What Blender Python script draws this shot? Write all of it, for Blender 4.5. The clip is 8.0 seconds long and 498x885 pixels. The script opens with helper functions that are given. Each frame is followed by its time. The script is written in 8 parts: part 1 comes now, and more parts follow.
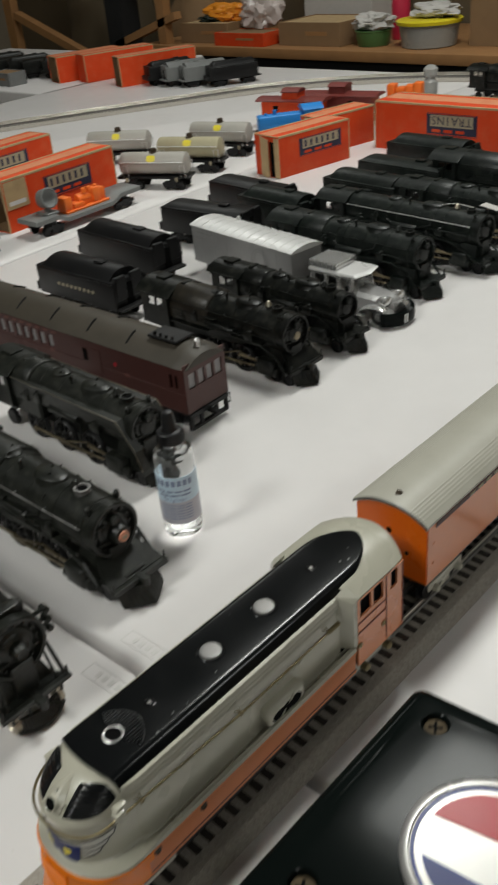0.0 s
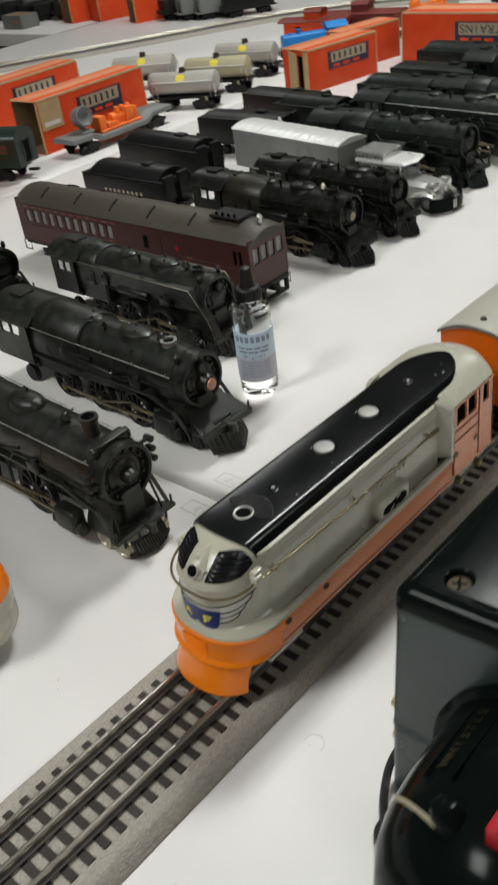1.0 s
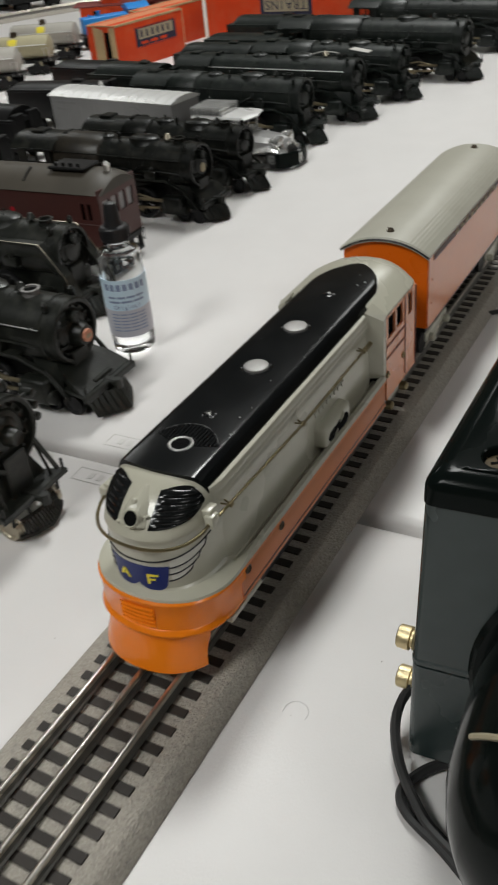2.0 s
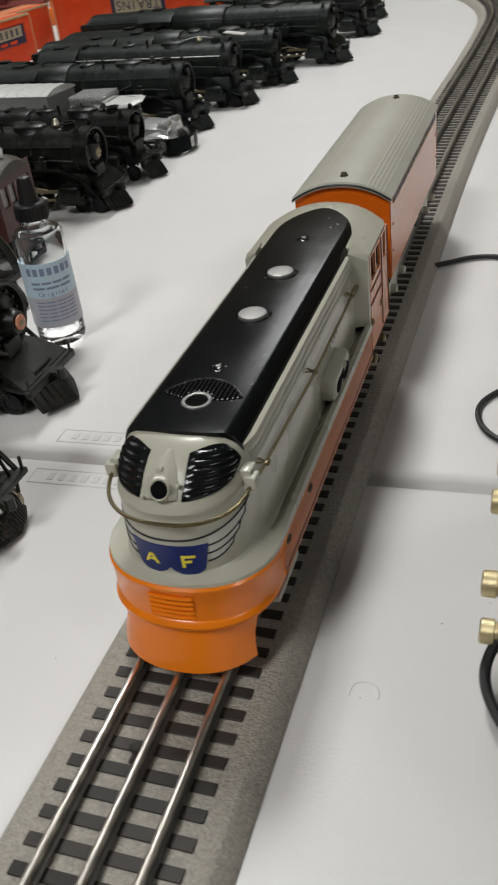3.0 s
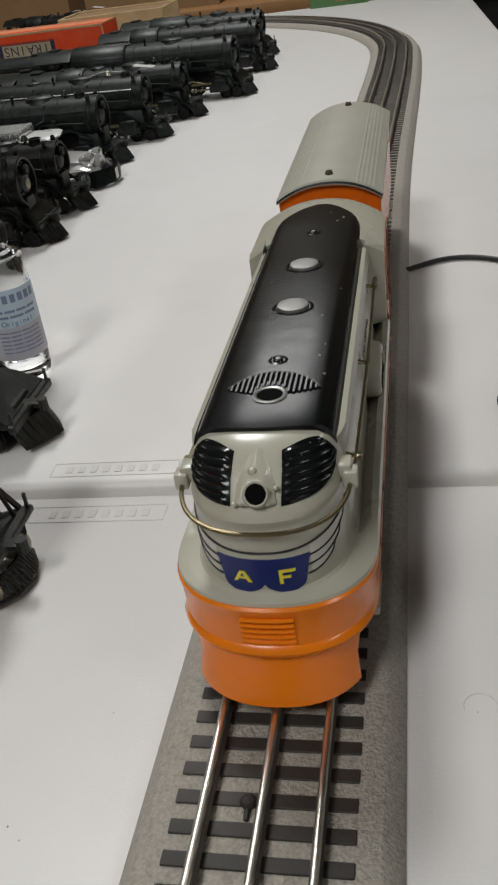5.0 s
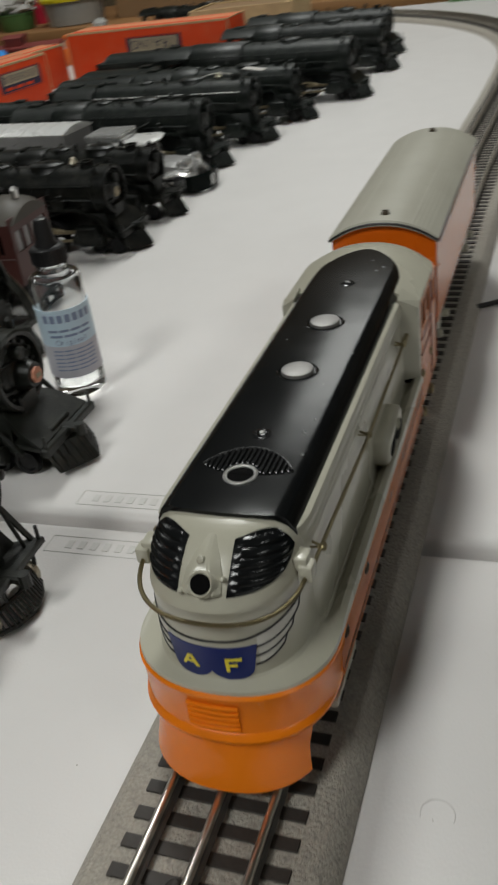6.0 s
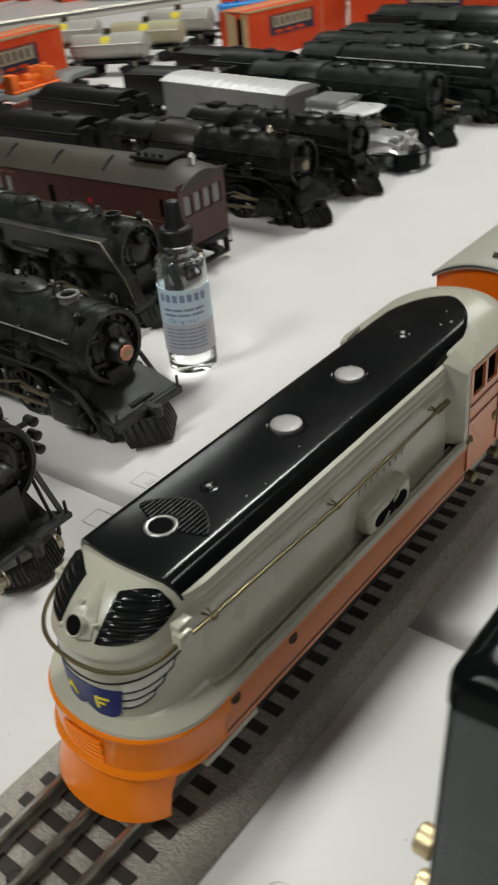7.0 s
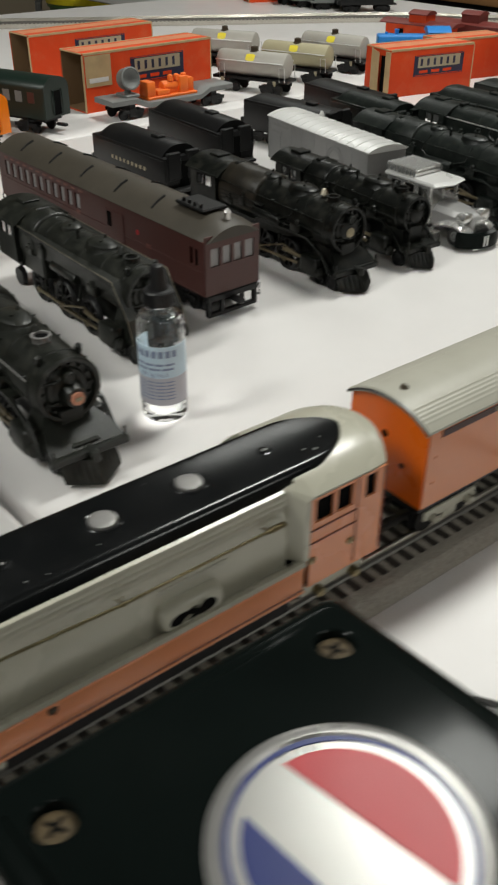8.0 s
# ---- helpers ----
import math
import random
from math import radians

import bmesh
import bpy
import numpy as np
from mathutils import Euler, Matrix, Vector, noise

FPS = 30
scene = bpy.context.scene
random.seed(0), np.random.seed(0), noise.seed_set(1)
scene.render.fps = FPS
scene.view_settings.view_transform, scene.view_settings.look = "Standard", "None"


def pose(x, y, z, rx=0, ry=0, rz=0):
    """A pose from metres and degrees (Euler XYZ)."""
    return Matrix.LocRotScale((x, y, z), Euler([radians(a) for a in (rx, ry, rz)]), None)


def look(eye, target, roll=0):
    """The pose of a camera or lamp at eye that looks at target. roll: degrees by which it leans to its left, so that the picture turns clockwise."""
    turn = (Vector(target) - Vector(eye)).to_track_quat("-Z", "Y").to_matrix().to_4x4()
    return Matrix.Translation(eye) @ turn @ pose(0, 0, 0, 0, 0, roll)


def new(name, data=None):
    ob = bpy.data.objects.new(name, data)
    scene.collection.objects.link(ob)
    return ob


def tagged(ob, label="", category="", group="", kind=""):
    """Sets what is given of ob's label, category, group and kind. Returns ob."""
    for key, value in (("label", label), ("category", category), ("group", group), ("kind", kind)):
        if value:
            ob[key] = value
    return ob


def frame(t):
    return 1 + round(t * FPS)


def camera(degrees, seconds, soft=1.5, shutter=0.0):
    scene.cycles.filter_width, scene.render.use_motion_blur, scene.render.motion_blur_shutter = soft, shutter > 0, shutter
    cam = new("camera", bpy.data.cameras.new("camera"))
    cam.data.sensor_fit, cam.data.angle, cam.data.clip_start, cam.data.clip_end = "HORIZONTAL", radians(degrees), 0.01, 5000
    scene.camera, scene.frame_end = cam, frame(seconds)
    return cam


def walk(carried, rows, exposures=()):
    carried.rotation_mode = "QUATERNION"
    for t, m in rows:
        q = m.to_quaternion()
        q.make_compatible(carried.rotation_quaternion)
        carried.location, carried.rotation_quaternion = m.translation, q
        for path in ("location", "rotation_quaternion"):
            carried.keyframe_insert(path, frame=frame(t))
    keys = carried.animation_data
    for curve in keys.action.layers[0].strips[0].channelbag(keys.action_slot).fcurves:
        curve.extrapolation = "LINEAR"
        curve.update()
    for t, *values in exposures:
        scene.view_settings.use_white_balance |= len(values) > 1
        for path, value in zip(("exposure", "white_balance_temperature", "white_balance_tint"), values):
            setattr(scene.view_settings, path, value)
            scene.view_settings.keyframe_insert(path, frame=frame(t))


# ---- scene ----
cam = camera(31.9, 8.0, soft=2.2, shutter=0.5)
PATH = [
    (0, (0.264, 0.025, 0.437), (-0.945, 1.233, -0.603), -5.6),
    (0.5, (0.275, -0.019, 0.41), (-0.984, 1.13, -0.637), -5.8),
    (1, (0.264, -0.066, 0.381), (-0.939, 1.087, -0.726), -8.2),
    (1.5, (0.223, -0.079, 0.334), (-0.821, 1.205, -0.789), -7.0),
    (2, (0.187, -0.07, 0.304), (-0.69, 1.339, -0.812), -6.3),
    (2.2, (0.175, -0.059, 0.291), (-0.643, 1.38, -0.831), -6.1),
    (3.3, (0.096, -0.072, 0.249), (-0.457, 1.512, -0.84), -8.5),
    (3.5, (0.085, -0.067, 0.241), (-0.423, 1.539, -0.838), -8.8),
    (4, (0.064, -0.066, 0.232), (-0.337, 1.574, -0.841), -8.2),
    (4.5, (0.046, -0.063, 0.228), (-0.339, 1.591, -0.829), -8.2),
    (4.7, (0.045, -0.064, 0.229), (-0.342, 1.594, -0.821), -8.3),
    (5.8, (0.08, -0.05, 0.247), (-0.461, 1.582, -0.774), -8.1),
    (6, (0.091, -0.033, 0.25), (-0.562, 1.547, -0.789), -8.4),
    (6.5, (0.116, -0.002, 0.264), (-0.776, 1.415, -0.829), -7.8),
    (7, (0.17, 0.03, 0.274), (-0.937, 1.285, -0.822), -6.0),
    (7.5, (0.216, 0.058, 0.301), (-1.066, 1.146, -0.784), -2.8),
    (8, (0.26, 0.117, 0.326), (-1.055, 1.15, -0.772), 0.3),
]
EXPOSURES = [(0, -0.50, 6500, 10), (0.3, -0.40, 6500, 10), (0.6, -0.22, 6470, 10), (1, -0.22, 6420, 10), (1.5, -0.25, 6330, 11), (2, -0.38, 6400, 12), (3.5, -0.38, 6350, 13), (4.5, -0.50, 6370, 14), (5.8, -0.68, 6430, 11), (6.5, -0.50, 6420, 10), (7, -0.31, 6470, 10), (7.5, -0.17, 6500, 10), (8, -0.23, 6550, 10)]
walk(cam, [(t, look(eye, target, roll)) for t, eye, target, roll in PATH], EXPOSURES)

# ---- light: ceiling tubes placed from glare and shadows, plus unseen fill lamps ----
world = bpy.data.worlds.new("world")
scene.world = world
world.use_nodes = True
world.node_tree.nodes["Background"].inputs[0].default_value = (0.9, 0.93, 1.0, 1)
world.node_tree.nodes["Background"].inputs[1].default_value = 0.035


def tube_and_fill_light(x, y, z, sx, sy, watts):
    data = bpy.data.lights.new("tube_and_fill_lamp", "AREA")
    data.shape, data.size, data.size_y, data.energy = "RECTANGLE", sx, sy, watts
    data.color = (0.968, 0.99, 0.936)
    ob = new("tube_and_fill_lamp", data)
    ob.location = (x, y, z)
    return ob


CEIL = 1.95
# The last three are fill lamps added for the back tables and right side.
for lx, ly, sx, sy, watts in ((-0.55, 1.50, 0.34, 0.70, 39), (-0.58, 3.55, 0.66, 1.15, 18), (-0.62, -1.10, 0.50, 0.80, 43), (-2.7, 2.4, 0.55, 0.80, 10), (2.0, 1.50, 0.55, 0.80, 17), (2.0, -1.10, 0.55, 0.80, 18)):
    tube_and_fill_light(lx, ly, CEIL - 0.03, sx, sy, watts)


# ---- materials ----
def mat(name, color, rough=0.5, metal=0.0, var=0.12, scale=60.0, bump=0.0, bump_scale=300.0, coat=0.0, spec=0.5,
        dirt=None, dirt_scale=12.0, dirt_amount=0.35, random_tint=0.0, rough_var=0.1, bump_depth=0.001):
    m = bpy.data.materials.new(name)
    m.use_nodes = True
    nt = m.node_tree
    nd, ln = nt.nodes, nt.links
    b = nd["Principled BSDF"]
    b.inputs["Roughness"].default_value = rough
    b.inputs["Metallic"].default_value = metal
    b.inputs["Specular IOR Level"].default_value = spec
    b.inputs["Coat Weight"].default_value = coat
    b.inputs["Coat Roughness"].default_value = 0.12
    tc = nd.new("ShaderNodeTexCoord")
    n1 = nd.new("ShaderNodeTexNoise")
    n1.inputs["Scale"].default_value = scale
    n1.inputs["Detail"].default_value = 5
    ln.new(tc.outputs["Object"], n1.inputs["Vector"])
    mix = nd.new("ShaderNodeMix")
    mix.data_type = "RGBA"
    lo = [c * (1 - var) for c in color]
    hi = [min(1, c * (1 + var)) for c in color]
    mix.inputs["A"].default_value = (*lo, 1)
    mix.inputs["B"].default_value = (*hi, 1)
    ln.new(n1.outputs["Fac"], mix.inputs["Factor"])
    out = mix.outputs["Result"]
    if dirt:
        n2 = nd.new("ShaderNodeTexNoise")
        n2.inputs["Scale"].default_value = dirt_scale
        n2.inputs["Detail"].default_value = 8
        n2.inputs["Roughness"].default_value = 0.65
        ln.new(tc.outputs["Object"], n2.inputs["Vector"])
        ramp = nd.new("ShaderNodeMapRange")
        ramp.inputs["From Min"].default_value = 0.48
        ramp.inputs["From Max"].default_value = 0.75
        ramp.inputs["To Max"].default_value = dirt_amount
        ln.new(n2.outputs["Fac"], ramp.inputs["Value"])
        mix2 = nd.new("ShaderNodeMix")
        mix2.data_type = "RGBA"
        ln.new(ramp.outputs["Result"], mix2.inputs["Factor"])
        ln.new(out, mix2.inputs["A"])
        mix2.inputs["B"].default_value = (*dirt, 1)
        out = mix2.outputs["Result"]
    if random_tint:
        oi = nd.new("ShaderNodeObjectInfo")
        hsv = nd.new("ShaderNodeHueSaturation")
        mr = nd.new("ShaderNodeMapRange")
        mr.inputs["To Min"].default_value = 1 - random_tint
        mr.inputs["To Max"].default_value = 1 + random_tint
        ln.new(oi.outputs["Random"], mr.inputs["Value"])
        ln.new(mr.outputs["Result"], hsv.inputs["Value"])
        ln.new(out, hsv.inputs["Color"])
        out = hsv.outputs["Color"]
    ln.new(out, b.inputs["Base Color"])
    if rough_var:
        mrr = nd.new("ShaderNodeMapRange")
        mrr.inputs["To Min"].default_value = max(0.02, rough - rough_var)
        mrr.inputs["To Max"].default_value = min(1, rough + rough_var)
        n3 = nd.new("ShaderNodeTexNoise")
        n3.inputs["Scale"].default_value = scale * 0.45
        n3.inputs["Detail"].default_value = 4
        ln.new(tc.outputs["Object"], n3.inputs["Vector"])
        ln.new(n3.outputs["Fac"], mrr.inputs["Value"])
        ln.new(mrr.outputs["Result"], b.inputs["Roughness"])
    if bump:
        nb = nd.new("ShaderNodeTexNoise")
        nb.inputs["Scale"].default_value = bump_scale
        nb.inputs["Detail"].default_value = 3
        ln.new(tc.outputs["Object"], nb.inputs["Vector"])
        bp = nd.new("ShaderNodeBump")
        bp.inputs["Strength"].default_value = bump
        bp.inputs["Distance"].default_value = bump_depth
        ln.new(nb.outputs["Fac"], bp.inputs["Height"])
        ln.new(bp.outputs["Normal"], b.inputs["Normal"])
    return m


M_TABLE = mat("white_table_plastic", (0.715, 0.692, 0.68), 0.42, var=0.03, scale=30, bump=0.10, bump_scale=900, dirt=(0.50, 0.48, 0.45), dirt_scale=5, dirt_amount=0.12)
M_MARK = mat("table_scuff_grey", (0.645, 0.632, 0.61), 0.42, var=0.1)
M_BED = mat("grey_moulded_ballast", (0.385, 0.352, 0.302), 0.48, spec=0.42, var=0.42, scale=900, bump=1.0, bump_scale=800, bump_depth=0.0012, dirt=(0.15, 0.14, 0.13), dirt_scale=350, dirt_amount=0.55)
M_TIE = mat("dark_brown_tie", (0.040, 0.034, 0.030), 0.50, spec=0.30, var=0.2, scale=200, bump=0.2, bump_scale=500, random_tint=0.18)
M_RAIL = mat("nickel_rail", (0.68, 0.645, 0.575), 0.34, metal=1.0, var=0.12, scale=40, dirt=(0.34, 0.26, 0.19), dirt_scale=14, dirt_amount=0.22)
M_RAILSIDE = mat("dull_rail_web", (0.20, 0.19, 0.175), 0.45, metal=0.6, var=0.2)
M_GREYPAINT = mat("warm_grey_enamel", (0.47, 0.452, 0.368), 0.28, var=0.05, scale=25, coat=0.18, dirt=(0.27, 0.24, 0.18), dirt_scale=30, dirt_amount=0.18, rough_var=0.06)
M_ROOFGREY = mat("pale_grey_roof_paint", (0.44, 0.425, 0.36), 0.34, var=0.06, scale=40, dirt=(0.25, 0.22, 0.17), dirt_scale=26, dirt_amount=0.22)
M_ORANGE = mat("orange_enamel", (0.88, 0.215, 0.006), 0.24, var=0.05, scale=30, coat=0.25, spec=0.35, dirt=(0.45, 0.12, 0.03), dirt_scale=30, dirt_amount=0.18, rough_var=0.06)
M_ENDORANGE = mat("red_orange_enamel", (0.84, 0.150, 0.006), 0.3, var=0.05, scale=30, spec=0.35, dirt=(0.45, 0.10, 0.03), dirt_scale=30, dirt_amount=0.18)
# Paler orange for the flat sides of the locomotive and coach.
M_SALMON = mat("salmon_orange_enamel", (0.72, 0.250, 0.105), 0.26, var=0.06, scale=30, coat=0.3, dirt=(0.40, 0.15, 0.08), dirt_scale=30, dirt_amount=0.2, rough_var=0.06)
M_GLOSSBLACK = mat("gloss_black_enamel", (0.0055, 0.0062, 0.0066), 0.17, var=0.25, scale=50, coat=0.0, spec=0.30, bump=0.16, bump_scale=34, rough_var=0.05, dirt=(0.03, 0.03, 0.03), dirt_scale=45, dirt_amount=0.25)
M_WINGWHITE = mat("chalky_white_enamel", (0.60, 0.585, 0.53), 0.32, var=0.06, scale=40, dirt=(0.40, 0.37, 0.30), dirt_scale=40, dirt_amount=0.2)
M_BLACKEDGE = mat("black_line_paint", (0.01, 0.01, 0.012), 0.4, var=0.1)
M_BLUE = mat("deep_blue_enamel", (0.010, 0.021, 0.13), 0.35, var=0.08, spec=0.3)
M_YELLOW = mat("yellow_paint", (0.80, 0.66, 0.05), 0.4, var=0.05)
M_BRASS = mat("worn_brass", (0.30, 0.25, 0.145), 0.38, metal=1.0, var=0.15, scale=120)
M_NUTBRASS = mat("pale_gold_brass", (0.66, 0.55, 0.33), 0.45, metal=1.0, var=0.2, scale=300, bump=0.2, bump_scale=900)
M_WORNRIM = mat("worn_black_edge", (0.020, 0.020, 0.021), 0.25, var=0.3, scale=60, spec=0.4, dirt=(0.22, 0.22, 0.21), dirt_scale=420, dirt_amount=0.5)
M_FAINT = mat("faint_table_stain", (0.690, 0.670, 0.656), 0.42, var=0.1)
M_BUTTON = mat("brushed_grey_metal", (0.31, 0.30, 0.292), 0.52, metal=0.75, var=0.12, scale=300)
M_SCREW = mat("rusty_bronze_screw", (0.085, 0.060, 0.030), 0.60, metal=0.0, spec=0.25, var=0.4, scale=350, dirt=(0.05, 0.035, 0.02), dirt_scale=220, dirt_amount=0.6)
M_SCUFF = mat("dull_scuff", (0.13, 0.13, 0.125), 0.5, var=0.3, scale=400)
M_STEEL = mat("bright_steel", (0.66, 0.65, 0.635), 0.42, metal=1.0, var=0.08, scale=150)
M_BRONZE = mat("dull_bronze", (0.060, 0.043, 0.026), 0.55, metal=0.2, spec=0.25, var=0.3, scale=160, dirt=(0.05, 0.04, 0.03), dirt_scale=90, dirt_amount=0.6)
# Near-black that paints the shade in holes and hollows; also dark panes and doors.
M_DARKHOLE = mat("hollow_shade_and_pane_black", (0.005, 0.005, 0.005), 0.9, var=0.1, spec=0.05)
M_CAST = mat("dusty_black_cast_metal", (0.0036, 0.0044, 0.0036), 0.36, var=0.4, scale=70, bump=0.14, bump_scale=600, dirt=(0.050, 0.048, 0.038), dirt_scale=95, dirt_amount=0.42, random_tint=0.2, spec=0.27)
M_CASTGLOSS = mat("oily_black_cast_metal", (0.0090, 0.0102, 0.0080), 0.38, var=0.4, scale=70, bump=0.14, bump_scale=600, dirt=(0.058, 0.058, 0.047), dirt_scale=95, dirt_amount=0.48, spec=0.42)
M_CASTGREEN = mat("black_green_cast_metal", (0.0036, 0.0062, 0.0050), 0.42, var=0.4, scale=70, bump=0.14, bump_scale=600, spec=0.36, dirt=(0.045, 0.052, 0.043), dirt_scale=95, dirt_amount=0.42, random_tint=0.2)
M_CASTBROWN = mat("brown_dusted_cast_metal", (0.016, 0.0135, 0.0095), 0.36, var=0.4, scale=70, bump=0.14, bump_scale=600, spec=0.45, dirt=(0.085, 0.068, 0.045), dirt_scale=40, dirt_amount=0.5)
M_ROD = mat("tarnished_rod_metal", (0.235, 0.195, 0.125), 0.42, metal=0.9, var=0.3, scale=120, dirt=(0.06, 0.045, 0.028), dirt_scale=70, dirt_amount=0.6)
M_BLACKPLASTIC = mat("black_moulded_plastic", (0.0065, 0.0065, 0.0068), 0.42, spec=0.30, var=0.25, scale=60, dirt=(0.028, 0.026, 0.024), dirt_scale=20, dirt_amount=0.3)
M_RODSTEEL = mat("oily_steel_rod", (0.42, 0.38, 0.30), 0.38, metal=1.0, var=0.2, scale=90)
M_MAROON = mat("dull_maroon_paint", (0.068, 0.023, 0.019), 0.45, var=0.12, scale=50, dirt=(0.05, 0.03, 0.028), dirt_scale=20, dirt_amount=0.4)
M_DKROOF = mat("dark_olive_grey_roof", (0.048, 0.040, 0.029), 0.52, var=0.2, scale=60, dirt=(0.078, 0.064, 0.047), dirt_scale=14, dirt_amount=0.4)
M_FADEDRED = mat("faded_red_brown_print", (0.20, 0.085, 0.07), 0.6, var=0.15)
M_WINDOW = mat("frosted_window_strip", (0.26, 0.25, 0.25), 0.3, var=0.15, scale=90)
M_PLATE = mat("faded_coral_plate", (0.62, 0.27, 0.17), 0.5, var=0.12)
M_GREENCAR = mat("dark_green_coach_paint", (0.0065, 0.0165, 0.0115), 0.40, var=0.15)
M_SILVER = mat("silver_grey_paint", (0.31, 0.305, 0.30), 0.34, metal=0.3, var=0.08, scale=40, dirt=(0.2, 0.19, 0.18), dirt_scale=18, dirt_amount=0.3)
M_SILVERROOF = mat("white_silver_roof", (0.68, 0.675, 0.66), 0.30, metal=0.2, var=0.05, scale=40)
M_EMBLEM = mat("worn_grey_print", (0.27, 0.265, 0.26), 0.5, var=0.25, scale=120)
M_CHROME = mat("bright_chrome_plastic", (0.72, 0.715, 0.70), 0.24, metal=0.75, var=0.06)
M_BOXORANGE = mat("orange_red_carton", (0.64, 0.058, 0.010), 0.62, var=0.08, scale=40, spec=0.25, dirt=(0.56, 0.20, 0.09), dirt_scale=38, dirt_amount=0.30, bump=0.06, bump_scale=400, random_tint=0.08)
M_FADEDTOP = mat("faded_orange_carton", (0.60, 0.245, 0.125), 0.65, var=0.12, scale=40, spec=0.25, dirt=(0.60, 0.11, 0.03), dirt_scale=30, dirt_amount=0.6)
M_KRAFT = mat("tan_carton_edge", (0.47, 0.33, 0.17), 0.75, var=0.15, scale=60, dirt=(0.28, 0.19, 0.10), dirt_scale=25, dirt_amount=0.4)
M_NAVY = mat("navy_print", (0.014, 0.016, 0.045), 0.6, var=0.15)
M_CREAMPRINT = mat("cream_print", (0.36, 0.31, 0.21), 0.65, var=0.12)
M_TANK = mat("tarnished_silver_tank", (0.40, 0.38, 0.34), 0.5, metal=0.2, var=0.12, scale=50, dirt=(0.25, 0.21, 0.15), dirt_scale=24, dirt_amount=0.4)
M_TANKCREAM = mat("cream_yellow_tank", (0.40, 0.36, 0.23), 0.5, metal=0.1, var=0.12, scale=50, dirt=(0.25, 0.2, 0.12), dirt_scale=24, dirt_amount=0.4)
M_ORANGEPLASTIC = mat("bright_orange_plastic", (0.86, 0.17, 0.02), 0.42, var=0.06)
M_BLUEPLASTIC = mat("bright_blue_plastic", (0.02, 0.22, 0.60), 0.42, var=0.08)
M_GREYMETAL = mat("mid_grey_plastic", (0.17, 0.175, 0.17), 0.42, var=0.12, dirt=(0.1, 0.1, 0.09), dirt_scale=20)
M_RUST = mat("brown_red_paint", (0.16, 0.028, 0.022), 0.5, var=0.15, dirt=(0.08, 0.02, 0.02), dirt_scale=18)
M_CASE = mat("black_bakelite_case", (0.0042, 0.0062, 0.0056), 0.13, var=0.3, scale=30, coat=0.0, spec=0.06, bump=0.05, bump_scale=70, dirt=(0.008, 0.010, 0.009), dirt_scale=10, dirt_amount=0.4, rough_var=0.04)
M_CASEGREY = mat("dark_slate_crinkle_metal", (0.024, 0.036, 0.035), 0.24, var=0.2, scale=60, bump=0.08, bump_scale=700)
M_RUBBER = mat("black_rubber_wire", (0.014, 0.014, 0.014), 0.5, var=0.2)
M_RED = mat("red_enamel", (0.42, 0.015, 0.025), 0.35, var=0.08, spec=0.3)
M_BADGEWHITE = mat("silver_white_badge", (0.28, 0.272, 0.262), 0.30, metal=0.5, var=0.08, scale=60)
M_CAP = mat("matt_black_cap", (0.009, 0.009, 0.010), 0.45, var=0.2)
M_LABELBLUE = mat("pale_blue_label", (0.56, 0.70, 0.80), 0.5, var=0.08)
M_LABELGREY = mat("grey_lilac_label", (0.50, 0.50, 0.55), 0.5, var=0.1)
M_LABELINK = mat("dark_blue_label_print", (0.22, 0.27, 0.40), 0.5, var=0.1)
M_WOOD = mat("pine_shelf_edge", (0.33, 0.165, 0.062), 0.6, var=0.2, scale=18, dirt=(0.2, 0.1, 0.04), dirt_scale=8)
M_CARTON = mat("brown_cardboard", (0.24, 0.145, 0.07), 0.8, var=0.12, scale=20, dirt=(0.22, 0.13, 0.06), dirt_scale=8)
M_DARKROOM = mat("dim_brown_wall", (0.125, 0.092, 0.052), 0.8, var=0.2, scale=3)
# Near-black for painted shade under the bench and for the rack's dark post.
M_BLACKVOID = mat("shade_and_post_black", (0.006, 0.006, 0.006), 0.9, var=0.2)
M_FLOOR = mat("grey_vinyl_floor", (0.22, 0.20, 0.18), 0.5, var=0.15, scale=8)
M_WALL = mat("dull_cream_wall_paint", (0.25, 0.205, 0.145), 0.8, var=0.05, scale=3)
M_CEIL = mat("dim_grey_ceiling_tile", (0.15, 0.147, 0.14), 0.85, var=0.05, scale=20)
M_WHITECLOTH = mat("white_cloth", (0.52, 0.50, 0.47), 0.8, var=0.08)
M_GREENTUB = mat("green_plastic_tub", (0.07, 0.16, 0.05), 0.4, var=0.1)
M_YELLOWPLASTIC = mat("yellow_plastic_lid", (0.75, 0.62, 0.02), 0.4, var=0.08)
M_CLEARTUB = mat("hazy_plastic_tub", (0.30, 0.30, 0.28), 0.3, var=0.1)
M_PINKRED = mat("crimson_plastic", (0.60, 0.03, 0.07), 0.4, var=0.08)
M_ORANGEYELLOW = mat("amber_plastic", (0.80, 0.28, 0.02), 0.45, var=0.08)
M_HAZEBAG = mat("crumpled_clear_bag", (0.55, 0.47, 0.44), 0.25, var=0.15, scale=40)


def glass_mat(name, color, rough, ior):
    m = bpy.data.materials.new(name)
    m.use_nodes = True
    b = m.node_tree.nodes["Principled BSDF"]
    b.inputs["Base Color"].default_value = (*color, 1)
    b.inputs["Roughness"].default_value = rough
    b.inputs["Transmission Weight"].default_value = 1.0
    b.inputs["IOR"].default_value = ior
    return m


M_GLASS = glass_mat("clear_bottle_of_liquid", (0.93, 0.94, 0.94), 0.0, 1.38)


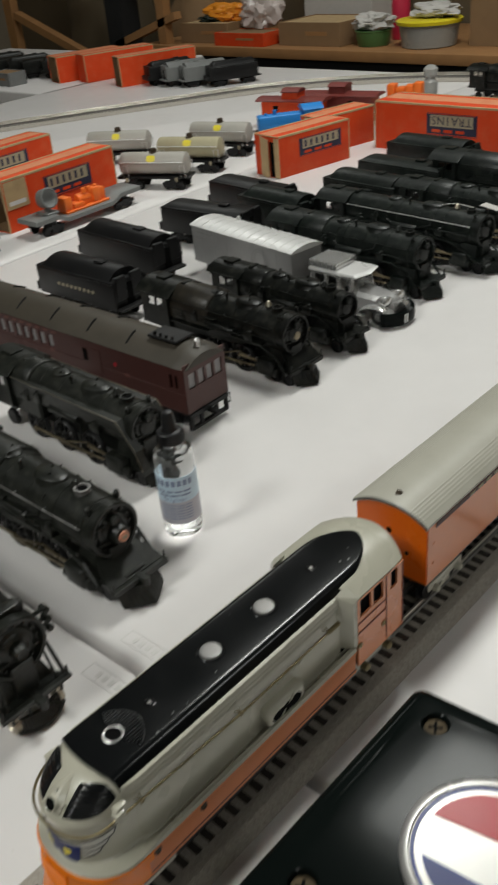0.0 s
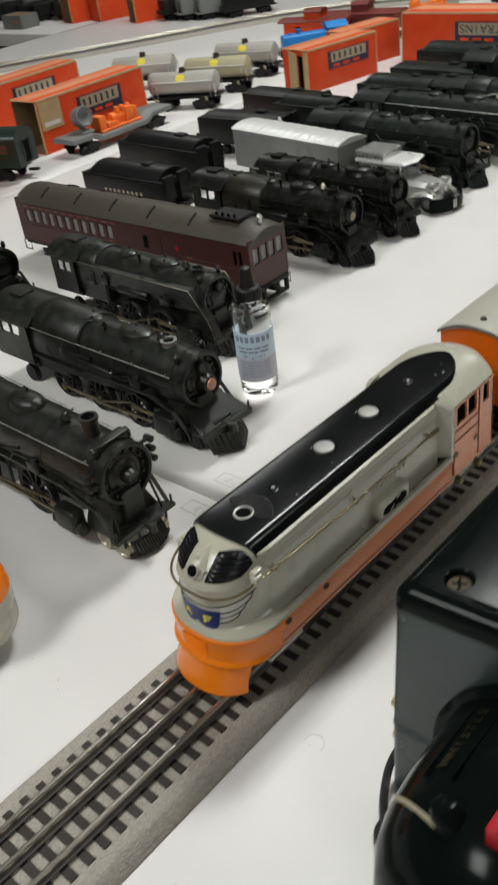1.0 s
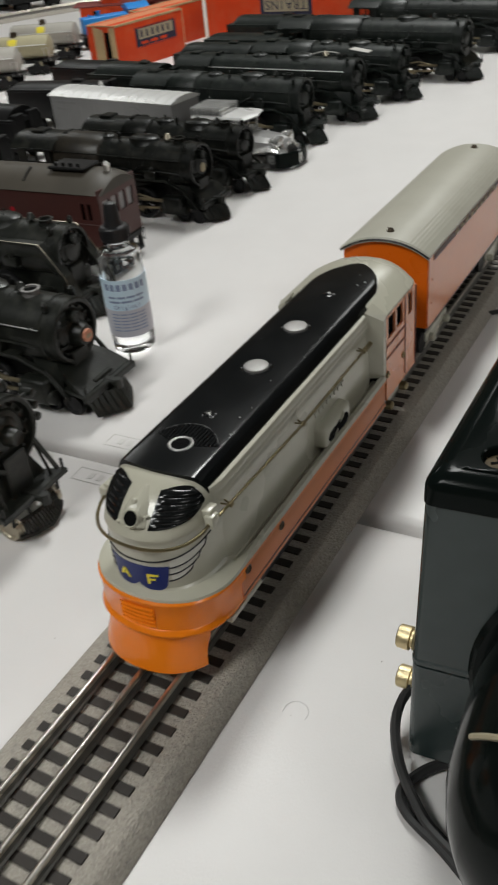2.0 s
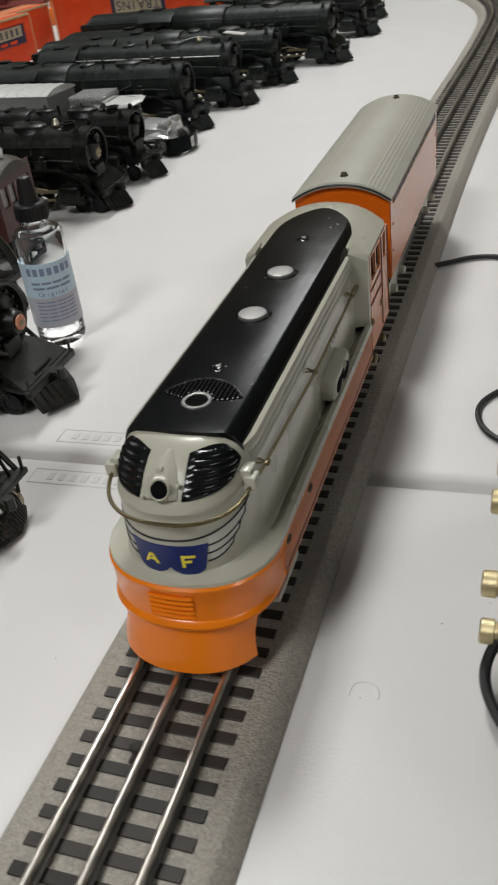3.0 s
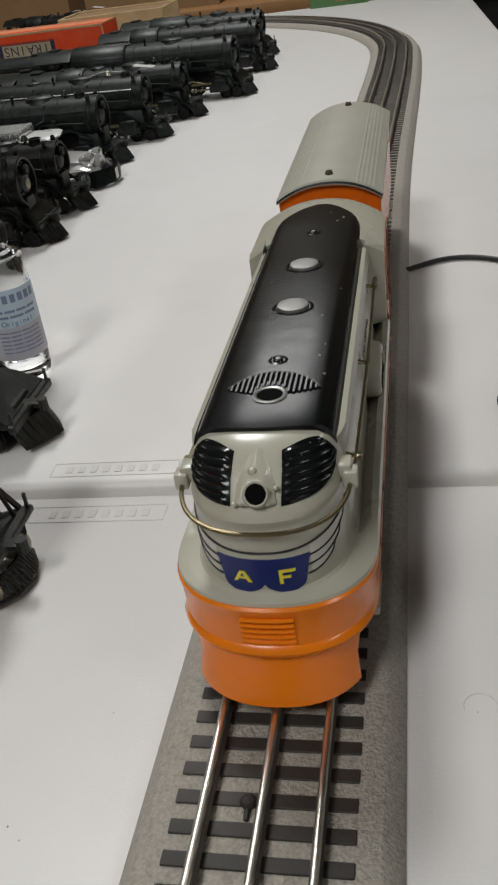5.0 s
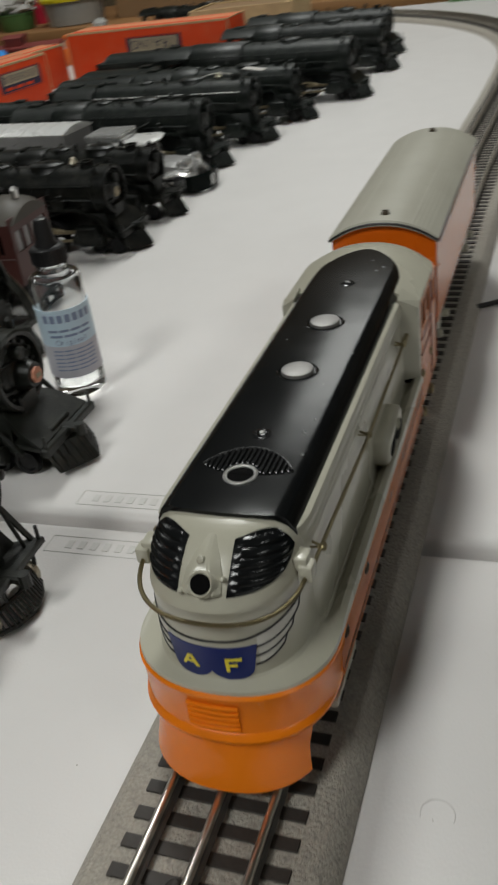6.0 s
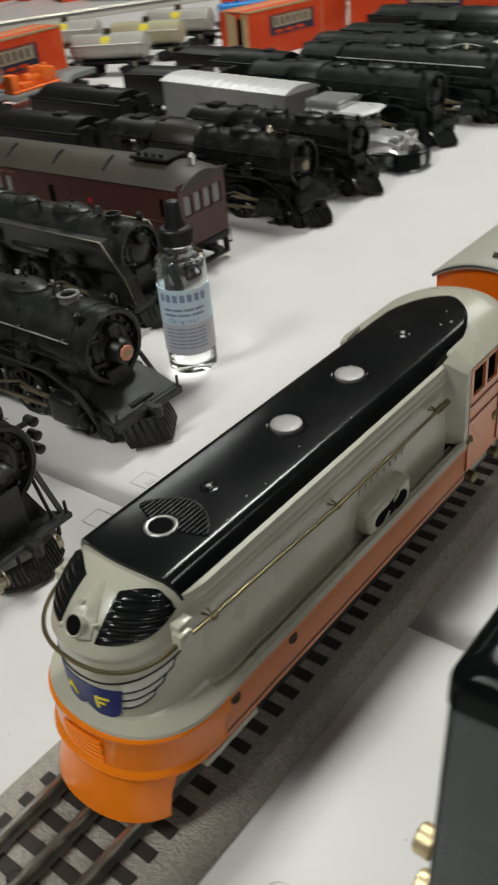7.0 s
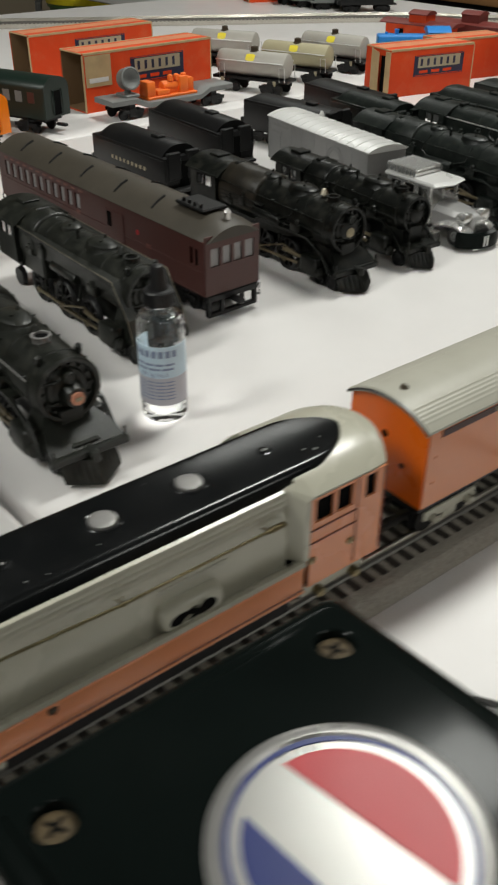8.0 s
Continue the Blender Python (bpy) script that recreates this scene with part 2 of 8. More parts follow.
# ---- mesh helpers ----
def finish(name, bm, material, parent=None, label="", smooth=True, m=None):
    bmesh.ops.recalc_face_normals(bm, faces=bm.faces)
    me = bpy.data.meshes.new(name)
    bm.to_mesh(me)
    bm.free()
    me.materials.append(material)
    if smooth:
        me.shade_smooth()
        try:
            me.set_sharp_from_angle(angle=radians(35))
        except AttributeError:
            pass
    ob = new(name, me)
    if parent:
        ob.parent = parent
    if m is not None:
        ob.matrix_basis = m
    if label:
        tagged(ob, label)
    return ob


def part(name, bm, material, parent, label=""):
    return finish(name, bm, material, parent, label)


def thing(name, label, category, m=None, group="", kind=""):
    ob = new(name)
    ob.empty_display_size = 0.02
    tagged(ob, label, category, group, kind)
    if m is not None:
        ob.matrix_basis = m
    return ob


def box(bm, x0, x1, y0, y1, z0, z1, bevel=0.0, seg=1, m=None):
    vs = [bm.verts.new((x, y, z)) for x in (x0, x1) for y in (y0, y1) for z in (z0, z1)]
    fs = []
    for a in ((0, 1, 3, 2), (4, 6, 7, 5), (0, 4, 5, 1), (2, 3, 7, 6), (0, 2, 6, 4), (1, 5, 7, 3)):
        fs.append(bm.faces.new([vs[i] for i in a]))
    if m is not None:
        bmesh.ops.transform(bm, matrix=m, verts=vs)
    if bevel:
        es = list({e for f in fs for e in f.edges})
        bmesh.ops.bevel(bm, geom=es, offset=bevel, segments=seg, affect="EDGES", profile=0.5, clamp_overlap=True)


def rings(bm, loops, cap=True, closed=True):
    """A skin over loops of points, all of one length."""
    made = [[bm.verts.new(p) for p in loop] for loop in loops]
    n = len(made[0])
    for a, b in zip(made, made[1:]):
        for i in range(n if closed else n - 1):
            j = (i + 1) % n
            bm.faces.new((a[i], a[j], b[j], b[i]))
    if cap:
        bm.faces.new(made[0][::-1])
        bm.faces.new(made[-1])
    return made


def circle_pts(c, axis, r, n=16, r2=None, turn=0.0):
    """Points of a circle or ellipse round an axis named x, y or z."""
    out = []
    r2 = r if r2 is None else r2
    for i in range(n):
        a = 2 * math.pi * i / n + turn
        u, v = r * math.cos(a), r2 * math.sin(a)
        if axis == "x":
            out.append((c[0], c[1] + u, c[2] + v))
        elif axis == "y":
            out.append((c[0] + u, c[1], c[2] + v))
        else:
            out.append((c[0] + u, c[1] + v, c[2]))
    return out


def lathe(bm, c, axis, profile, n=20, cap=True):
    """profile: (offset along the axis, radius) rows."""
    k = "xyz".index(axis)
    loops = []
    for d, r in profile:
        p = list(c)
        p[k] += d
        loops.append(circle_pts(p, axis, max(r, 1e-5), n))
    return rings(bm, loops, cap)


def tube(bm, pts, r, n=6, cap=True):
    """A round wire along points."""
    pts = [Vector(p) for p in pts]
    loops = []
    up = Vector((0, 0, 1))
    for i, p in enumerate(pts):
        d = (pts[min(i + 1, len(pts) - 1)] - pts[max(i - 1, 0)]).normalized()
        ref = up if abs(d.dot(up)) < 0.95 else Vector((1, 0, 0))
        a = d.cross(ref).normalized()
        b = d.cross(a).normalized()
        loops.append([p + r * (math.cos(2 * math.pi * k / n) * a + math.sin(2 * math.pi * k / n) * b) for k in range(n)])
    rings(bm, loops, cap)


def two_skins(bm, front, back, cells):
    """Quads on a grid of front and back points, rimmed wherever a cell is open."""
    fv = [[bm.verts.new(p) for p in row] for row in front]
    bv = [[bm.verts.new(p) for p in row] for row in back]
    mirror, made = {}, []
    for ra, rb in zip(fv, bv):
        for p, q in zip(ra, rb):
            mirror[p] = q
    for i, j, i2, j2 in cells:
        made.append(bm.faces.new((fv[i][j], fv[i2][j], fv[i2][j2], fv[i][j2])))
        bm.faces.new((bv[i][j], bv[i][j2], bv[i2][j2], bv[i2][j]))
    rim = [e for f in made for e in f.edges if len(e.link_faces) == 1]
    for e in rim:
        p, q = e.verts
        bm.faces.new((p, q, mirror[q], mirror[p]))
    bmesh.ops.delete(bm, geom=[v for v in bm.verts if not v.link_faces], context="VERTS")


def plate_with_holes(bm, x0, x1, z0, z1, y0, y1, holes):
    """One upright plate across y0..y1 with real rectangular openings (hx0, hx1, hz0, hz1), all in one band of heights."""
    if not holes:
        box(bm, x0, x1, y0, y1, z0, z1)
        return
    xs = sorted({x0, x1, *(h[0] for h in holes), *(h[1] for h in holes)})
    zs = [z0, holes[0][2], holes[0][3], z1]
    cells = []
    for i in range(len(xs) - 1):
        mid = (xs[i] + xs[i + 1]) / 2
        for j in range(3):
            if j == 1 and any(h[0] < mid < h[1] for h in holes):
                continue
            cells.append((i, j, i + 1, j + 1))
    two_skins(bm, [[(x, y0, z) for z in zs] for x in xs], [[(x, y1, z) for z in zs] for x in xs], cells)


def smooth_path(pts, steps=8):
    """Catmull-Rom points through pts."""
    pts = [Vector(p) for p in pts]
    out = []
    for i in range(len(pts) - 1):
        p0, p1, p2, p3 = pts[max(i - 1, 0)], pts[i], pts[i + 1], pts[min(i + 2, len(pts) - 1)]
        for k in range(steps):
            t = k / steps
            out.append(0.5 * (2 * p1 + (p2 - p0) * t + (2 * p0 - 5 * p1 + 4 * p2 - p3) * t * t + (3 * p1 - p0 - 3 * p2 + p3) * t ** 3))
    out.append(pts[-1])
    return out


# ---- the setting: room and tables ----
def slab(name, material, x0, x1, y0, y1, z0, z1, label, bevel=0.0):
    bm = bmesh.new()
    box(bm, x0, x1, y0, y1, z0, z1, bevel, 3)
    return tagged(finish(name, bm, material), label, name.split("_")[0], kind="structure")


RX0, RX1, RY0, RY1, FLOOR = -4.6, 3.6, -3.6, 5.8, -0.74
slab("floor", M_FLOOR, RX0 - 0.1, RX1 + 0.1, RY0 - 0.1, RY1 + 0.1, FLOOR - 0.1, FLOOR, "grey vinyl floor under the display tables")
slab("ceiling", M_CEIL, RX0 - 0.1, RX1 + 0.1, RY0 - 0.1, RY1 + 0.1, CEIL, CEIL + 0.1, "plain grey ceiling over the room")
slab("wall_north", M_WALL, RX0, RX1, RY1, RY1 + 0.1, FLOOR, CEIL, "plain cream wall behind the work benches")
slab("wall_south", M_WALL, RX0, RX1, RY0 - 0.1, RY0, FLOOR, CEIL, "plain cream wall behind the camera")
slab("wall_west", M_WALL, RX0 - 0.1, RX0, RY0, RY1, FLOOR, CEIL, "plain cream wall along the long side")
slab("wall_east", M_WALL, RX1, RX1 + 0.1, RY0, RY1, FLOOR, CEIL, "plain cream wall opposite the long side")


def folding_table(m, sx, sy, label, legs=True):
    """A blow-moulded table; the origin is the middle of its top."""
    t = thing("folding_table", label, "table", m, "white folding tables")
    bm = bmesh.new()
    hx, hy, r = sx / 2, sy / 2, 0.022
    def outline(inset, z, rr):
        pts = []
        for cx, cy, a0 in ((hx - rr, hy - rr, 0), (-hx + rr, hy - rr, 90), (-hx + rr, -hy + rr, 180), (hx - rr, -hy + rr, 270)):
            for k in range(7):
                a = radians(a0 + k * 15)
                pts.append((cx + (rr - inset) * math.cos(a), cy + (rr - inset) * math.sin(a), z))
        return pts
    rings(bm, [outline(0.006, -0.044, r), outline(0.0, -0.040, r), outline(0.0, -0.0065, r), outline(0.0008, -0.0032, r), outline(0.0028, -0.0010, r), outline(0.0062, 0.0, r)])
    part("tabletop", bm, M_TABLE, t)
    if legs:
        for sxn in (-1, 1):
            bm = bmesh.new()
            x = sxn * (hx - 0.22)
            tube(bm, [(x, -hy + 0.08, -0.735), (x, -hy + 0.08, -0.10), (x, -hy + 0.12, -0.062), (x, hy - 0.12, -0.062), (x, hy - 0.08, -0.10), (x, hy - 0.08, -0.735)], 0.014, 8)
            part("leg_frame", bm, M_GREYMETAL, t, "grey steel tube leg frame")
    return t


SEAM, SKEW = 0.2715, 1.8
TW, TL = 0.762, 1.83
TURN = Matrix.Translation((0, SEAM, 0)) @ Matrix.Rotation(radians(SKEW), 4, "Z")
folding_table(TURN @ pose(0.0, -0.003 - TW / 2, 0), TL, TW, "white plastic folding table under the front track")
folding_table(TURN @ pose(-0.3360, 0.003 + 1.03, 0, 0, 0, 90), 2.06, 1.140, "white plastic folding table under the rows of engines")
folding_table(TURN @ pose(-1.5350, 1.08, 0, 0, 0, 90), 2.00, 1.245, "white plastic folding table under the cartons")


def embossed_mark(x, y, rz, label):
    """A moulded nameplate: a raised frame and plain bars."""
    t = thing("nameplate_mark", label, "moulded mark", pose(x, y, 0.0, 0, 0, rz), "moulded table marks")
    L, W, w = 0.067, 0.0125, 0.0006
    bm = bmesh.new()
    box(bm, -L / 2, L / 2, -W / 2, -W / 2 + w, 0, 0.0003)
    box(bm, -L / 2, L / 2, W / 2 - w, W / 2, 0, 0.0003)
    box(bm, -L / 2, -L / 2 + w, -W / 2 + w, W / 2 - w, 0, 0.0003)
    box(bm, L / 2 - w, L / 2, -W / 2 + w, W / 2 - w, 0, 0.0003)
    part("frame", bm, M_MARK, t)
    for k in range(8):
        bm = bmesh.new()
        x0 = -0.0255 + k * 0.0065
        box(bm, x0, x0 + 0.0034, -0.0028, 0.0028, 0, 0.0003)
        part("bar", bm, M_MARK, t)
    return t


embossed_mark(-0.106, 0.2860, SKEW, "moulded rectangular maker's mark in white plastic by the table joint")
embossed_mark(-0.1035, 0.2480, 180 + SKEW, "scuffed rectangular maker's mark on the nearer table edge")


# ---- track ----
def centre_line():
    pts = []
    y = -0.48
    while y < 0.62:
        pts.append((0.0, y))
        y += 0.02
    for k in range(1, 43):
        y = 0.62 + k * 0.02
        s = min(1.0, (y - 0.62) / 0.8)
        pts.append((0.018 * s * s * (3 - 2 * s), y))
    xr, y0, R = pts[-1][0], pts[-1][1], 0.84
    for k in range(1, 102):
        a = radians(1.5 * k)
        pts.append((xr - R + R * math.cos(a), y0 + 0.975 * R * math.sin(a)))
    x1, yt = pts[-1]
    for k in range(1, 60):
        pts.append((x1 - k * 0.0097, yt - k * 0.0175))
    return pts


LINE = centre_line()


def frames_along(pts):
    out, run = [], 0.0
    for i, (x, y) in enumerate(pts):
        a, b = pts[max(i - 1, 0)], pts[min(i + 1, len(pts) - 1)]
        d = Vector((b[0] - a[0], b[1] - a[1], 0)).normalized()
        if i:
            run += math.hypot(x - pts[i - 1][0], y - pts[i - 1][1])
        out.append((Vector((x, y, 0)), d, Vector((d.y, -d.x, 0)), run))
    return out


RUN = frames_along(LINE)


def sweep(profile):
    """A skin along the track from (across, height) rows."""
    bm = bmesh.new()
    rings(bm, [[p + s * u + Vector((0, 0, z)) for u, z in profile] for p, d, s, _ in RUN])
    return bm


track = thing("model_railway_track", "grey three-rail model track with moulded ballast on the table", "track")
part("ballast_bed", sweep([(-0.0405, 0.0004), (-0.0402, 0.0014), (-0.0350, 0.0082), (-0.0338, 0.0088), (-0.027, 0.0090), (0.027, 0.0090), (0.0338, 0.0088), (0.0350, 0.0082), (0.0402, 0.0014), (0.0405, 0.0004)]), M_BED, track, "grey pebbled plastic ballast with sloping sides")
for off in (-0.0171, 0.0, 0.0171):
    part("rail_web", sweep([(off - 0.0015, 0.0092), (off - 0.0015, 0.0100), (off - 0.0007, 0.0108), (off - 0.0007, 0.0142), (off + 0.0007, 0.0142), (off + 0.0007, 0.0108), (off + 0.0015, 0.0100), (off + 0.0015, 0.0092)]), M_RAILSIDE, track, "dull dark rail foot")
    part("rail", sweep([(off - 0.0011, 0.0140), (off - 0.00122, 0.0146), (off - 0.00122, 0.0155), (off - 0.00105, 0.0160), (off - 0.00075, 0.0163), (off - 0.00035, 0.01647), (off + 0.00035, 0.01647), (off + 0.00075, 0.0163), (off + 0.00105, 0.0160), (off + 0.00122, 0.0155), (off + 0.00122, 0.0146), (off + 0.0011, 0.0140)]), M_RAIL, track, "shiny nickel rail, rusty in places")


def track_at(s):
    for (p, d, u, r0), (q, _, _, r1) in zip(RUN, RUN[1:]):
        if r0 <= s <= r1:
            return p.lerp(q, (s - r0) / (r1 - r0)), d
    return RUN[-1][0], RUN[-1][1]


def tie_mesh():
    bm = bmesh.new()
    box(bm, -0.0272, 0.0272, -0.00235, 0.00235, 0.0084, 0.0097, 0.0002)
    bmesh.ops.recalc_face_normals(bm, faces=bm.faces)
    me = bpy.data.meshes.new("tie")
    bm.to_mesh(me)
    bm.free()
    me.materials.append(M_TIE)
    return me


TIE = tie_mesh()
rest = bmesh.new()
count = 0
s = 0.004
while s < RUN[-1][3]:
    p, d = track_at(s)
    mm = Matrix.Translation(p) @ Matrix.Rotation(math.atan2(-d.x, d.y), 4, "Z")
    if s > 0.31 and count < 290:
        ob = new("tie", TIE)
        ob.parent, ob.matrix_basis = track, mm
        count += 1
    else:
        k = len(rest.verts)
        rest.from_mesh(TIE)
        rest.verts.ensure_lookup_table()
        bmesh.ops.transform(rest, matrix=mm, verts=rest.verts[k:])
    s += 0.01
tagged(part("tie_row", rest, M_TIE, track, "dark brown ties of the far track"), kind="stuff")
bm = bmesh.new()
lathe(bm, (-0.0050, 0.0925, 0.0095), "z", [(0, 0.0022), (0.0012, 0.0026), (0.0022, 0.0018), (0.0026, 0.0004)], 10)
box(bm, -0.0057, -0.0043, 0.0865, 0.0920, 0.0095, 0.0106, 0.0003)
part("track_lug", bm, M_TIE, track, "small dark lug on the ties")


# ---- the streamlined train ----
def lerp_rows(rows, z):
    for a, b in zip(rows, rows[1:]):
        if a[0] <= z <= b[0]:
            f = (z - a[0]) / (b[0] - a[0])
            return [p + (q - p) * f for p, q in zip(a, b)]
    return list(rows[-1] if z > rows[-1][0] else rows[0])


def nose_pt(w, yf, yc, th, power=2.25):
    """A point of a blunt nose's outline; th from -90 to 90 degrees."""
    a = radians(th)
    s, c = math.sin(a), math.cos(a)
    k = 2.0 / power
    return (w * math.copysign(abs(s) ** k, s), yc - (yc - yf) * abs(c) ** k)


HULL = [(0.0550, 0.0245, 0.1330, 0.160), (0.0700, 0.0240, 0.1328, 0.160), (0.0795, 0.0238, 0.1328, 0.160), (0.0825, 0.0240, 0.1322, 0.160),
        (0.0840, 0.0238, 0.1330, 0.160), (0.0880, 0.0234, 0.1362, 0.162), (0.0920, 0.0226, 0.1405, 0.164), (0.0955, 0.0212, 0.1455, 0.167),
        (0.0978, 0.0198, 0.1505, 0.170), (0.0988, 0.0165, 0.1540, 0.172), (0.0994, 0.0110, 0.1590, 0.174), (0.0998, 0.0040, 0.1640, 0.176)]


def outline_at(rows, z, rear, n=28):
    _, w, yf, yc = lerp_rows(rows, z)
    pts = [(-w, rear, z)]
    for k in range(n + 1):
        x, y = nose_pt(w, yf, yc, -90 + 180 * k / n)
        pts.append((x, y, z))
    pts.append((w, rear, z))
    return pts


def hull_point(th, z, out=0.0):
    _, w, yf, yc = lerp_rows(HULL, z)
    x, y = nose_pt(w, yf, yc, th)
    x2, y2 = nose_pt(w, yf, yc, th + 0.5)
    x1, y1 = nose_pt(w, yf, yc, th - 0.5)
    t = Vector((x2 - x1, y2 - y1, 0)).normalized()
    nrm = Vector((t.y, -t.x, 0))
    _, wb, yb, _ = lerp_rows(HULL, min(z + 0.001, 0.0998))
    _, wa, ya, _ = lerp_rows(HULL, z - 0.001)
    slope = ((yb - ya) * math.cos(radians(th)) - (wb - wa) * abs(math.sin(radians(th)))) / 0.002
    nrm = (nrm + Vector((0, 0, max(0.0, slope)))).normalized()
    return Vector((x, y, z)) + nrm * out


def hull_patch(bm, th0, th1, z0, z1, nth, nz, out0, ripple=None, shape=None):
    """A plate lying on the nose: front skin, back skin and rim."""
    front, back = [], []
    for j in range(nz + 1):
        v = j / nz
        fr, bk = [], []
        for i in range(nth + 1):
            u = i / nth
            a, b, c, d = shape(u, v) if shape else (th0, th1, z0, z1)
            th, z = a + (b - a) * u, c + (d - c) * v
            r = ripple(u, v) if ripple else 0.0
            fr.append(bm.verts.new(hull_point(th, z, out0 + r)))
            bk.append(bm.verts.new(hull_point(th, z, -0.0008)))
        front.append(fr)
        back.append(bk)
    for j in range(nz):
        for i in range(nth):
            bm.faces.new((front[j][i], front[j][i + 1], front[j + 1][i + 1], front[j + 1][i]))
            bm.faces.new((back[j][i], back[j + 1][i], back[j + 1][i + 1], back[j][i + 1]))
    for j in range(nz):
        bm.faces.new((front[j][0], front[j + 1][0], back[j + 1][0], back[j][0]))
        bm.faces.new((front[j][nth], back[j][nth], back[j + 1][nth], front[j + 1][nth]))
    for i in range(nth):
        bm.faces.new((front[0][i], back[0][i], back[0][i + 1], front[0][i + 1]))
        bm.faces.new((front[nz][i], front[nz][i + 1], back[nz][i + 1], back[nz][i]))


def roof_z(x):
    a = abs(x)
    z = 0.1004 - 0.0009 * (a / 0.0195) ** 2
    return z if a < 0.0165 else z - 0.0050 * ((a - 0.0165) / 0.0058) ** 2.4


def build_streamliner():
    t = thing("streamlined_locomotive", "grey and orange tinplate streamlined locomotive with black roof", "locomotive")
    # upper hull
    bm = bmesh.new()
    zs = [0.055, 0.062, 0.070, 0.0795, 0.0810, 0.0825, 0.0840, 0.0860, 0.0880, 0.0900, 0.0920, 0.0938, 0.0955, 0.0968, 0.0978, 0.0983, 0.0988, 0.0991, 0.0994, 0.0998]
    rings(bm, [outline_at(HULL, z, 0.345) for z in zs])
    part("hull", bm, M_GREYPAINT, t)
    # side ledge between hull and skirt
    LEDGE = [(0.0530, 0.0330, 0.1288, 0.158), (0.0546, 0.0328, 0.1290, 0.158), (0.0550, 0.0316, 0.1300, 0.158), (0.0553, 0.0285, 0.1316, 0.159), (0.0557, 0.0256, 0.1326, 0.160), (0.0572, 0.0240, 0.1334, 0.160)]
    bm = bmesh.new()
    rings(bm, [outline_at(LEDGE, r[0], 0.162) for r in LEDGE])
    part("ledge", bm, M_GREYPAINT, t)
    # side shelf: the front fillet runs out into a gutter behind a raised lip
    FILLET = [(0.0238, 0.0520), (0.0240, 0.0572), (0.0256, 0.0557), (0.0285, 0.0553), (0.0316, 0.0550), (0.0328, 0.0546), (0.0330, 0.0530)]
    GUTTER = [(0.0238, 0.0490), (0.0246, 0.0508), (0.0262, 0.0506), (0.0272, 0.0518), (0.0300, 0.0552), (0.0324, 0.0552), (0.0331, 0.0530)]
    for sgn in (-1, 1):
        bm = bmesh.new()
        loops = []
        for y, f in ((0.1605, 0.0), (0.164, 0.30), (0.168, 0.65), (0.174, 0.90), (0.184, 1.0), (0.330, 1.0)):
            loops.append([(sgn * (a + (c - a) * f), y, b + (d - b) * f) for (a, b), (c, d) in zip(FILLET, GUTTER)])
        rings(bm, loops)
        part("side_shelf", bm, M_GREYPAINT, t)
        # flank: a rolled shoulder, a long cove and a lower wall that leans out
        FLANK = [(0.0225, 0.0945), (0.0243, 0.0940), (0.0249, 0.0928), (0.0250, 0.0908), (0.0245, 0.0899), (0.0250, 0.0890), (0.0251, 0.0876), (0.0243, 0.0862), (0.0239, 0.0835), (0.0240, 0.0795),
                 (0.0246, 0.0740), (0.0252, 0.0690), (0.0254, 0.0610), (0.0254, 0.0545), (0.0250, 0.0506), (0.0225, 0.0500)]
        bm = bmesh.new()
        loops = []
        for y, f in ((0.1600, 0.0), (0.1625, 0.55), (0.168, 1.0), (0.250, 1.0), (0.3235, 1.0)):
            loops.append([(sgn * (0.0222 + (a - 0.0222) * f), y, b) for a, b in FLANK])
        rings(bm, loops)
        part("flank", bm, M_GREYPAINT, t)
    # orange skirt band with its rib
    SK = [(0.0345, 0.0308, 0.1272, 0.156), (0.0352, 0.0322, 0.1258, 0.156), (0.0366, 0.0326, 0.1254, 0.156), (0.0378, 0.0322, 0.1260, 0.156), (0.0388, 0.0320, 0.1272, 0.157),
          (0.0440, 0.0324, 0.1278, 0.157), (0.0500, 0.0328, 0.1282, 0.158), (0.0515, 0.0333, 0.1276, 0.158), (0.0524, 0.0333, 0.1276, 0.158), (0.0532, 0.0328, 0.1284, 0.158)]
    front = bmesh.new()
    rings(front, [[p for p in outline_at(SK, r[0], 0.1635)] for r in SK])
    part("nose_skirt", front, M_ORANGE, t)
    for sgn in (-1, 1):
        bm = bmesh.new()
        prof = [(0.0300, 0.0360), (0.0322, 0.0358), (0.0330, 0.0364), (0.0330, 0.0376), (0.0324, 0.0384), (0.0326, 0.0505), (0.0332, 0.0514), (0.0332, 0.0524), (0.0326, 0.0532), (0.0300, 0.0532)]
        rings(bm, [[(sgn * a, y, b) for a, b in prof] for y in (0.1600, 0.240, 0.329)])
        part("side_skirt", bm, M_SALMON, t, "salmon-orange side skirt")
        # dark seam lines
        bm = bmesh.new()
        box(bm, sgn * 0.0329, sgn * 0.03315, 0.160, 0.329, 0.0388, 0.0392)
        part("pinstripe", bm, M_BLACKEDGE, t)
        for y, z in ((0.166, 0.0492), (0.198, 0.0488)):
            bm = bmesh.new()
            lathe(bm, (sgn * 0.0324, y, z), "x", [(0, 0.0023), (sgn * 0.0006, 0.0023), (sgn * 0.0010, 0.0018), (sgn * 0.0003, 0.0010)], 14)
            part("rivet", bm, M_BRONZE, t, "tarnished bronze rivet")
    for sgn in (-1, 1):
        bm = bmesh.new()
        rings(bm, [[(sgn * a, y, b) for a, b in ((0.0290, 0.0322), (0.0322, 0.0322), (0.0328, 0.0327), (0.0328, 0.0352), (0.0290, 0.0352))] for y in (0.1490, 0.1500, 0.1745, 0.1755)])
        part("step_plate", bm, M_GREYPAINT, t, "pale grey step under the skirt")
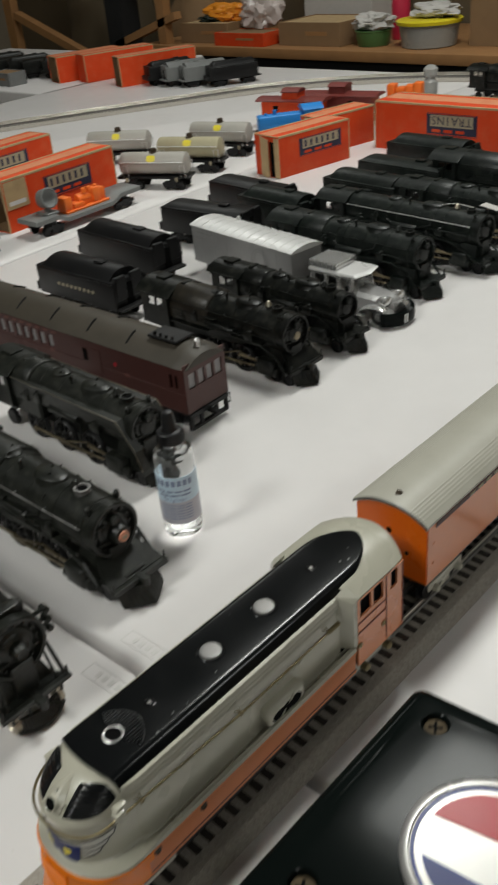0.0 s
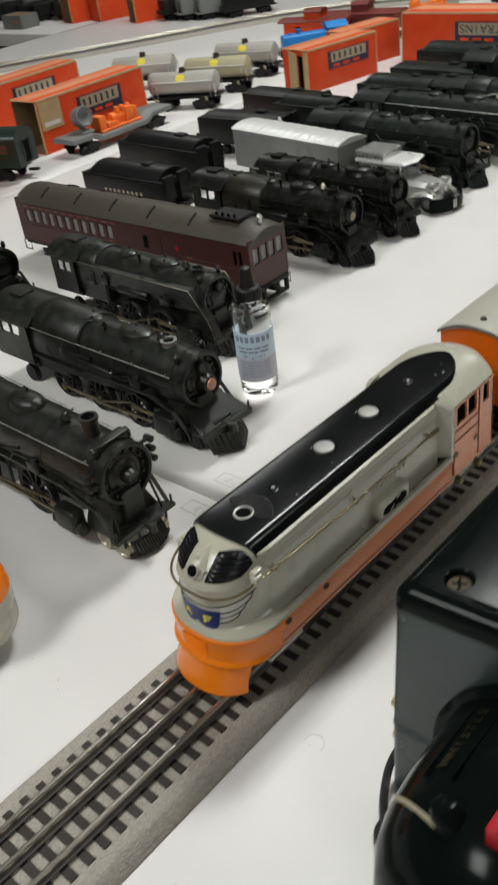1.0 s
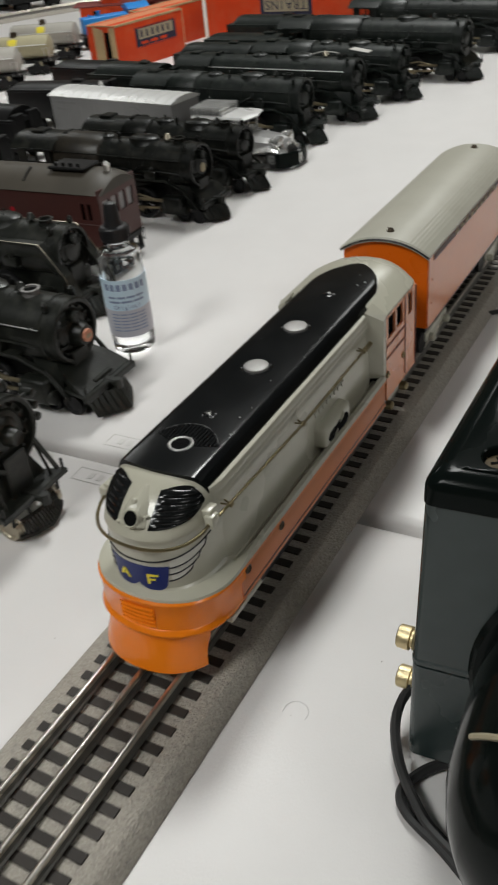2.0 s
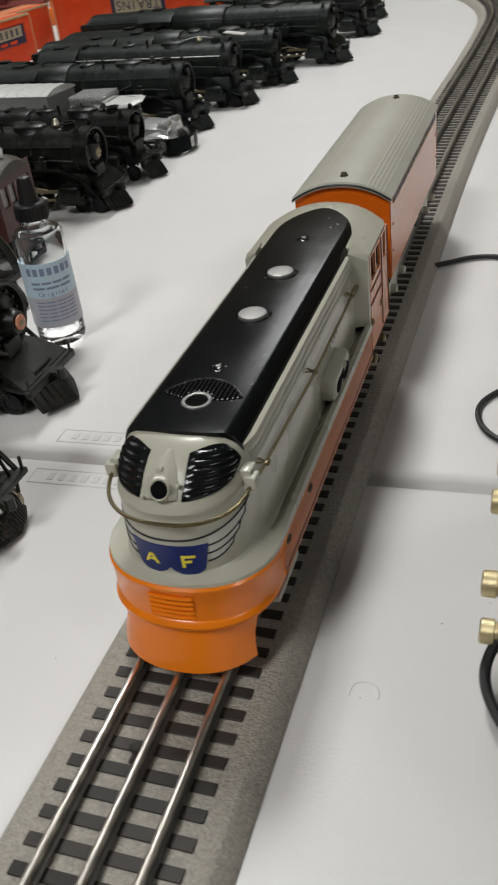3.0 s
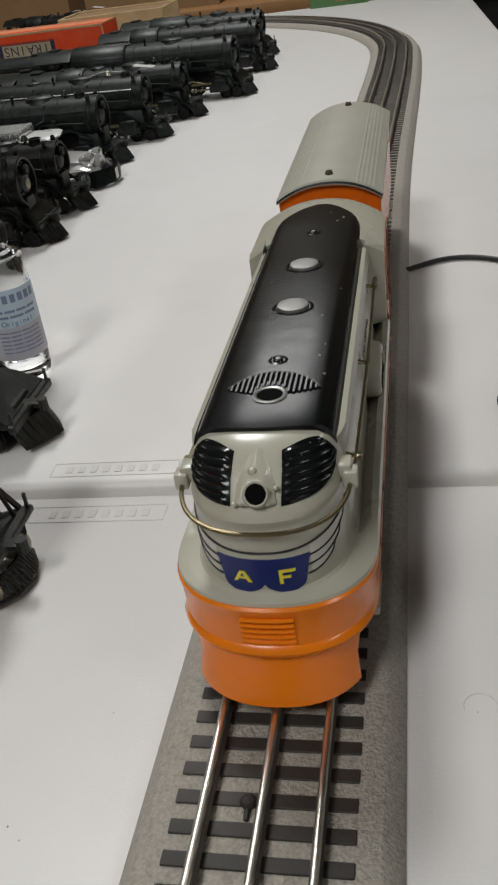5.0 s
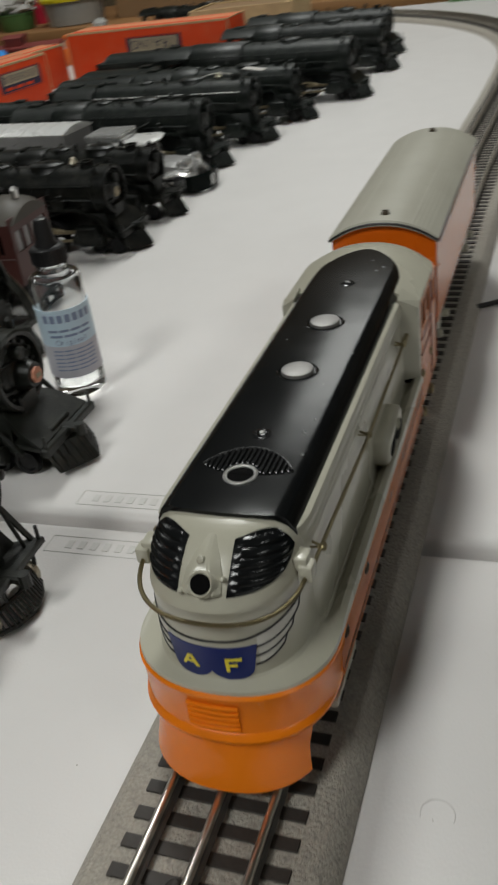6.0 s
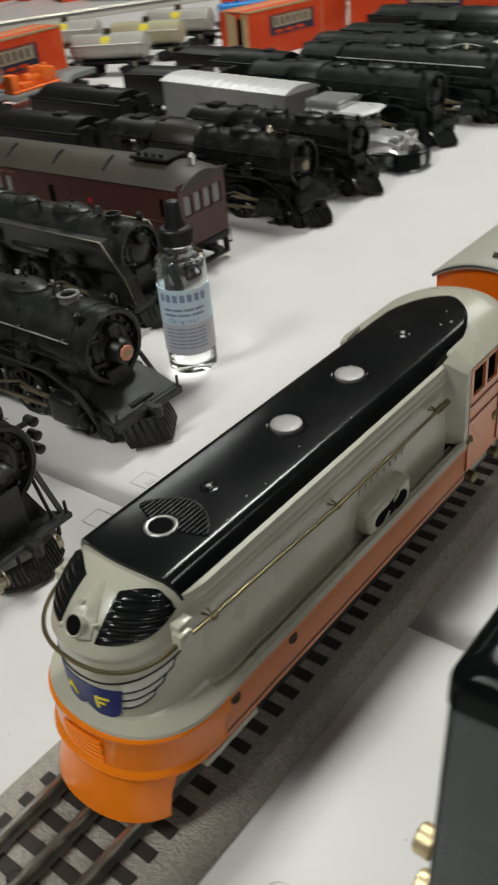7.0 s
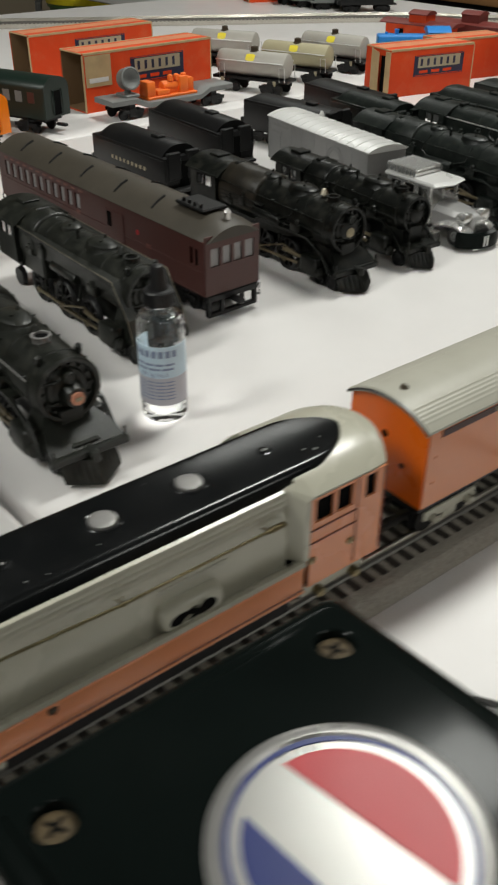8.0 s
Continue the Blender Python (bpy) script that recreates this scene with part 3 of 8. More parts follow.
    # deep nose apron
    bm = bmesh.new()
    AP = [(0.0180, 0.0298, 0.1214, 0.1495), (0.0215, 0.0294, 0.1226, 0.1500), (0.0265, 0.0288, 0.1250, 0.1520), (0.0310, 0.0296, 0.1268, 0.1540), (0.0352, 0.0300, 0.1276, 0.1550)]
    loops = []
    for z, w, yf, yc in AP:
        outer = [(*nose_pt(w, yf, yc, -62 + 124 * k / 24), z) for k in range(25)]
        inner = [(*nose_pt(w - 0.0013, yf + 0.0013, yc, 62 - 124 * k / 24), z) for k in range(25)]
        loops.append(outer + inner)
    rings(bm, loops)
    part("nose_apron", bm, M_ORANGE, t)
    for k in range(5):
        bm = bmesh.new()
        z = 0.0402 + k * 0.0022
        pts = []
        for i in range(13):
            x, y = nose_pt(0.0326, 0.1274, 0.157, -12.5 + 25 * i / 12)
            pts.append((x, y, z))
        tube(bm, pts, 0.0007, 6)
        part("louvre", bm, M_ORANGE, t)
    # black roof cover
    bm = bmesh.new()
    ys = [0.1560, 0.1575, 0.160, 0.165] + [0.17 + 0.0125 * k for k in range(13)] + [0.326, 0.331, 0.336, 0.340, 0.345, 0.350, 0.355, 0.360, 0.364, 0.368, 0.371, 0.3735, 0.3752]
    top, low = [], []
    nx = 46
    for y in ys:
        h = 0.0223 if y < 0.330 else 0.0223 * max(0.02, 1 - ((y - 0.330) / 0.0455) ** 2.1) ** 0.62
        dip = 0.0 if y > 0.168 else -0.0003 * ((0.168 - y) / 0.012) ** 2
        if y > 0.335:
            dip = -0.0006 * ((y - 0.335) / 0.04) ** 2
        rt, rl = [], []
        for i in range(nx + 1):
            x = h * (2 * i / nx - 1)
            edge = 0.0 if abs(x) < h * 0.93 else -0.0006
            yy = y + (0.0035 * (x / 0.0223) ** 2 if y < 0.17 else 0)
            rt.append((x, yy, roof_z(x) + 0.0003 + dip + edge))
            rl.append((x * 1.005, yy, min(roof_z(x), 0.0985) - 0.0034 + dip))
        top.append([bm.verts.new(p) for p in rt])
        low.append([bm.verts.new(p) for p in rl])
    for a, b, c, d in zip(top, top[1:], low, low[1:]):
        for i in range(nx):
            bm.faces.new((a[i], a[i + 1], b[i + 1], b[i]))
            bm.faces.new((c[i], d[i], d[i + 1], c[i + 1]))
        bm.faces.new((a[0], b[0], d[0], c[0]))
        bm.faces.new((a[nx], c[nx], d[nx], b[nx]))
    for a, c in ((top[0], low[0]), (top[-1], low[-1])):
        for i in range(nx):
            bm.faces.new((a[i], c[i], c[i + 1], a[i + 1]))
    part("roof_cover", bm, M_GLOSSBLACK, t, "glossy black roof cover with worn edges")
    random.seed(21)
    for x, y, r in ((0.0120, 0.2360, 0.0006), (0.0138, 0.2030, 0.0009), (0.0172, 0.2620, 0.0007), (-0.0040, 0.2950, 0.0005), (0.0100, 0.3460, 0.0011), (0.0125, 0.3510, 0.0015), (0.0060, 0.3590, 0.0006), (0.0165, 0.1900, 0.0012), (0.0150, 0.2120, 0.0005), (-0.0120, 0.2720, 0.0005)):
        bm = bmesh.new()
        z = roof_z(x) + 0.0001 - (0.0006 * ((y - 0.335) / 0.04) ** 2 if y > 0.335 else 0)
        r *= 0.6
        ring0 = [(x + r * random.uniform(0.5, 1.2) * math.cos(a * 0.9), y + 1.3 * r * random.uniform(0.5, 1.2) * math.sin(a * 0.9)) for a in range(7)]
        rings(bm, [[(px, py, z + d - 0.10 * (px - x)) for px, py in ring0] for d in (0, 0.00028)])
        part("paint_chip", bm, M_SCUFF, t)
    # stack, hatches, studs, grille
    zt = 0.1008
    bm = bmesh.new()
    lathe(bm, (0.0004, 0.1754, zt - 0.0008), "z", [(0, 0.0058), (0.0010, 0.0056), (0.0013, 0.0050), (0.0010, 0.0043), (0.0003, 0.0042), (0.0001, 0.0042)], 24, cap=False)
    part("chimney_rim", bm, M_STEEL, t, "polished metal chimney rim")
    # a black disc paints the shade down the chimney
    bm = bmesh.new()
    lathe(bm, (0.0004, 0.1754, zt - 0.0006), "z", [(0, 0.0043), (0.0005, 0.0043)], 20)
    part("chimney_hole_shade", bm, M_DARKHOLE, t)
    for y in (0.2445, 0.2878):
        bm = bmesh.new()
        lathe(bm, (0, y, zt - 0.001), "z", [(0, 0.0084), (0.0007, 0.0082), (0.0011, 0.0076), (0.0008, 0.0069), (0.0003, 0.0066), (0.0002, 0.006)], 24)
        part("hatch_rim", bm, M_GLOSSBLACK, t)
        bm = bmesh.new()
        lathe(bm, (0, y, zt - 0.0005), "z", [(0, 0.0062), (0.0012, 0.0062), (0.0016, 0.0060), (0.0018, 0.0055), (0.0019, 0.0035), (0.00195, 0.001)], 28)
        part("hatch_button", bm, M_BUTTON, t, "round brushed metal button")
    for y in (0.1998, 0.3300):
        bm = bmesh.new()
        lathe(bm, (0, y, zt - 0.001), "z", [(0, 0.0036), (0.0010, 0.0034), (0.0012, 0.0027), (0.0006, 0.0021), (0.0014, 0.0016), (0.0016, 0.0006)], 16)
        part("stud", bm, M_GLOSSBLACK, t)
        bm = bmesh.new()
        lathe(bm, (0, y, zt + 0.0002), "z", [(0, 0.0011), (0.0006, 0.0009), (0.0007, 0.0003)], 10)
        part("stud_screw", bm, M_BUTTON, t)
    def grille_y(x):
        """Lower and upper edge of the leaf-shaped roof grille at this x."""
        q = max(0.0, 1 - ((x - 0.0010) / 0.0150) ** 2)
        return 0.1801 - 0.0045 * q, 0.1801 + 0.0105 * q ** 0.85
    # a black leaf-shaped plate paints the shade between the grille bars
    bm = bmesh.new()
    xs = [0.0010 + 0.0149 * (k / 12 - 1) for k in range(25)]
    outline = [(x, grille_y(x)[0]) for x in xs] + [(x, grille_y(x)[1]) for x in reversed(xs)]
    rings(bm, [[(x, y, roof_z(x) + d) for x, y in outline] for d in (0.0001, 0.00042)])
    part("grille_recess_shade", bm, M_DARKHOLE, t)
    for k in range(-8, 9):
        x = 0.0010 + k * 0.00172
        y0, y1 = grille_y(x)
        if abs(x - 0.0004) < 0.0060:
            y0 = max(y0, 0.1754 + math.sqrt(max(0.0, 0.0060 ** 2 - (x - 0.0004) ** 2)))
        if y1 - y0 > 0.0012:
            bm = bmesh.new()
            z = roof_z(x)
            box(bm, x - 0.00052, x + 0.00052, y0, y1, z + 0.0002, z + 0.00095, 0.0002, 1)
            part("grille_bar", bm, M_GLOSSBLACK, t)
    bm = bmesh.new()
    tube(bm, [(x, grille_y(x)[1], roof_z(x) + 0.0006) for x in xs], 0.00045, 6)
    part("grille_rim", bm, M_WORNRIM, t, "worn edge of the roof grille")
    # nose: ribbed dark panels, headlight fin, wings
    for sgn in (-1, 1):
        bm = bmesh.new()
        def shp(u, v, sgn=sgn):
            th_in, th_out = 15.8 + 2 * v, 76 - 5 * v
            q = u if sgn > 0 else 1 - u
            bend = max(0.0, (q - 0.62) / 0.38) ** 2.4
            z0 = 0.0862 + 0.0020 * q ** 2 + 0.0030 * bend
            z1 = 0.0967 + 0.0007 * math.sin(math.pi * min(1.0, q * 1.15)) - 0.0012 * q ** 3 - 0.0022 * bend
            if sgn > 0:
                return th_in, th_out, z0, z1
            return -th_out, -th_in, z0, z1
        def rib(u, v, sgn=sgn, shp=shp):
            """Rounded ribs that sink towards the outside of the panel."""
            _, _, lo, hi = shp(u, v)
            q = u if sgn > 0 else 1 - u
            ph = (lo + (hi - lo) * v - 0.0846 + 0.0022 * q ** 1.6) / 0.00178
            return 0.00055 * abs(math.sin(ph * math.pi)) ** 0.7 * math.sin(math.pi * min(0.5, 3.2 * min(u, 1 - u))) ** 2 * min(1, 0.3 + 10 * min(v, 1 - v))
        hull_patch(bm, 0, 0, 0, 0, 40, 72, 0.0003, rib, shp)
        part("ribbed_panel", bm, M_GLOSSBLACK, t, "black ribbed panel beside the headlight")
    def on_nose(x, z, out):
        """A point before the nose at this x and height."""
        _, w, yf, yc = lerp_rows(HULL, z)
        k = min(1.0, abs(x) / w)
        y = yc - (yc - yf) * (1 - k ** 2.25) ** (1 / 2.25)
        return Vector((x, y, z)) + Vector((0, -0.72, 0.69)) * out
    bm = bmesh.new()
    rows = ((0.0864, 0.0064, 0.0044, 0.0006, 0.0028), (0.0908, 0.0060, 0.0026, 0.0003, 0.0034), (0.0940, 0.0044, 0.0012, 0.0002, 0.0026), (0.0976, 0.0013, 0.0005, -0.0002, 0.0004))
    front, middle, upper, tip = [[on_nose(-w, z, low), on_nose(-r, z, high), on_nose(r, z, high), on_nose(w, z, low)] for z, w, r, low, high in rows]
    rings(bm, [[p for p in row] + [row[3] + Vector((0, 0.004, -0.002)), row[0] + Vector((0, 0.004, -0.002))] for row in (front, middle, upper, tip)])
    bmesh.ops.bevel(bm, geom=[e for e in bm.edges], offset=0.0005, segments=2, affect="EDGES", clamp_overlap=True)
    part("headlight_fin", bm, M_GREYPAINT, t)
    hm = Matrix.Translation(on_nose(0.0007, 0.0889, 0.0026)) @ Matrix.Rotation(radians(-36), 4, "X")
    bm = bmesh.new()
    lathe(bm, (0, 0, 0), "y", [(0.004, 0.0041), (-0.0004, 0.0040), (-0.0011, 0.0036), (-0.0008, 0.0031)], 24, cap=False)
    bmesh.ops.transform(bm, matrix=hm, verts=bm.verts)
    part("headlight_rim", bm, M_GREYPAINT, t)
    # a black disc paints the shade inside the headlight
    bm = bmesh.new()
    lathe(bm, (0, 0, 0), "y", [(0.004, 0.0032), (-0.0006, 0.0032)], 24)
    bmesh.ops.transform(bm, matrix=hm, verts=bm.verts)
    part("headlight_hole_shade", bm, M_DARKHOLE, t)
    for x, z, r in ((-0.0006, 0.0934, 0.0014), (-0.0060, 0.0868, 0.0009), (0.0062, 0.0900, 0.0008)):
        bm = bmesh.new()
        p = on_nose(x, z, 0.0022 if abs(x) < 0.003 else 0.0010)
        lathe(bm, (0, 0, 0), "y", [(0.002, r), (-0.0006, r), (-0.0012, r * 0.7), (-0.0013, r * 0.2)], 12)
        bmesh.ops.transform(bm, matrix=Matrix.Translation(p) @ Matrix.Rotation(radians(-36), 4, "X"), verts=bm.verts)
        part("nose_button", bm, M_GREYPAINT, t)
    # blue shield
    bm = bmesh.new()
    def shield(u, v):
        lobe = abs(math.sin(math.pi * 2 * u)) ** 0.55
        return -33 + 5 * (1 - v), 33 - 5 * (1 - v), 0.0556 + 0.0034 * (1 - lobe), 0.0686
    hull_patch(bm, 0, 0, 0, 0, 40, 8, 0.0003, None, shield)
    part("shield", bm, M_BLUE, t, "deep blue enamel shield with two yellow marks")
    def slant(low, high):
        return lambda u, v: (low + (high - low) * v - 1.3, low + (high - low) * v + 1.3, 0.0600, 0.0642)
    for low, high in ((-18.5, -13.5), (-8.0, -12.5)):
        bm = bmesh.new()
        hull_patch(bm, 0, 0, 0, 0, 2, 4, 0.0006, None, slant(low, high))
        part("yellow_mark", bm, M_YELLOW, t)
    for a, b, z0, z1 in ((-15.8, -10.3, 0.0612, 0.0619), (9.0, 11.4, 0.0594, 0.0646), (11.4, 20.5, 0.0636, 0.0646), (11.4, 17.0, 0.0614, 0.0623)):
        bm = bmesh.new()
        hull_patch(bm, a, b, z0, z1, 8, 2, 0.0006)
        part("yellow_mark", bm, M_YELLOW, t)
    # wings: black lines that run round the nose, with white feathers between them
    def wing(k, u):
        return 0.0710 - k * 0.0034 + 0.0055 * u ** 2 * (1 - 0.11 * k)
    for k in range(4):
        th0, th1 = (0.0 if k == 0 else 33.0 - k), 82 - k * 9
        for sgn in (-1, 1):
            bm = bmesh.new()
            pts = [hull_point(sgn * (th0 + (th1 - th0) * i / 14), wing(k, i / 14), 0.00005) for i in range(15)]
            if k:
                # the feather's tip climbs to the line above
                up = (th1 + 3.0 - (0.0 if k == 1 else 34.0 - k)) / (91.0 - k * 9 - (0.0 if k == 1 else 34.0 - k))
                pts.append(hull_point(sgn * (th1 + 3.0), wing(k - 1, up), 0.00005))
            tube(bm, pts, 0.00042, 5)
            part("wing_line", bm, M_BLACKEDGE, t)
            if k < 3:
                def feather(u, v, k=k, sgn=sgn):
                    q = u if sgn > 0 else 1 - u
                    a, b = 33.5, 76.0 - k * 9
                    th = a + (b - a) * q
                    def height(n):
                        s0 = 0.0 if n == 0 else 33.0 - n
                        return wing(n, max(0.0, min(1.0, (th - s0) / (82.0 - n * 9 - s0))))
                    lo, hi = height(k + 1) + 0.0004, height(k) - 0.0004
                    return (a, b, lo, hi) if sgn > 0 else (-b, -a, lo, hi)
                bm = bmesh.new()
                hull_patch(bm, 0, 0, 0, 0, 20, 2, 0.00012, None, feather)
                part("wing_feather", bm, M_WINGWHITE, t, "white painted wing feather")
    # hand rails
    bm = bmesh.new()
    arc = [(*nose_pt(0.0262, 0.1308, 0.154, -88 + 176 * k / 30), 0.0796 + 0.0036 * abs(k / 15 - 1) ** 3) for k in range(31)]
    tube(bm, arc, 0.00075, 7)
    part("nose_rail", bm, M_BRASS, t, "thin brass handrail round the nose")
    for sgn in (-1, 1):
        bm = bmesh.new()
        box(bm, sgn * 0.0262 - 0.0022, sgn * 0.0262 + 0.0022, 0.1510, 0.1565, 0.0812, 0.0868, 0.0007, 2)
        box(bm, sgn * 0.0240 - 0.0026, sgn * 0.0240 + 0.0026, 0.1525, 0.1590, 0.0838, 0.0885, 0.0007, 2)
        part("rail_bracket", bm, M_GREYPAINT, t)
        bm = bmesh.new()
        tube(bm, [(sgn * 0.0270, 0.1550, 0.0832), (sgn * 0.0278, 0.236, 0.0800), (sgn * 0.0276, 0.316, 0.0800)], 0.0007, 7)
        part("side_rail", bm, M_BRASS, t, "thin brass handrail along the hull")
        for y, z in ((0.1665, 0.0828), (0.2360, 0.0800), (0.3110, 0.0800)):
            bm = bmesh.new()
            tube(bm, [(sgn * 0.0238, y - 0.0014, z + 0.0004), (sgn * 0.0280, y, z), (sgn * 0.0238, y + 0.0014, z + 0.0004)], 0.00045, 5)
            lathe(bm, (sgn * 0.0278, y, z), "y", [(-0.0012, 0.0008), (-0.0008, 0.0012), (0.0008, 0.0012), (0.0012, 0.0008)], 8)
            part("rail_post", bm, M_BRASS, t)
        bm = bmesh.new()
        lathe(bm, (sgn * 0.0277, 0.3120, 0.0800), "y", [(0, 0.0008), (0.0006, 0.0015), (0.0080, 0.0014), (0.0088, 0.0007)], 8)
        part("rail_end", bm, M_BRASS, t, "thicker brass rail end")
        # air intake box
        bm = bmesh.new()
        box(bm, sgn * 0.0270 - 0.0046, sgn * 0.0270 + 0.0046, 0.2515, 0.2835, 0.0546, 0.0672, 0.0030, 4)
        inlet = part("intake_box", bm, M_GREYPAINT, t)
        # a ragged black plate paints the shade of the intake opening
        bm = bmesh.new()
        rim = [(0.2548, 0.0590), (0.2562, 0.0577), (0.2596, 0.0574), (0.2622, 0.0580), (0.2650, 0.0573), (0.2690, 0.0576), (0.2722, 0.0570), (0.2760, 0.0575), (0.2786, 0.0588),
               (0.2790, 0.0612), (0.2768, 0.0634), (0.2735, 0.0640), (0.2706, 0.0632), (0.2672, 0.0638), (0.2640, 0.0628), (0.2604, 0.0632), (0.2566, 0.0624), (0.2550, 0.0610)]
        rings(bm, [[(sgn * x, y, z) for y, z in rim] for x in (0.0311, 0.0319)])
        part("intake_hole_shade", bm, M_DARKHOLE, inlet)
        for y, z in ((0.2628, 0.0580), (0.2705, 0.0632)):
            bm = bmesh.new()
            tube(bm, [(sgn * 0.0314, y - 0.0022, z - 0.0012), (sgn * 0.0322, y, z + 0.0010), (sgn * 0.0316, y + 0.0024, z + 0.0020)], 0.0006, 5)
            part("intake_wire", bm, M_GREYPAINT, inlet)
        # row of raised plates that cannot be read
        for k in range(8):
            bm = bmesh.new()
            box(bm, sgn * 0.0240, sgn * 0.02535, 0.2540 + k * 0.0046, 0.2540 + k * 0.0046 + 0.0030, 0.0716, 0.0740)
            part("name_bar", bm, M_ROOFGREY, t)
    # cab
    bm = bmesh.new()
    roofp = []
    for i in range(17):
        x = 0.0318 * (2 * i / 16 - 1)
        roofp.append((x, 0.0997 - 0.0087 * (abs(x) / 0.0318) ** 2.5))
    loops = []
    for y, k, f, g in ((0.3300, 0.97, 0, 1), (0.3325, 1.0, 0, 1), (0.350, 1.0, 0.0, 1.0), (0.365, 1.0, 0.35, 1.0), (0.372, 1.0, 0.7, 0.98), (0.3765, 0.99, 0.92, 0.88), (0.3795, 0.975, 1.0, 0.68), (0.3808, 0.955, 1.0, 0.40)):
        bow = [0.0135 * f * (1 - (abs(x) / 0.0318) ** 2) for x, z in roofp]
        loops.append([(x * k, y + d, 0.0914 + (z - 0.0914) * g) for (x, z), d in zip(roofp, bow)] + [(0.0318 * k, y, 0.0895), (0.0, y + bow[8] * 0.9, 0.0895), (-0.0318 * k, y, 0.0895)])
    rings(bm, loops)
    part("cab_roof", bm, M_GREYPAINT, t)
    for sgn in (-1, 1):
        bm = bmesh.new()
        a, b = sorted((sgn * 0.0308, sgn * 0.0322))
        k = len(bm.verts)
        plate_with_holes(bm, 0.3325, 0.3800, 0.0375, 0.0898, a, b, [(0.3350, 0.3462, 0.0756, 0.0886), (0.3484, 0.3584, 0.0756, 0.0886), (0.3668, 0.3738, 0.0752, 0.0880)])
        bmesh.ops.transform(bm, matrix=Matrix(((0, 1, 0, 0), (1, 0, 0, 0), (0, 0, 1, 0), (0, 0, 0, 1))), verts=bm.verts)
        side = part("cab_side", bm, M_SALMON, t, "salmon-orange cab side with open windows")
        bm = bmesh.new()
        for y in (0.3613, 0.3788):
            box(bm, sgn * 0.0321, sgn * 0.0327, y, y + 0.0006, 0.0400, 0.0895)
        box(bm, sgn * 0.0321, sgn * 0.0327, 0.3325, 0.3613, 0.0640, 0.0646)
        box(bm, sgn * 0.0321, sgn * 0.0327, 0.3325, 0.3613, 0.0715, 0.0721)
        part("cab_beading", bm, M_FADEDRED, side)
        for y in (0.332, 0.3565):
            bm = bmesh.new()
            lathe(bm, (sgn * 0.0321, y + 0.002, 0.0540), "x", [(0, 0.0021), (sgn * 0.0007, 0.0021), (sgn * 0.0010, 0.0015), (sgn * 0.0003, 0.0009)], 14)
            part("rivet", bm, M_BRASS, side)
        # sloping grey panel in front of the cab
        bm = bmesh.new()
        rings(bm, [[(sgn * 0.0236, 0.3225, 0.0560), (sgn * 0.0236, 0.3225, 0.0960), (sgn * 0.0236, 0.3335, 0.0975), (sgn * 0.0236, 0.3335, 0.0560)],
                   [(sgn * 0.0318, 0.3290, 0.0545), (sgn * 0.0318, 0.3290, 0.0895), (sgn * 0.0320, 0.3335, 0.0912), (sgn * 0.0320, 0.3335, 0.0545)]])
        part("cab_front_panel", bm, M_GREYPAINT, t)
    # a black block fills the cab: painted shade behind the open windows
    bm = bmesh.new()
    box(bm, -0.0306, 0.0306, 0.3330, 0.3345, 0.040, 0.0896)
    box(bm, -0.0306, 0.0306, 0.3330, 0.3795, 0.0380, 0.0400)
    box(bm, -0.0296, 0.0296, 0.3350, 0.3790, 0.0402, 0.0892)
    part("cab_shade_fill", bm, M_DARKHOLE, t)
    # running gear
    bm = bmesh.new()
    box(bm, -0.0150, 0.0150, 0.1500, 0.3760, 0.0230, 0.0360, 0.001)
    box(bm, -0.0280, 0.0280, 0.1600, 0.3300, 0.0330, 0.0352)
    part("underframe", bm, M_BLACKPLASTIC, t)
    for sgn in (-1, 1):
        bm = bmesh.new()
        box(bm, sgn * 0.0247 - 0.0008, sgn * 0.0247 + 0.0008, 0.1780, 0.3270, 0.0200, 0.0352, 0.0004)
        part("side_frame", bm, M_BLACKPLASTIC, t)
    for y, r in ((0.165, 0.0085), (0.187, 0.0085), (0.222, 0.0150), (0.255, 0.0150), (0.2885, 0.0085), (0.342, 0.0085), (0.366, 0.0085)):
        for sgn in (-1, 1):
            bm = bmesh.new()
            lathe(bm, (sgn * 0.0150, y, 0.0165 + r), "x", [(0, r * 1.12), (sgn * 0.0014, r * 1.12), (sgn * 0.0016, r), (sgn * 0.0050, r * 0.98), (sgn * 0.0050, r * 0.75), (sgn * 0.0040, r * 0.7), (sgn * 0.0040, r * 0.25), (sgn * 0.0056, r * 0.22)], 20)
            part("wheel", bm, M_BLACKPLASTIC, t)
    for sgn in (-1, 1):
        bm = bmesh.new()
        box(bm, sgn * 0.0215 - 0.0010, sgn * 0.0215 + 0.0010, 0.215, 0.262, 0.0290, 0.0315, 0.0004)
        part("side_rod", bm, M_RODSTEEL, t)
        bm = bmesh.new()
        box(bm, sgn * 0.0268 - 0.0012, sgn * 0.0268 + 0.0012, 0.3320, 0.3740, 0.0270, 0.0340, 0.0008, 2)
        frame_ob = part("trailing_truck_frame", bm, M_GREYPAINT, t)
        for y in (0.342, 0.366):
            bm = bmesh.new()
            lathe(bm, (sgn * 0.0278, y, 0.0285), "x", [(0, 0.0030), (sgn * 0.0040, 0.0028), (sgn * 0.0048, 0.0018)], 10)
            part("journal_box", bm, M_BRASS, frame_ob)
        bm = bmesh.new()
        box(bm, sgn * 0.0290 - 0.0014, sgn * 0.0290 + 0.0014, 0.1560, 0.1780, 0.0330, 0.0362, 0.0005)
        part("step", bm, M_GREYPAINT, t)
    bm = bmesh.new()
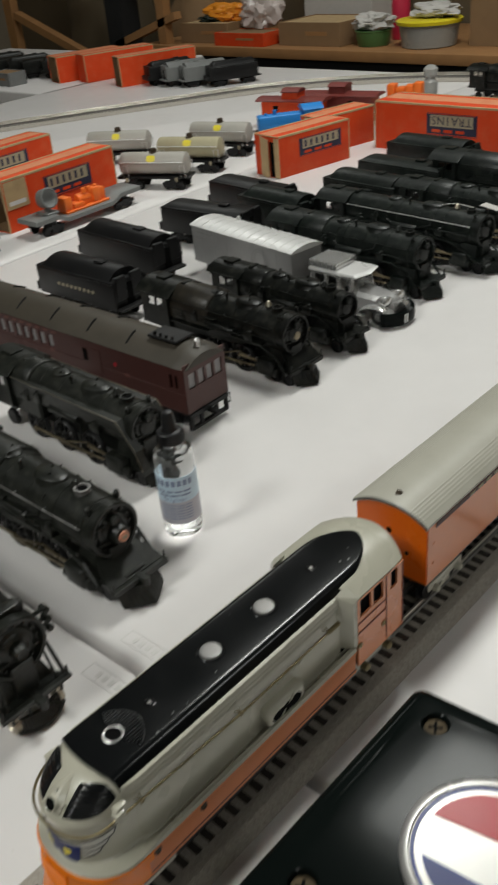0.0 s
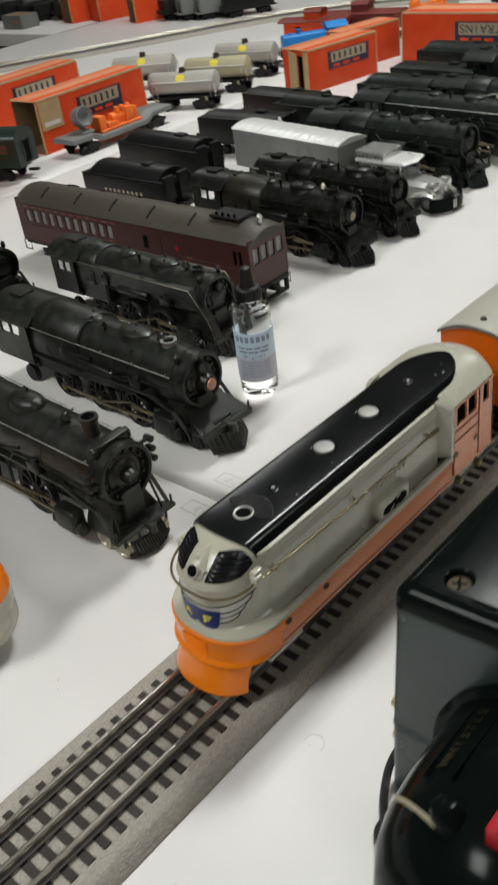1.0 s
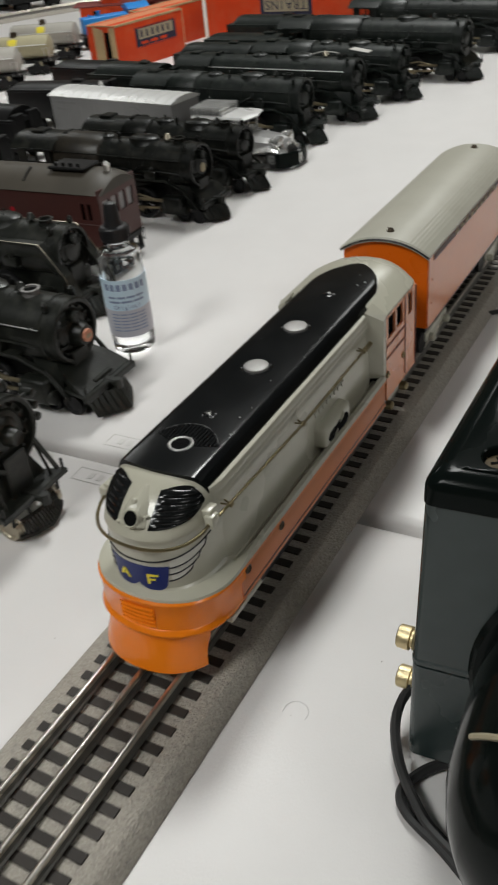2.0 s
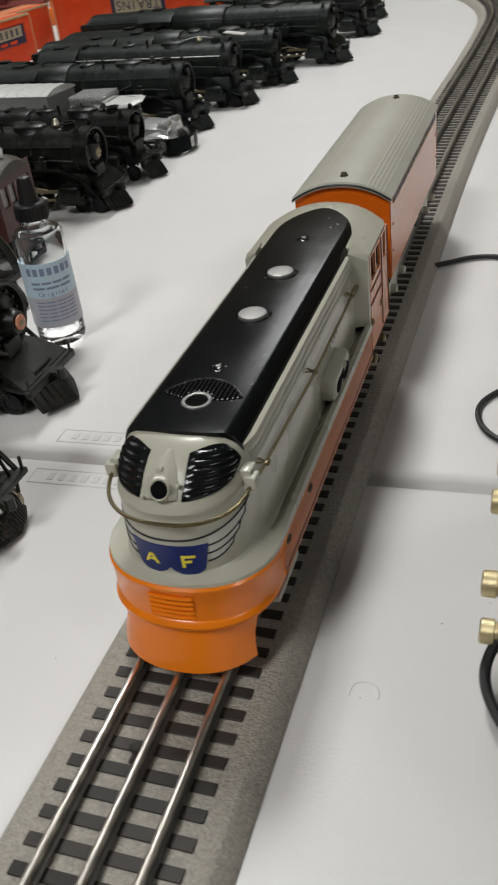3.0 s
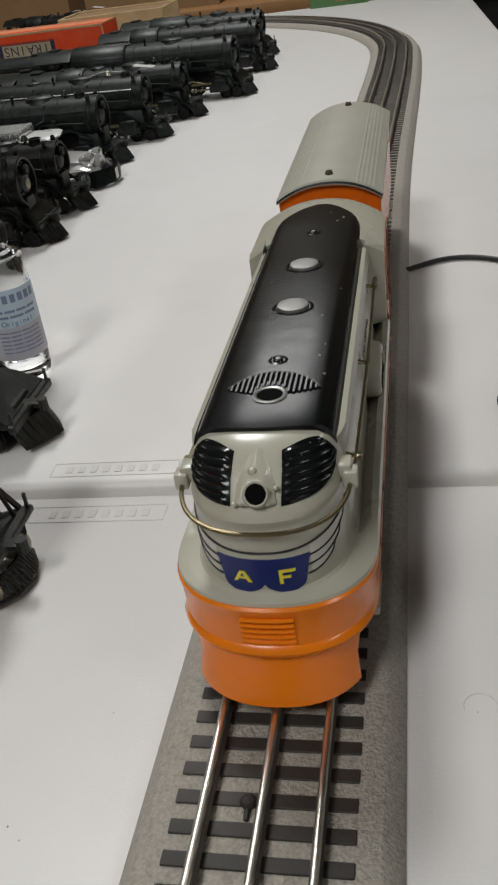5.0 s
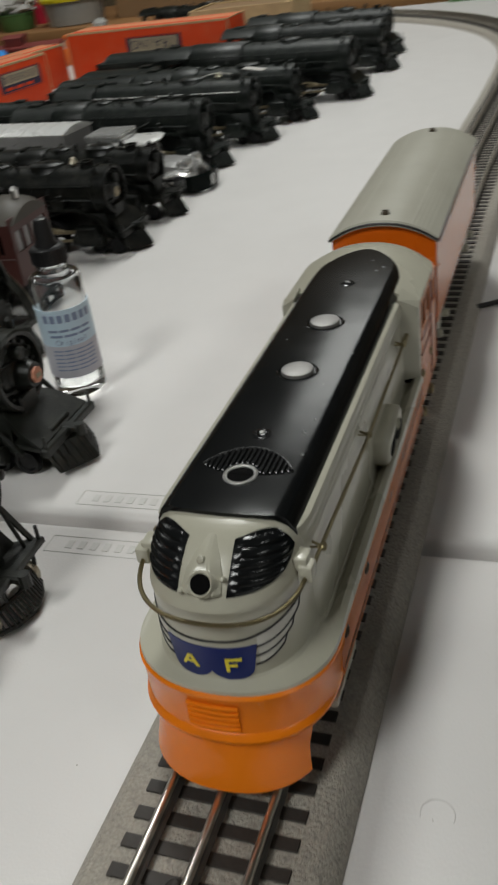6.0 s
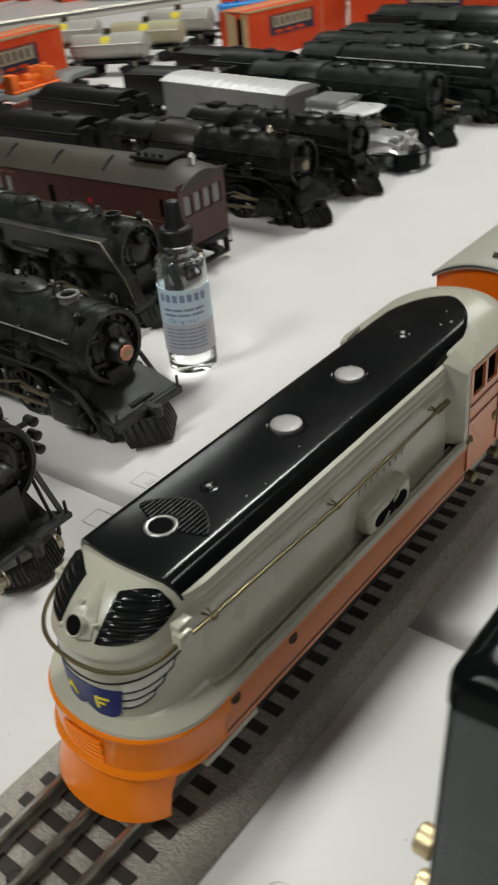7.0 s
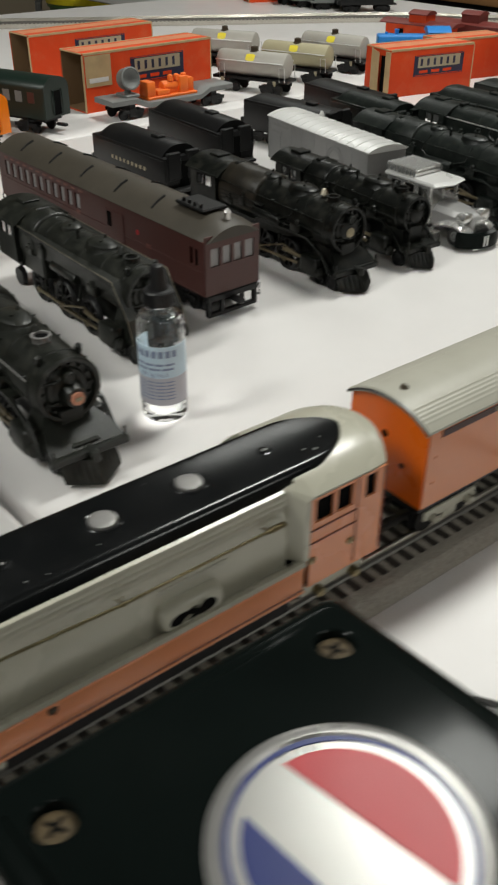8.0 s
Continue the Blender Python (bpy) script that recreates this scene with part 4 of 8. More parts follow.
    tube(bm, [(0, 0.376, 0.031), (0, 0.398, 0.031), (0, 0.418, 0.032)], 0.0022, 8)
    part("coupler", bm, M_BLACKPLASTIC, t)
    return t


def build_coach():
    t = thing("tinplate_coach", "orange tinplate coach with a ribbed grey roof behind the locomotive", "train car")
    Y0, Y1, W, ZB, ZT = 0.4140, 0.6120, 0.0276, 0.0430, 0.0917
    for sgn in (-1, 1):
        bm = bmesh.new()
        box(bm, sgn * W - 0.0006, sgn * W + 0.0006, Y0 + 0.001, Y1 - 0.001, ZB, ZT)
        side = part("side_panel", bm, M_SALMON, t, "salmon-orange tin side")
        bm = bmesh.new()
        box(bm, sgn * (W + 0.0006), sgn * (W + 0.0010), Y0 + 0.010, Y1 - 0.010, 0.0855, 0.0895)
        part("name_stripe", bm, M_MAROON, side)
        for k in range(9):
            bm = bmesh.new()
            box(bm, sgn * (W + 0.0008), sgn * (W + 0.0013), 0.466 + k * 0.0110, 0.4725 + k * 0.0110, 0.0863, 0.0887)
            part("stripe_bar", bm, M_CREAMPRINT, side)
        for y in (Y0 + 0.0075, Y1 - 0.0075):
            for z in (0.058, 0.074):
                bm = bmesh.new()
                lathe(bm, (sgn * (W + 0.0005), y, z), "x", [(0, 0.0012), (sgn * 0.0006, 0.0009)], 8)
                part("tab_dimple", bm, M_SALMON, side)
    def arch(x, rise=0.0085):
        return ZT + rise * (1 - (abs(x) / W) ** 2.2)
    for y, d in ((Y0, 1), (Y1, -1)):
        bm = bmesh.new()
        n = 16
        pts = [(W * (2 * i / n - 1), arch(W * (2 * i / n - 1))) for i in range(n + 1)]
        loop = [(-W, ZB)] + pts + [(W, ZB)]
        rings(bm, [[(x, y, z) for x, z in loop], [(x, y + d * 0.0012, z) for x, z in loop]])
        endp = part("end_panel", bm, M_ENDORANGE, t, "bright orange tin end")
        if d > 0:
            for x, z, r in ((-0.0015, 0.0770, 0.0022), (0.0125, 0.0635, 0.0016), (-0.0150, 0.0500, 0.0018)):
                # black discs paint the shade of the small holes
                bm = bmesh.new()
                lathe(bm, (x, y, z), "y", [(0.0004, r), (-0.0003, r)], 12)
                part("end_hole_shade", bm, M_DARKHOLE, endp)
    bm = bmesh.new()
    n = 128
    W2 = W + 0.0016
    top, low = [], []
    for y in (Y0 - 0.0022, Y0 - 0.0010, Y1 + 0.0010, Y1 + 0.0022):
        inset = 0.0012 if y in (Y0 - 0.0022, Y1 + 0.0022) else 0.0
        a, b = [], []
        for i in range(n + 1):
            x = W2 * (2 * i / n - 1)
            rib = 0.00022 * max(0.0, math.sin(abs(x) * 2 * math.pi / 0.0022)) if 0.0150 < abs(x) < 0.0262 else 0.0
            z = ZT + 0.0092 * (1 - (abs(x) / W2) ** 2.2) + 0.0010 + rib - inset
            a.append(bm.verts.new((x, y, z)))
            b.append(bm.verts.new((x, y, z - 0.0016 - rib)))
        top.append(a)
        low.append(b)
    for a, b, c, d in zip(top, top[1:], low, low[1:]):
        for i in range(n):
            bm.faces.new((a[i], a[i + 1], b[i + 1], b[i]))
            bm.faces.new((c[i], d[i], d[i + 1], c[i + 1]))
        bm.faces.new((a[0], b[0], d[0], c[0]))
        bm.faces.new((a[n], c[n], d[n], b[n]))
    for a, c in ((top[0], low[0]), (top[-1], low[-1])):
        for i in range(n):
            bm.faces.new((a[i], c[i], c[i + 1], a[i + 1]))
    roof = part("roof", bm, M_ROOFGREY, t, "pale grey roof with fine ribs along the edges")
    for y in (0.4235, 0.6025):
        bm = bmesh.new()
        lathe(bm, (0.0, y, ZT + 0.0098), "z", [(0, 0.0024), (0.0010, 0.0023), (0.0020, 0.0014), (0.0022, 0.0004)], 12)
        box(bm, -0.0016, 0.0016, y - 0.0004, y + 0.0004, ZT + 0.0110, ZT + 0.0124)
        part("roof_screw", bm, M_BRONZE, roof)
    bm = bmesh.new()
    tube(bm, [(W2 * (2 * i / 16 - 1), Y0 - 0.0022, ZT + 0.0092 * (1 - abs(2 * i / 16 - 1) ** 2.2) - 0.0004) for i in range(17)], 0.0006, 6)
    part("roof_lip", bm, M_BLACKEDGE, roof)
    bm = bmesh.new()
    box(bm, -W + 0.001, W - 0.001, Y0 + 0.001, Y1 - 0.001, ZB - 0.0035, ZB + 0.0005)
    part("floor_plate", bm, M_BLACKPLASTIC, t)
    for yc in (0.4450, 0.5830):
        bm = bmesh.new()
        box(bm, -0.0130, 0.0130, yc - 0.018, yc + 0.018, 0.0260, 0.0300)
        box(bm, -0.004, 0.004, yc - 0.004, yc + 0.004, 0.0300, 0.0400)
        truck = part("truck_bolster", bm, M_BLACKPLASTIC, t)
        for sgn in (-1, 1):
            bm = bmesh.new()
            box(bm, sgn * 0.0238 - 0.0010, sgn * 0.0238 + 0.0010, yc - 0.0215, yc + 0.0215, 0.0280, 0.0345, 0.001, 2)
            box(bm, sgn * 0.0238 - 0.0010, sgn * 0.0238 + 0.0010, yc - 0.0060, yc + 0.0060, 0.0230, 0.0300, 0.001, 2)
            part("truck_side", bm, M_GREYPAINT, truck)
            for dy in (-0.0145, 0.0145):
                bm = bmesh.new()
                r = 0.0082
                lathe(bm, (sgn * 0.0150, yc + dy, 0.0165 + r), "x", [(0, r * 1.12), (sgn * 0.0014, r * 1.12), (sgn * 0.0016, r), (sgn * 0.0050, r * 0.98), (sgn * 0.0050, r * 0.3)], 18)
                part("wheel", bm, M_BLACKPLASTIC, truck)
                bm = bmesh.new()
                lathe(bm, (sgn * 0.0246, yc + dy, 0.0290), "x", [(0, 0.0028), (sgn * 0.0034, 0.0026), (sgn * 0.0042, 0.0016)], 10)
                part("journal_box", bm, M_GREYPAINT, truck)
    return t


build_streamliner()
build_coach()


# ---- engines on show: forward is local +x, the origin lies under the pilot's tip ----
def spoked_wheel(bm, x, y, z, r, sgn, spokes=10):
    """A driver: tyre, rim, hub and spokes, as one casting."""
    t = 0.0042
    angles = []
    for k in range(spokes):
        c = 2 * math.pi * k / spokes
        angles += [c - 0.095, c + 0.095]
    def skin(radii, offs):
        return [[(x + r * q * math.cos(a), y + sgn * o, z + r * q * math.sin(a)) for q, o in zip(radii, offs)] for a in angles]
    cells = []
    n = len(angles)
    for i in range(n):
        for j in range(4):
            if j == 1 and i % 2:
                continue
            cells.append((i, j, (i + 1) % n, j + 1))
    two_skins(bm, skin((0.06, 0.26, 0.80, 0.98, 1.0), (t + 0.0008, t * 0.8, t * 0.8, t, t * 0.9)), skin((0.06, 0.26, 0.80, 1.08, 1.08), (0.0, 0.0, 0.0, -0.0002, 0.0008)), cells)


def steam_engine(name, label, m, L=0.27, R=0.021, zc=0.056, drivers=3, dr=0.0165, body=None, style="plain", badge=None, white_lines=False, tag=False, cab_len=0.055, taper=0.012, casing_paint=None, back=0.0, group="black model steam engines"):
    body = body or M_CAST
    t = thing(name, label, "model locomotive", m, group)
    xs = (-0.019 if style == "big" else -0.032) - back   # smokebox front
    xc = -L + cab_len              # cab front
    # boiler
    bm = bmesh.new()
    prof = [(xs, R * 0.93), (xs - 0.0015, R * 1.0), (xs - 0.006, R * 1.0), (xs - 0.0065, R * 1.035), (xs - 0.0085, R * 1.035), (xs - 0.009, R)]
    for k in range(1, 5):
        x = xs - 0.009 - k * (abs(xc) + xs - 0.02) / 5
        q = 1 + taper * k
        prof += [(x + 0.0013, R * q), (x + 0.001, R * (q + 0.02)), (x - 0.001, R * (q + 0.02)), (x - 0.0013, R * (q + 0.003))]
    prof += [(xc + 0.012, R * (1.02 + taper * 4)), (xc - 0.002, R * (1.05 + taper * 4))]
    lathe(bm, (0, 0, zc), "x", prof, 28)
    part("boiler", bm, body, t)
    # firebox casing: a broad arched cover in front of the cab, with a stepped front edge
    if style != "skirt":
        cl = {"ribbed": 0.36, "big": 0.30, "stream": 0.16, "plain": 0.24}[style] * (abs(xc) + xs)
        kk = 1.10 + taper * 4
        bm = bmesh.new()
        loops = []
        for x, q in ((xc - 0.001, 1.0), (xc + 0.003, 1.03), (xc + cl - 0.0022, 1.02), (xc + cl - 0.0008, 0.985), (xc + cl, 0.93)):
            w = R * kk * q
            arch = [(w * math.cos(math.pi * i / 18), zc + w * math.sin(math.pi * i / 18) ** 0.9) for i in range(19)]
            loops.append([(x, w, zc - R * 0.45)] + [(x, a, b) for a, b in arch] + [(x, -w, zc - R * 0.45)])
        rings(bm, loops)
        casing = part("firebox_casing", bm, casing_paint or body, t)
        for sgn in (-1, 1):
            for k in range(5):
                bm = bmesh.new()
                a = radians(90 + sgn * (18 + 14 * k))
                w = R * kk * 1.02
                lathe(bm, (xc + cl - 0.0040, w * math.cos(a), zc + w * math.sin(a) ** 0.9 - 0.0004), "z", [(0, 0.0009), (0.0009, 0.0006)], 6)
                part("casing_rivet", bm, casing_paint or body, casing)
    # smokebox front: a proud rim round a sunk plate with the door's boss in the middle
    bm = bmesh.new()
    lathe(bm, (xs - 0.001, 0, zc), "x", [(0, R * 1.0), (0.0062, R * 1.0), (0.0070, R * 0.95), (0.0066, R * 0.86), (0.0024, R * 0.81), (0.0021, R * 0.66), (0.0036, R * 0.60), (0.0040, R * 0.47), (0.0056, R * 0.40), (0.0064, R * 0.22), (0.0066, R * 0.06)], 28)
    door = part("smokebox_front", bm, body, t)
    for k in range(14):
        a = 2 * math.pi * k / 14
        bm = bmesh.new()
        lathe(bm, (xs + 0.0010, R * 0.73 * math.cos(a), zc + R * 0.73 * math.sin(a)), "x", [(0, 0.0013), (0.0026, 0.0011)], 6)
        part("door_bolt", bm, body, door)
    for sgn in (-1, 1):
        bm = bmesh.new()
        tube(bm, [(xs + 0.0030, 0.0, zc + sgn * R * 0.30), (xs + 0.0042, -R * 0.50, zc + sgn * R * 0.34), (xs + 0.0030, -R * 0.70, zc + sgn * R * 0.34)], 0.0010, 6)
        part("door_hinge", bm, body, door)
    bm = bmesh.new()
    if style == "big":
        lathe(bm, (xs + 0.004, 0, zc), "x", [(0, 0.0062), (0.006, 0.0054), (0.0085, 0.0042), (0.0080, 0.0030)], 16)
    else:
        lathe(bm, (xs + 0.001, 0, zc + R * 0.46), "x", [(0, 0.0042), (0.008, 0.0042), (0.0088, 0.0036), (0.0080, 0.0026)], 16)
    part("headlight", bm, body, t)
    if badge:
        bm = bmesh.new()
        lathe(bm, (xs + 0.0050 + back, 0.0015, zc - R * 0.12), "x", [(0, 0.0048), (0.0012, 0.0046), (0.0015, 0.0036)], 8)
        part("number_plate", bm, M_PLATE if badge == "orange" else M_CREAMPRINT, door, "small pale orange plate")
        bm = bmesh.new()
        box(bm, xs + back + 0.0064, xs + back + 0.0070, -0.0007, 0.0037, zc - R * 0.12 - 0.0012, zc - R * 0.12 + 0.0012)
        part("plate_bar", bm, M_CREAMPRINT, door)
        bm = bmesh.new()
        lathe(bm, (xs + 0.0046 + back, 0.0015, zc - R * 0.12), "x", [(-0.004 - back, R * 0.44), (-0.002 - back * 0.5, R * 0.40), (0, R * 0.30)], 20)
        part("door_boss", bm, body, door)
    # stack, domes, bell, marker lamps
    top = zc + R
    bm = bmesh.new()
    h = 0.0135 if style == "big" else 0.0040
    xst = xs - (0.023 if style == "big" else 0.018) - back
    lathe(bm, (xst, 0, top - 0.003), "z", [(0, 0.0072), (0.003, 0.0058), (0.003 + h * 0.8, 0.0056), (0.003 + h * 0.85, 0.0068), (0.003 + h, 0.0066), (0.003 + h, 0.0048), (0.002 + h * 0.4, 0.0044)], 18, cap=False)
    part("chimney", bm, M_BUTTON if badge == "orange" else body, t)
    # black plug paints the shade inside the stack
    bm = bmesh.new()
    lathe(bm, (xst, 0, top + 0.001), "z", [(0, 0.0047), (h * 0.4, 0.0047)], 14)
    part("chimney_inside_shade", bm, M_DARKHOLE, t)
    span = abs(xc) + xs
    for f, r1, hh, squash in ((0.36, 0.0108, 0.0080 if style == "big" else 0.0048, 1.6), (0.66, 0.0085, 0.0062 if style == "big" else 0.0040, 1.25)):
        bm = bmesh.new()
        c = (xs - span * f, 0, top - 0.004)
        loops = []
        for d, r in ((0, r1 * 1.25), (0.004, r1 * 1.02), (0.004 + hh * 0.45, r1 * 0.98), (0.004 + hh * 0.75, r1 * 0.82), (0.004 + hh * 0.92, r1 * 0.55), (0.004 + hh, r1 * 0.1)):
            loops.append(circle_pts((c[0], c[1], c[2] + d), "z", r * squash, 18, r))
        rings(bm, loops)
        dome = part("sand_dome" if f < 0.5 else "steam_dome", bm, body, t)
        bm = bmesh.new()
        lathe(bm, (c[0] - 0.003, 0.0045, c[2] + 0.003 + hh), "z", [(0, 0.0013), (0.003, 0.0010)], 8)
        part("dome_valve", bm, body, dome)
        bm = bmesh.new()
        lathe(bm, (c[0] + 0.004, -0.0035, c[2] + 0.003 + hh), "z", [(0, 0.0013), (0.002, 0.0010)], 8)
        part("dome_valve", bm, body, dome)
    bm = bmesh.new()
    lathe(bm, (xs - span * 0.19, 0, top + 0.0005), "z", [(-0.002, 0.0016), (0.0015, 0.0012), (0.002, 0.0042), (0.0045, 0.0030), (0.0065, 0.0020), (0.0072, 0.0006)], 14)
    part("bell", bm, M_RODSTEEL if style == "skirt" or badge == "cream" else body, t)
    for sgn in (-1, 1):
        bm = bmesh.new()
        lathe(bm, (xs - 0.004, sgn * R * 0.62, zc + R * 0.78), "z", [(0, 0.0012), (0.002, 0.0024), (0.006, 0.0024), (0.0075, 0.0010)], 8)
        part("marker_lamp", bm, body, t)
    # pipes and hand rails on both flanks
    for sgn in (-1, 1):
        bm = bmesh.new()
        up = 0.34 if style == "big" else 0.10
        out = math.sqrt(1 - (0.30 + up) ** 2) + 0.10
        pts = [(xs - 0.006, sgn * R * out, zc + R * (0.30 + up)), (xs - span * 0.5, sgn * R * (out + 0.07), zc + R * (0.36 + up)), (xc + 0.002, sgn * R * (out + 0.16), zc + R * (0.42 + up))]
        tube(bm, pts, 0.00045 if style != "skirt" else 0.0006, 6)
        part("hand_rail", bm, M_STEEL if badge == "orange" or style in ("big", "skirt") else body, t, "thin bright handrail" if style == "big" else "")
        for k in range(5):
            x = xs - 0.012 - k * (span - 0.03) / 4
            f = (xs - x) / span
            bm = bmesh.new()
            tube(bm, [(x, sgn * R * (out - 0.14), zc + R * (0.28 + up + 0.12 * f)), (x, sgn * R * (out + 0.01 + 0.14 * f), zc + R * (0.30 + up + 0.12 * f))], 0.0009, 5)
            part("rail_post", bm, body, t)
        runs = (((0.30, 0.7, 0.78), (0.31, 1.06, 0.1), (0.45, 1.12, -0.35)), ((0.64, 0.7, 0.82), (0.66, 1.1, 0.1), (0.58, 1.16, -0.35)),
                ((0.06, 0.98, -0.20), (0.20, 1.06, -0.12), (0.34, 1.10, -0.16), (0.36, 1.14, -0.5)))
        for run in () if style == "stream" else runs:
            bm = bmesh.new()
            tube(bm, [(xs - span * f, sgn * R * o, zc + R * h) for f, o, h in run], 0.0010, 6)
            part("boiler_pipe", bm, body, t)
        # pumps, boxes and hangers along the flank
        for f, w, h, dz in ((0.24, 0.0085, 0.0080, -0.28), (0.74, 0.0060, 0.0095, -0.05), (0.87, 0.0075, 0.0060, -0.30)):
            bm = bmesh.new()
            box(bm, xs - span * f - w, xs - span * f + w * 0.6, sgn * R * 1.08 - 0.0034, sgn * R * 1.08 + 0.0034, zc + R * dz - h * 0.5, zc + R * dz + h * 0.5, 0.0012, 2)
            lathe(bm, (xs - span * f, sgn * R * 1.12, zc + R * dz + h * 0.3), "z", [(0, 0.0026), (0.0050, 0.0026), (0.0056, 0.0014)], 8)
            part("air_pump" if f < 0.5 else "flank_box", bm, body, t)
        for f in (0.42, 0.60, 0.78):
            bm = bmesh.new()
            tube(bm, [(xs - span * f, sgn * R * 0.9, zc - R * 0.55), (xs - span * f - 0.002, sgn * 0.0195, 0.0260), (xs - span * f - 0.004, sgn * 0.0190, 0.0120)], 0.0013, 5)
            part("brake_hanger", bm, body, t)
        bm = bmesh.new()
        lathe(bm, (xs - span * 0.52, sgn * (R * 1.05), zc - R * 0.32), "x", [(-0.020, 0.0040), (-0.021, 0.0046), (0.020, 0.0046), (0.021, 0.0040)], 12)
        part("air_tank", bm, body, t)
        # running board
        yb = R * (1.16 if style == "big" else 1.26)
        zb = zc - R * 0.62
        bm = bmesh.new()
        if style == "stream":
            yb = R * 1.20
            pts = [(xc, zc + R * 0.56), (xs - span * 0.50, zc + R * 0.56), (xs - 0.008, zc + R * 0.60), (xs + 0.012, 0.0400), (xs + 0.019, 0.0225)]
        elif white_lines or style == "skirt":
            pts = [(xc, zb + 0.006), (xs - span * 0.30, zb + 0.004), (xs - span * 0.10, zb - 0.002), (xs + 0.010, 0.020), (xs + 0.024, 0.017)]
        else:
            pts = [(xc, zb), (xs - span * 0.62, zb), (xs - span * 0.58, zb + 0.004), (xs - span * 0.14, zb + 0.004), (xs - 0.004, zb - 0.004), (xs + 0.012, 0.019)]
        for (xa, za), (xb, zz) in zip(pts, pts[1:]):
            yi = R * 0.75 if abs(zz - za) < 0.006 or style == "stream" else yb - 0.0026
            rings(bm, [[(xa, sgn * yi, za), (xa, sgn * yb, za), (xa, sgn * yb, za - 0.0022), (xa, sgn * yi, za - 0.0022)],
                       [(xb, sgn * yi, zz), (xb, sgn * yb, zz), (xb, sgn * yb, zz - 0.0022), (xb, sgn * yi, zz - 0.0022)]])
        rb = part("running_board", bm, body, t)
        if white_lines:
            bm = bmesh.new()
            tube(bm, [(x, sgn * (yb + 0.0002), z + 0.0003) for x, z in pts], 0.00042, 5)
            part("board_edge_line", bm, M_RODSTEEL, rb, "worn bright metal edge line")
        # cylinder and rods
        bm = bmesh.new()
        xq = xs - (0.022 if style == "big" else 0.0)
        box(bm, xq - 0.028, xq - 0.005, sgn * 0.0245 - 0.0058, sgn * 0.0245 + 0.0058, 0.0100, 0.0285, 0.003, 3)
        lathe(bm, (xq - 0.017, sgn * 0.0245, 0.0150), "x", [(-0.0145, 0.0052), (0.0150, 0.0052), (0.0158, 0.003)], 14)
        part("cylinder", bm, body, t)
        x0, x1 = xs - 0.044 - dr * 0.3 - (0.016 if style == "big" else 0.0), xc + 0.014
        n = drivers
        wx = [x0 + (x1 - x0) * (0.10 + 0.80 * k / (n - 1)) for k in range(n)]
        for x in wx:
            bm = bmesh.new()
            spoked_wheel(bm, x, sgn * 0.0152, dr, dr, sgn)
            part("driving_wheel", bm, M_BLACKPLASTIC, t)
        bm = bmesh.new()
        box(bm, wx[-1] - 0.003, wx[0] + 0.003, sgn * 0.0212 - 0.0009, sgn * 0.0212 + 0.0009, dr - 0.0068, dr - 0.0038, 0.0005)
        for x in wx:
            lathe(bm, (x, sgn * 0.0208, dr - 0.0053), "y", [(0, 0.0030), (sgn * 0.0020, 0.0028)], 10)
        part("side_rod", bm, M_ROD, t, "tarnished metal side rod")
        bm = bmesh.new()
        rings(bm, [[(wx[n // 2], sgn * 0.0226, dr - 0.0066), (wx[n // 2], sgn * 0.0226, dr - 0.0040), (wx[n // 2], sgn * 0.0240, dr - 0.0040), (wx[n // 2], sgn * 0.0240, dr - 0.0066)],
                   [(xs - 0.024, sgn * 0.0226, 0.0138), (xs - 0.024, sgn * 0.0226, 0.0162), (xs - 0.024, sgn * 0.0240, 0.0162), (xs - 0.024, sgn * 0.0240, 0.0138)]])
        part("main_rod", bm, M_ROD, t)
        bm = bmesh.new()
        box(bm, xs - 0.060, xs - 0.028, sgn * 0.0240 - 0.001, sgn * 0.0240 + 0.001, 0.0205, 0.0240, 0.0006)
        tube(bm, [(wx[n // 2], sgn * 0.0245, dr - 0.004), (xs - 0.058, sgn * 0.0250, 0.0270), (xs - 0.040, sgn * 0.0248, 0.0235)], 0.0010, 6)
        part("valve_gear", bm, M_ROD, t)
        for x in ((xs + 0.006, xs - 0.012) if style != "plain" else (xs + 0.002,)):
            bm = bmesh.new()
            lathe(bm, (x, sgn * 0.0150, 0.0075), "y", [(0, 0.0083), (sgn * 0.0012, 0.0083), (sgn * 0.0014, 0.0075), (sgn * 0.0040, 0.0073), (sgn * 0.0040, 0.0055), (sgn * 0.0030, 0.0050), (sgn * 0.0034, 0.0015)], 16)
            part("pilot_wheel", bm, M_RODSTEEL if style == "big" else M_BLACKPLASTIC, t)
        bm = bmesh.new()
        lathe(bm, (xc - cab_len * 0.45, sgn * 0.0150, 0.0085), "y", [(0, 0.0093), (sgn * 0.0012, 0.0093), (sgn * 0.0014, 0.0085), (sgn * 0.0045, 0.0082), (sgn * 0.0045, 0.003)], 16)
        part("trailing_wheel", bm, M_BLACKPLASTIC, t)
    # turret, generator and whistle on the boiler's back
    bm = bmesh.new()
    lathe(bm, (xc + 0.016, R * 0.30, top + 0.0010), "x", [(-0.006, 0.0026), (0.000, 0.0034), (0.006, 0.0034), (0.007, 0.0020)], 10)
    part("generator", bm, body, t)
    bm = bmesh.new()
    box(bm, xc + 0.004, xc + 0.010, -0.0075, 0.0075, top - 0.001, top + 0.0045, 0.001)
    part("turret", bm, body, t)
    bm = bmesh.new()
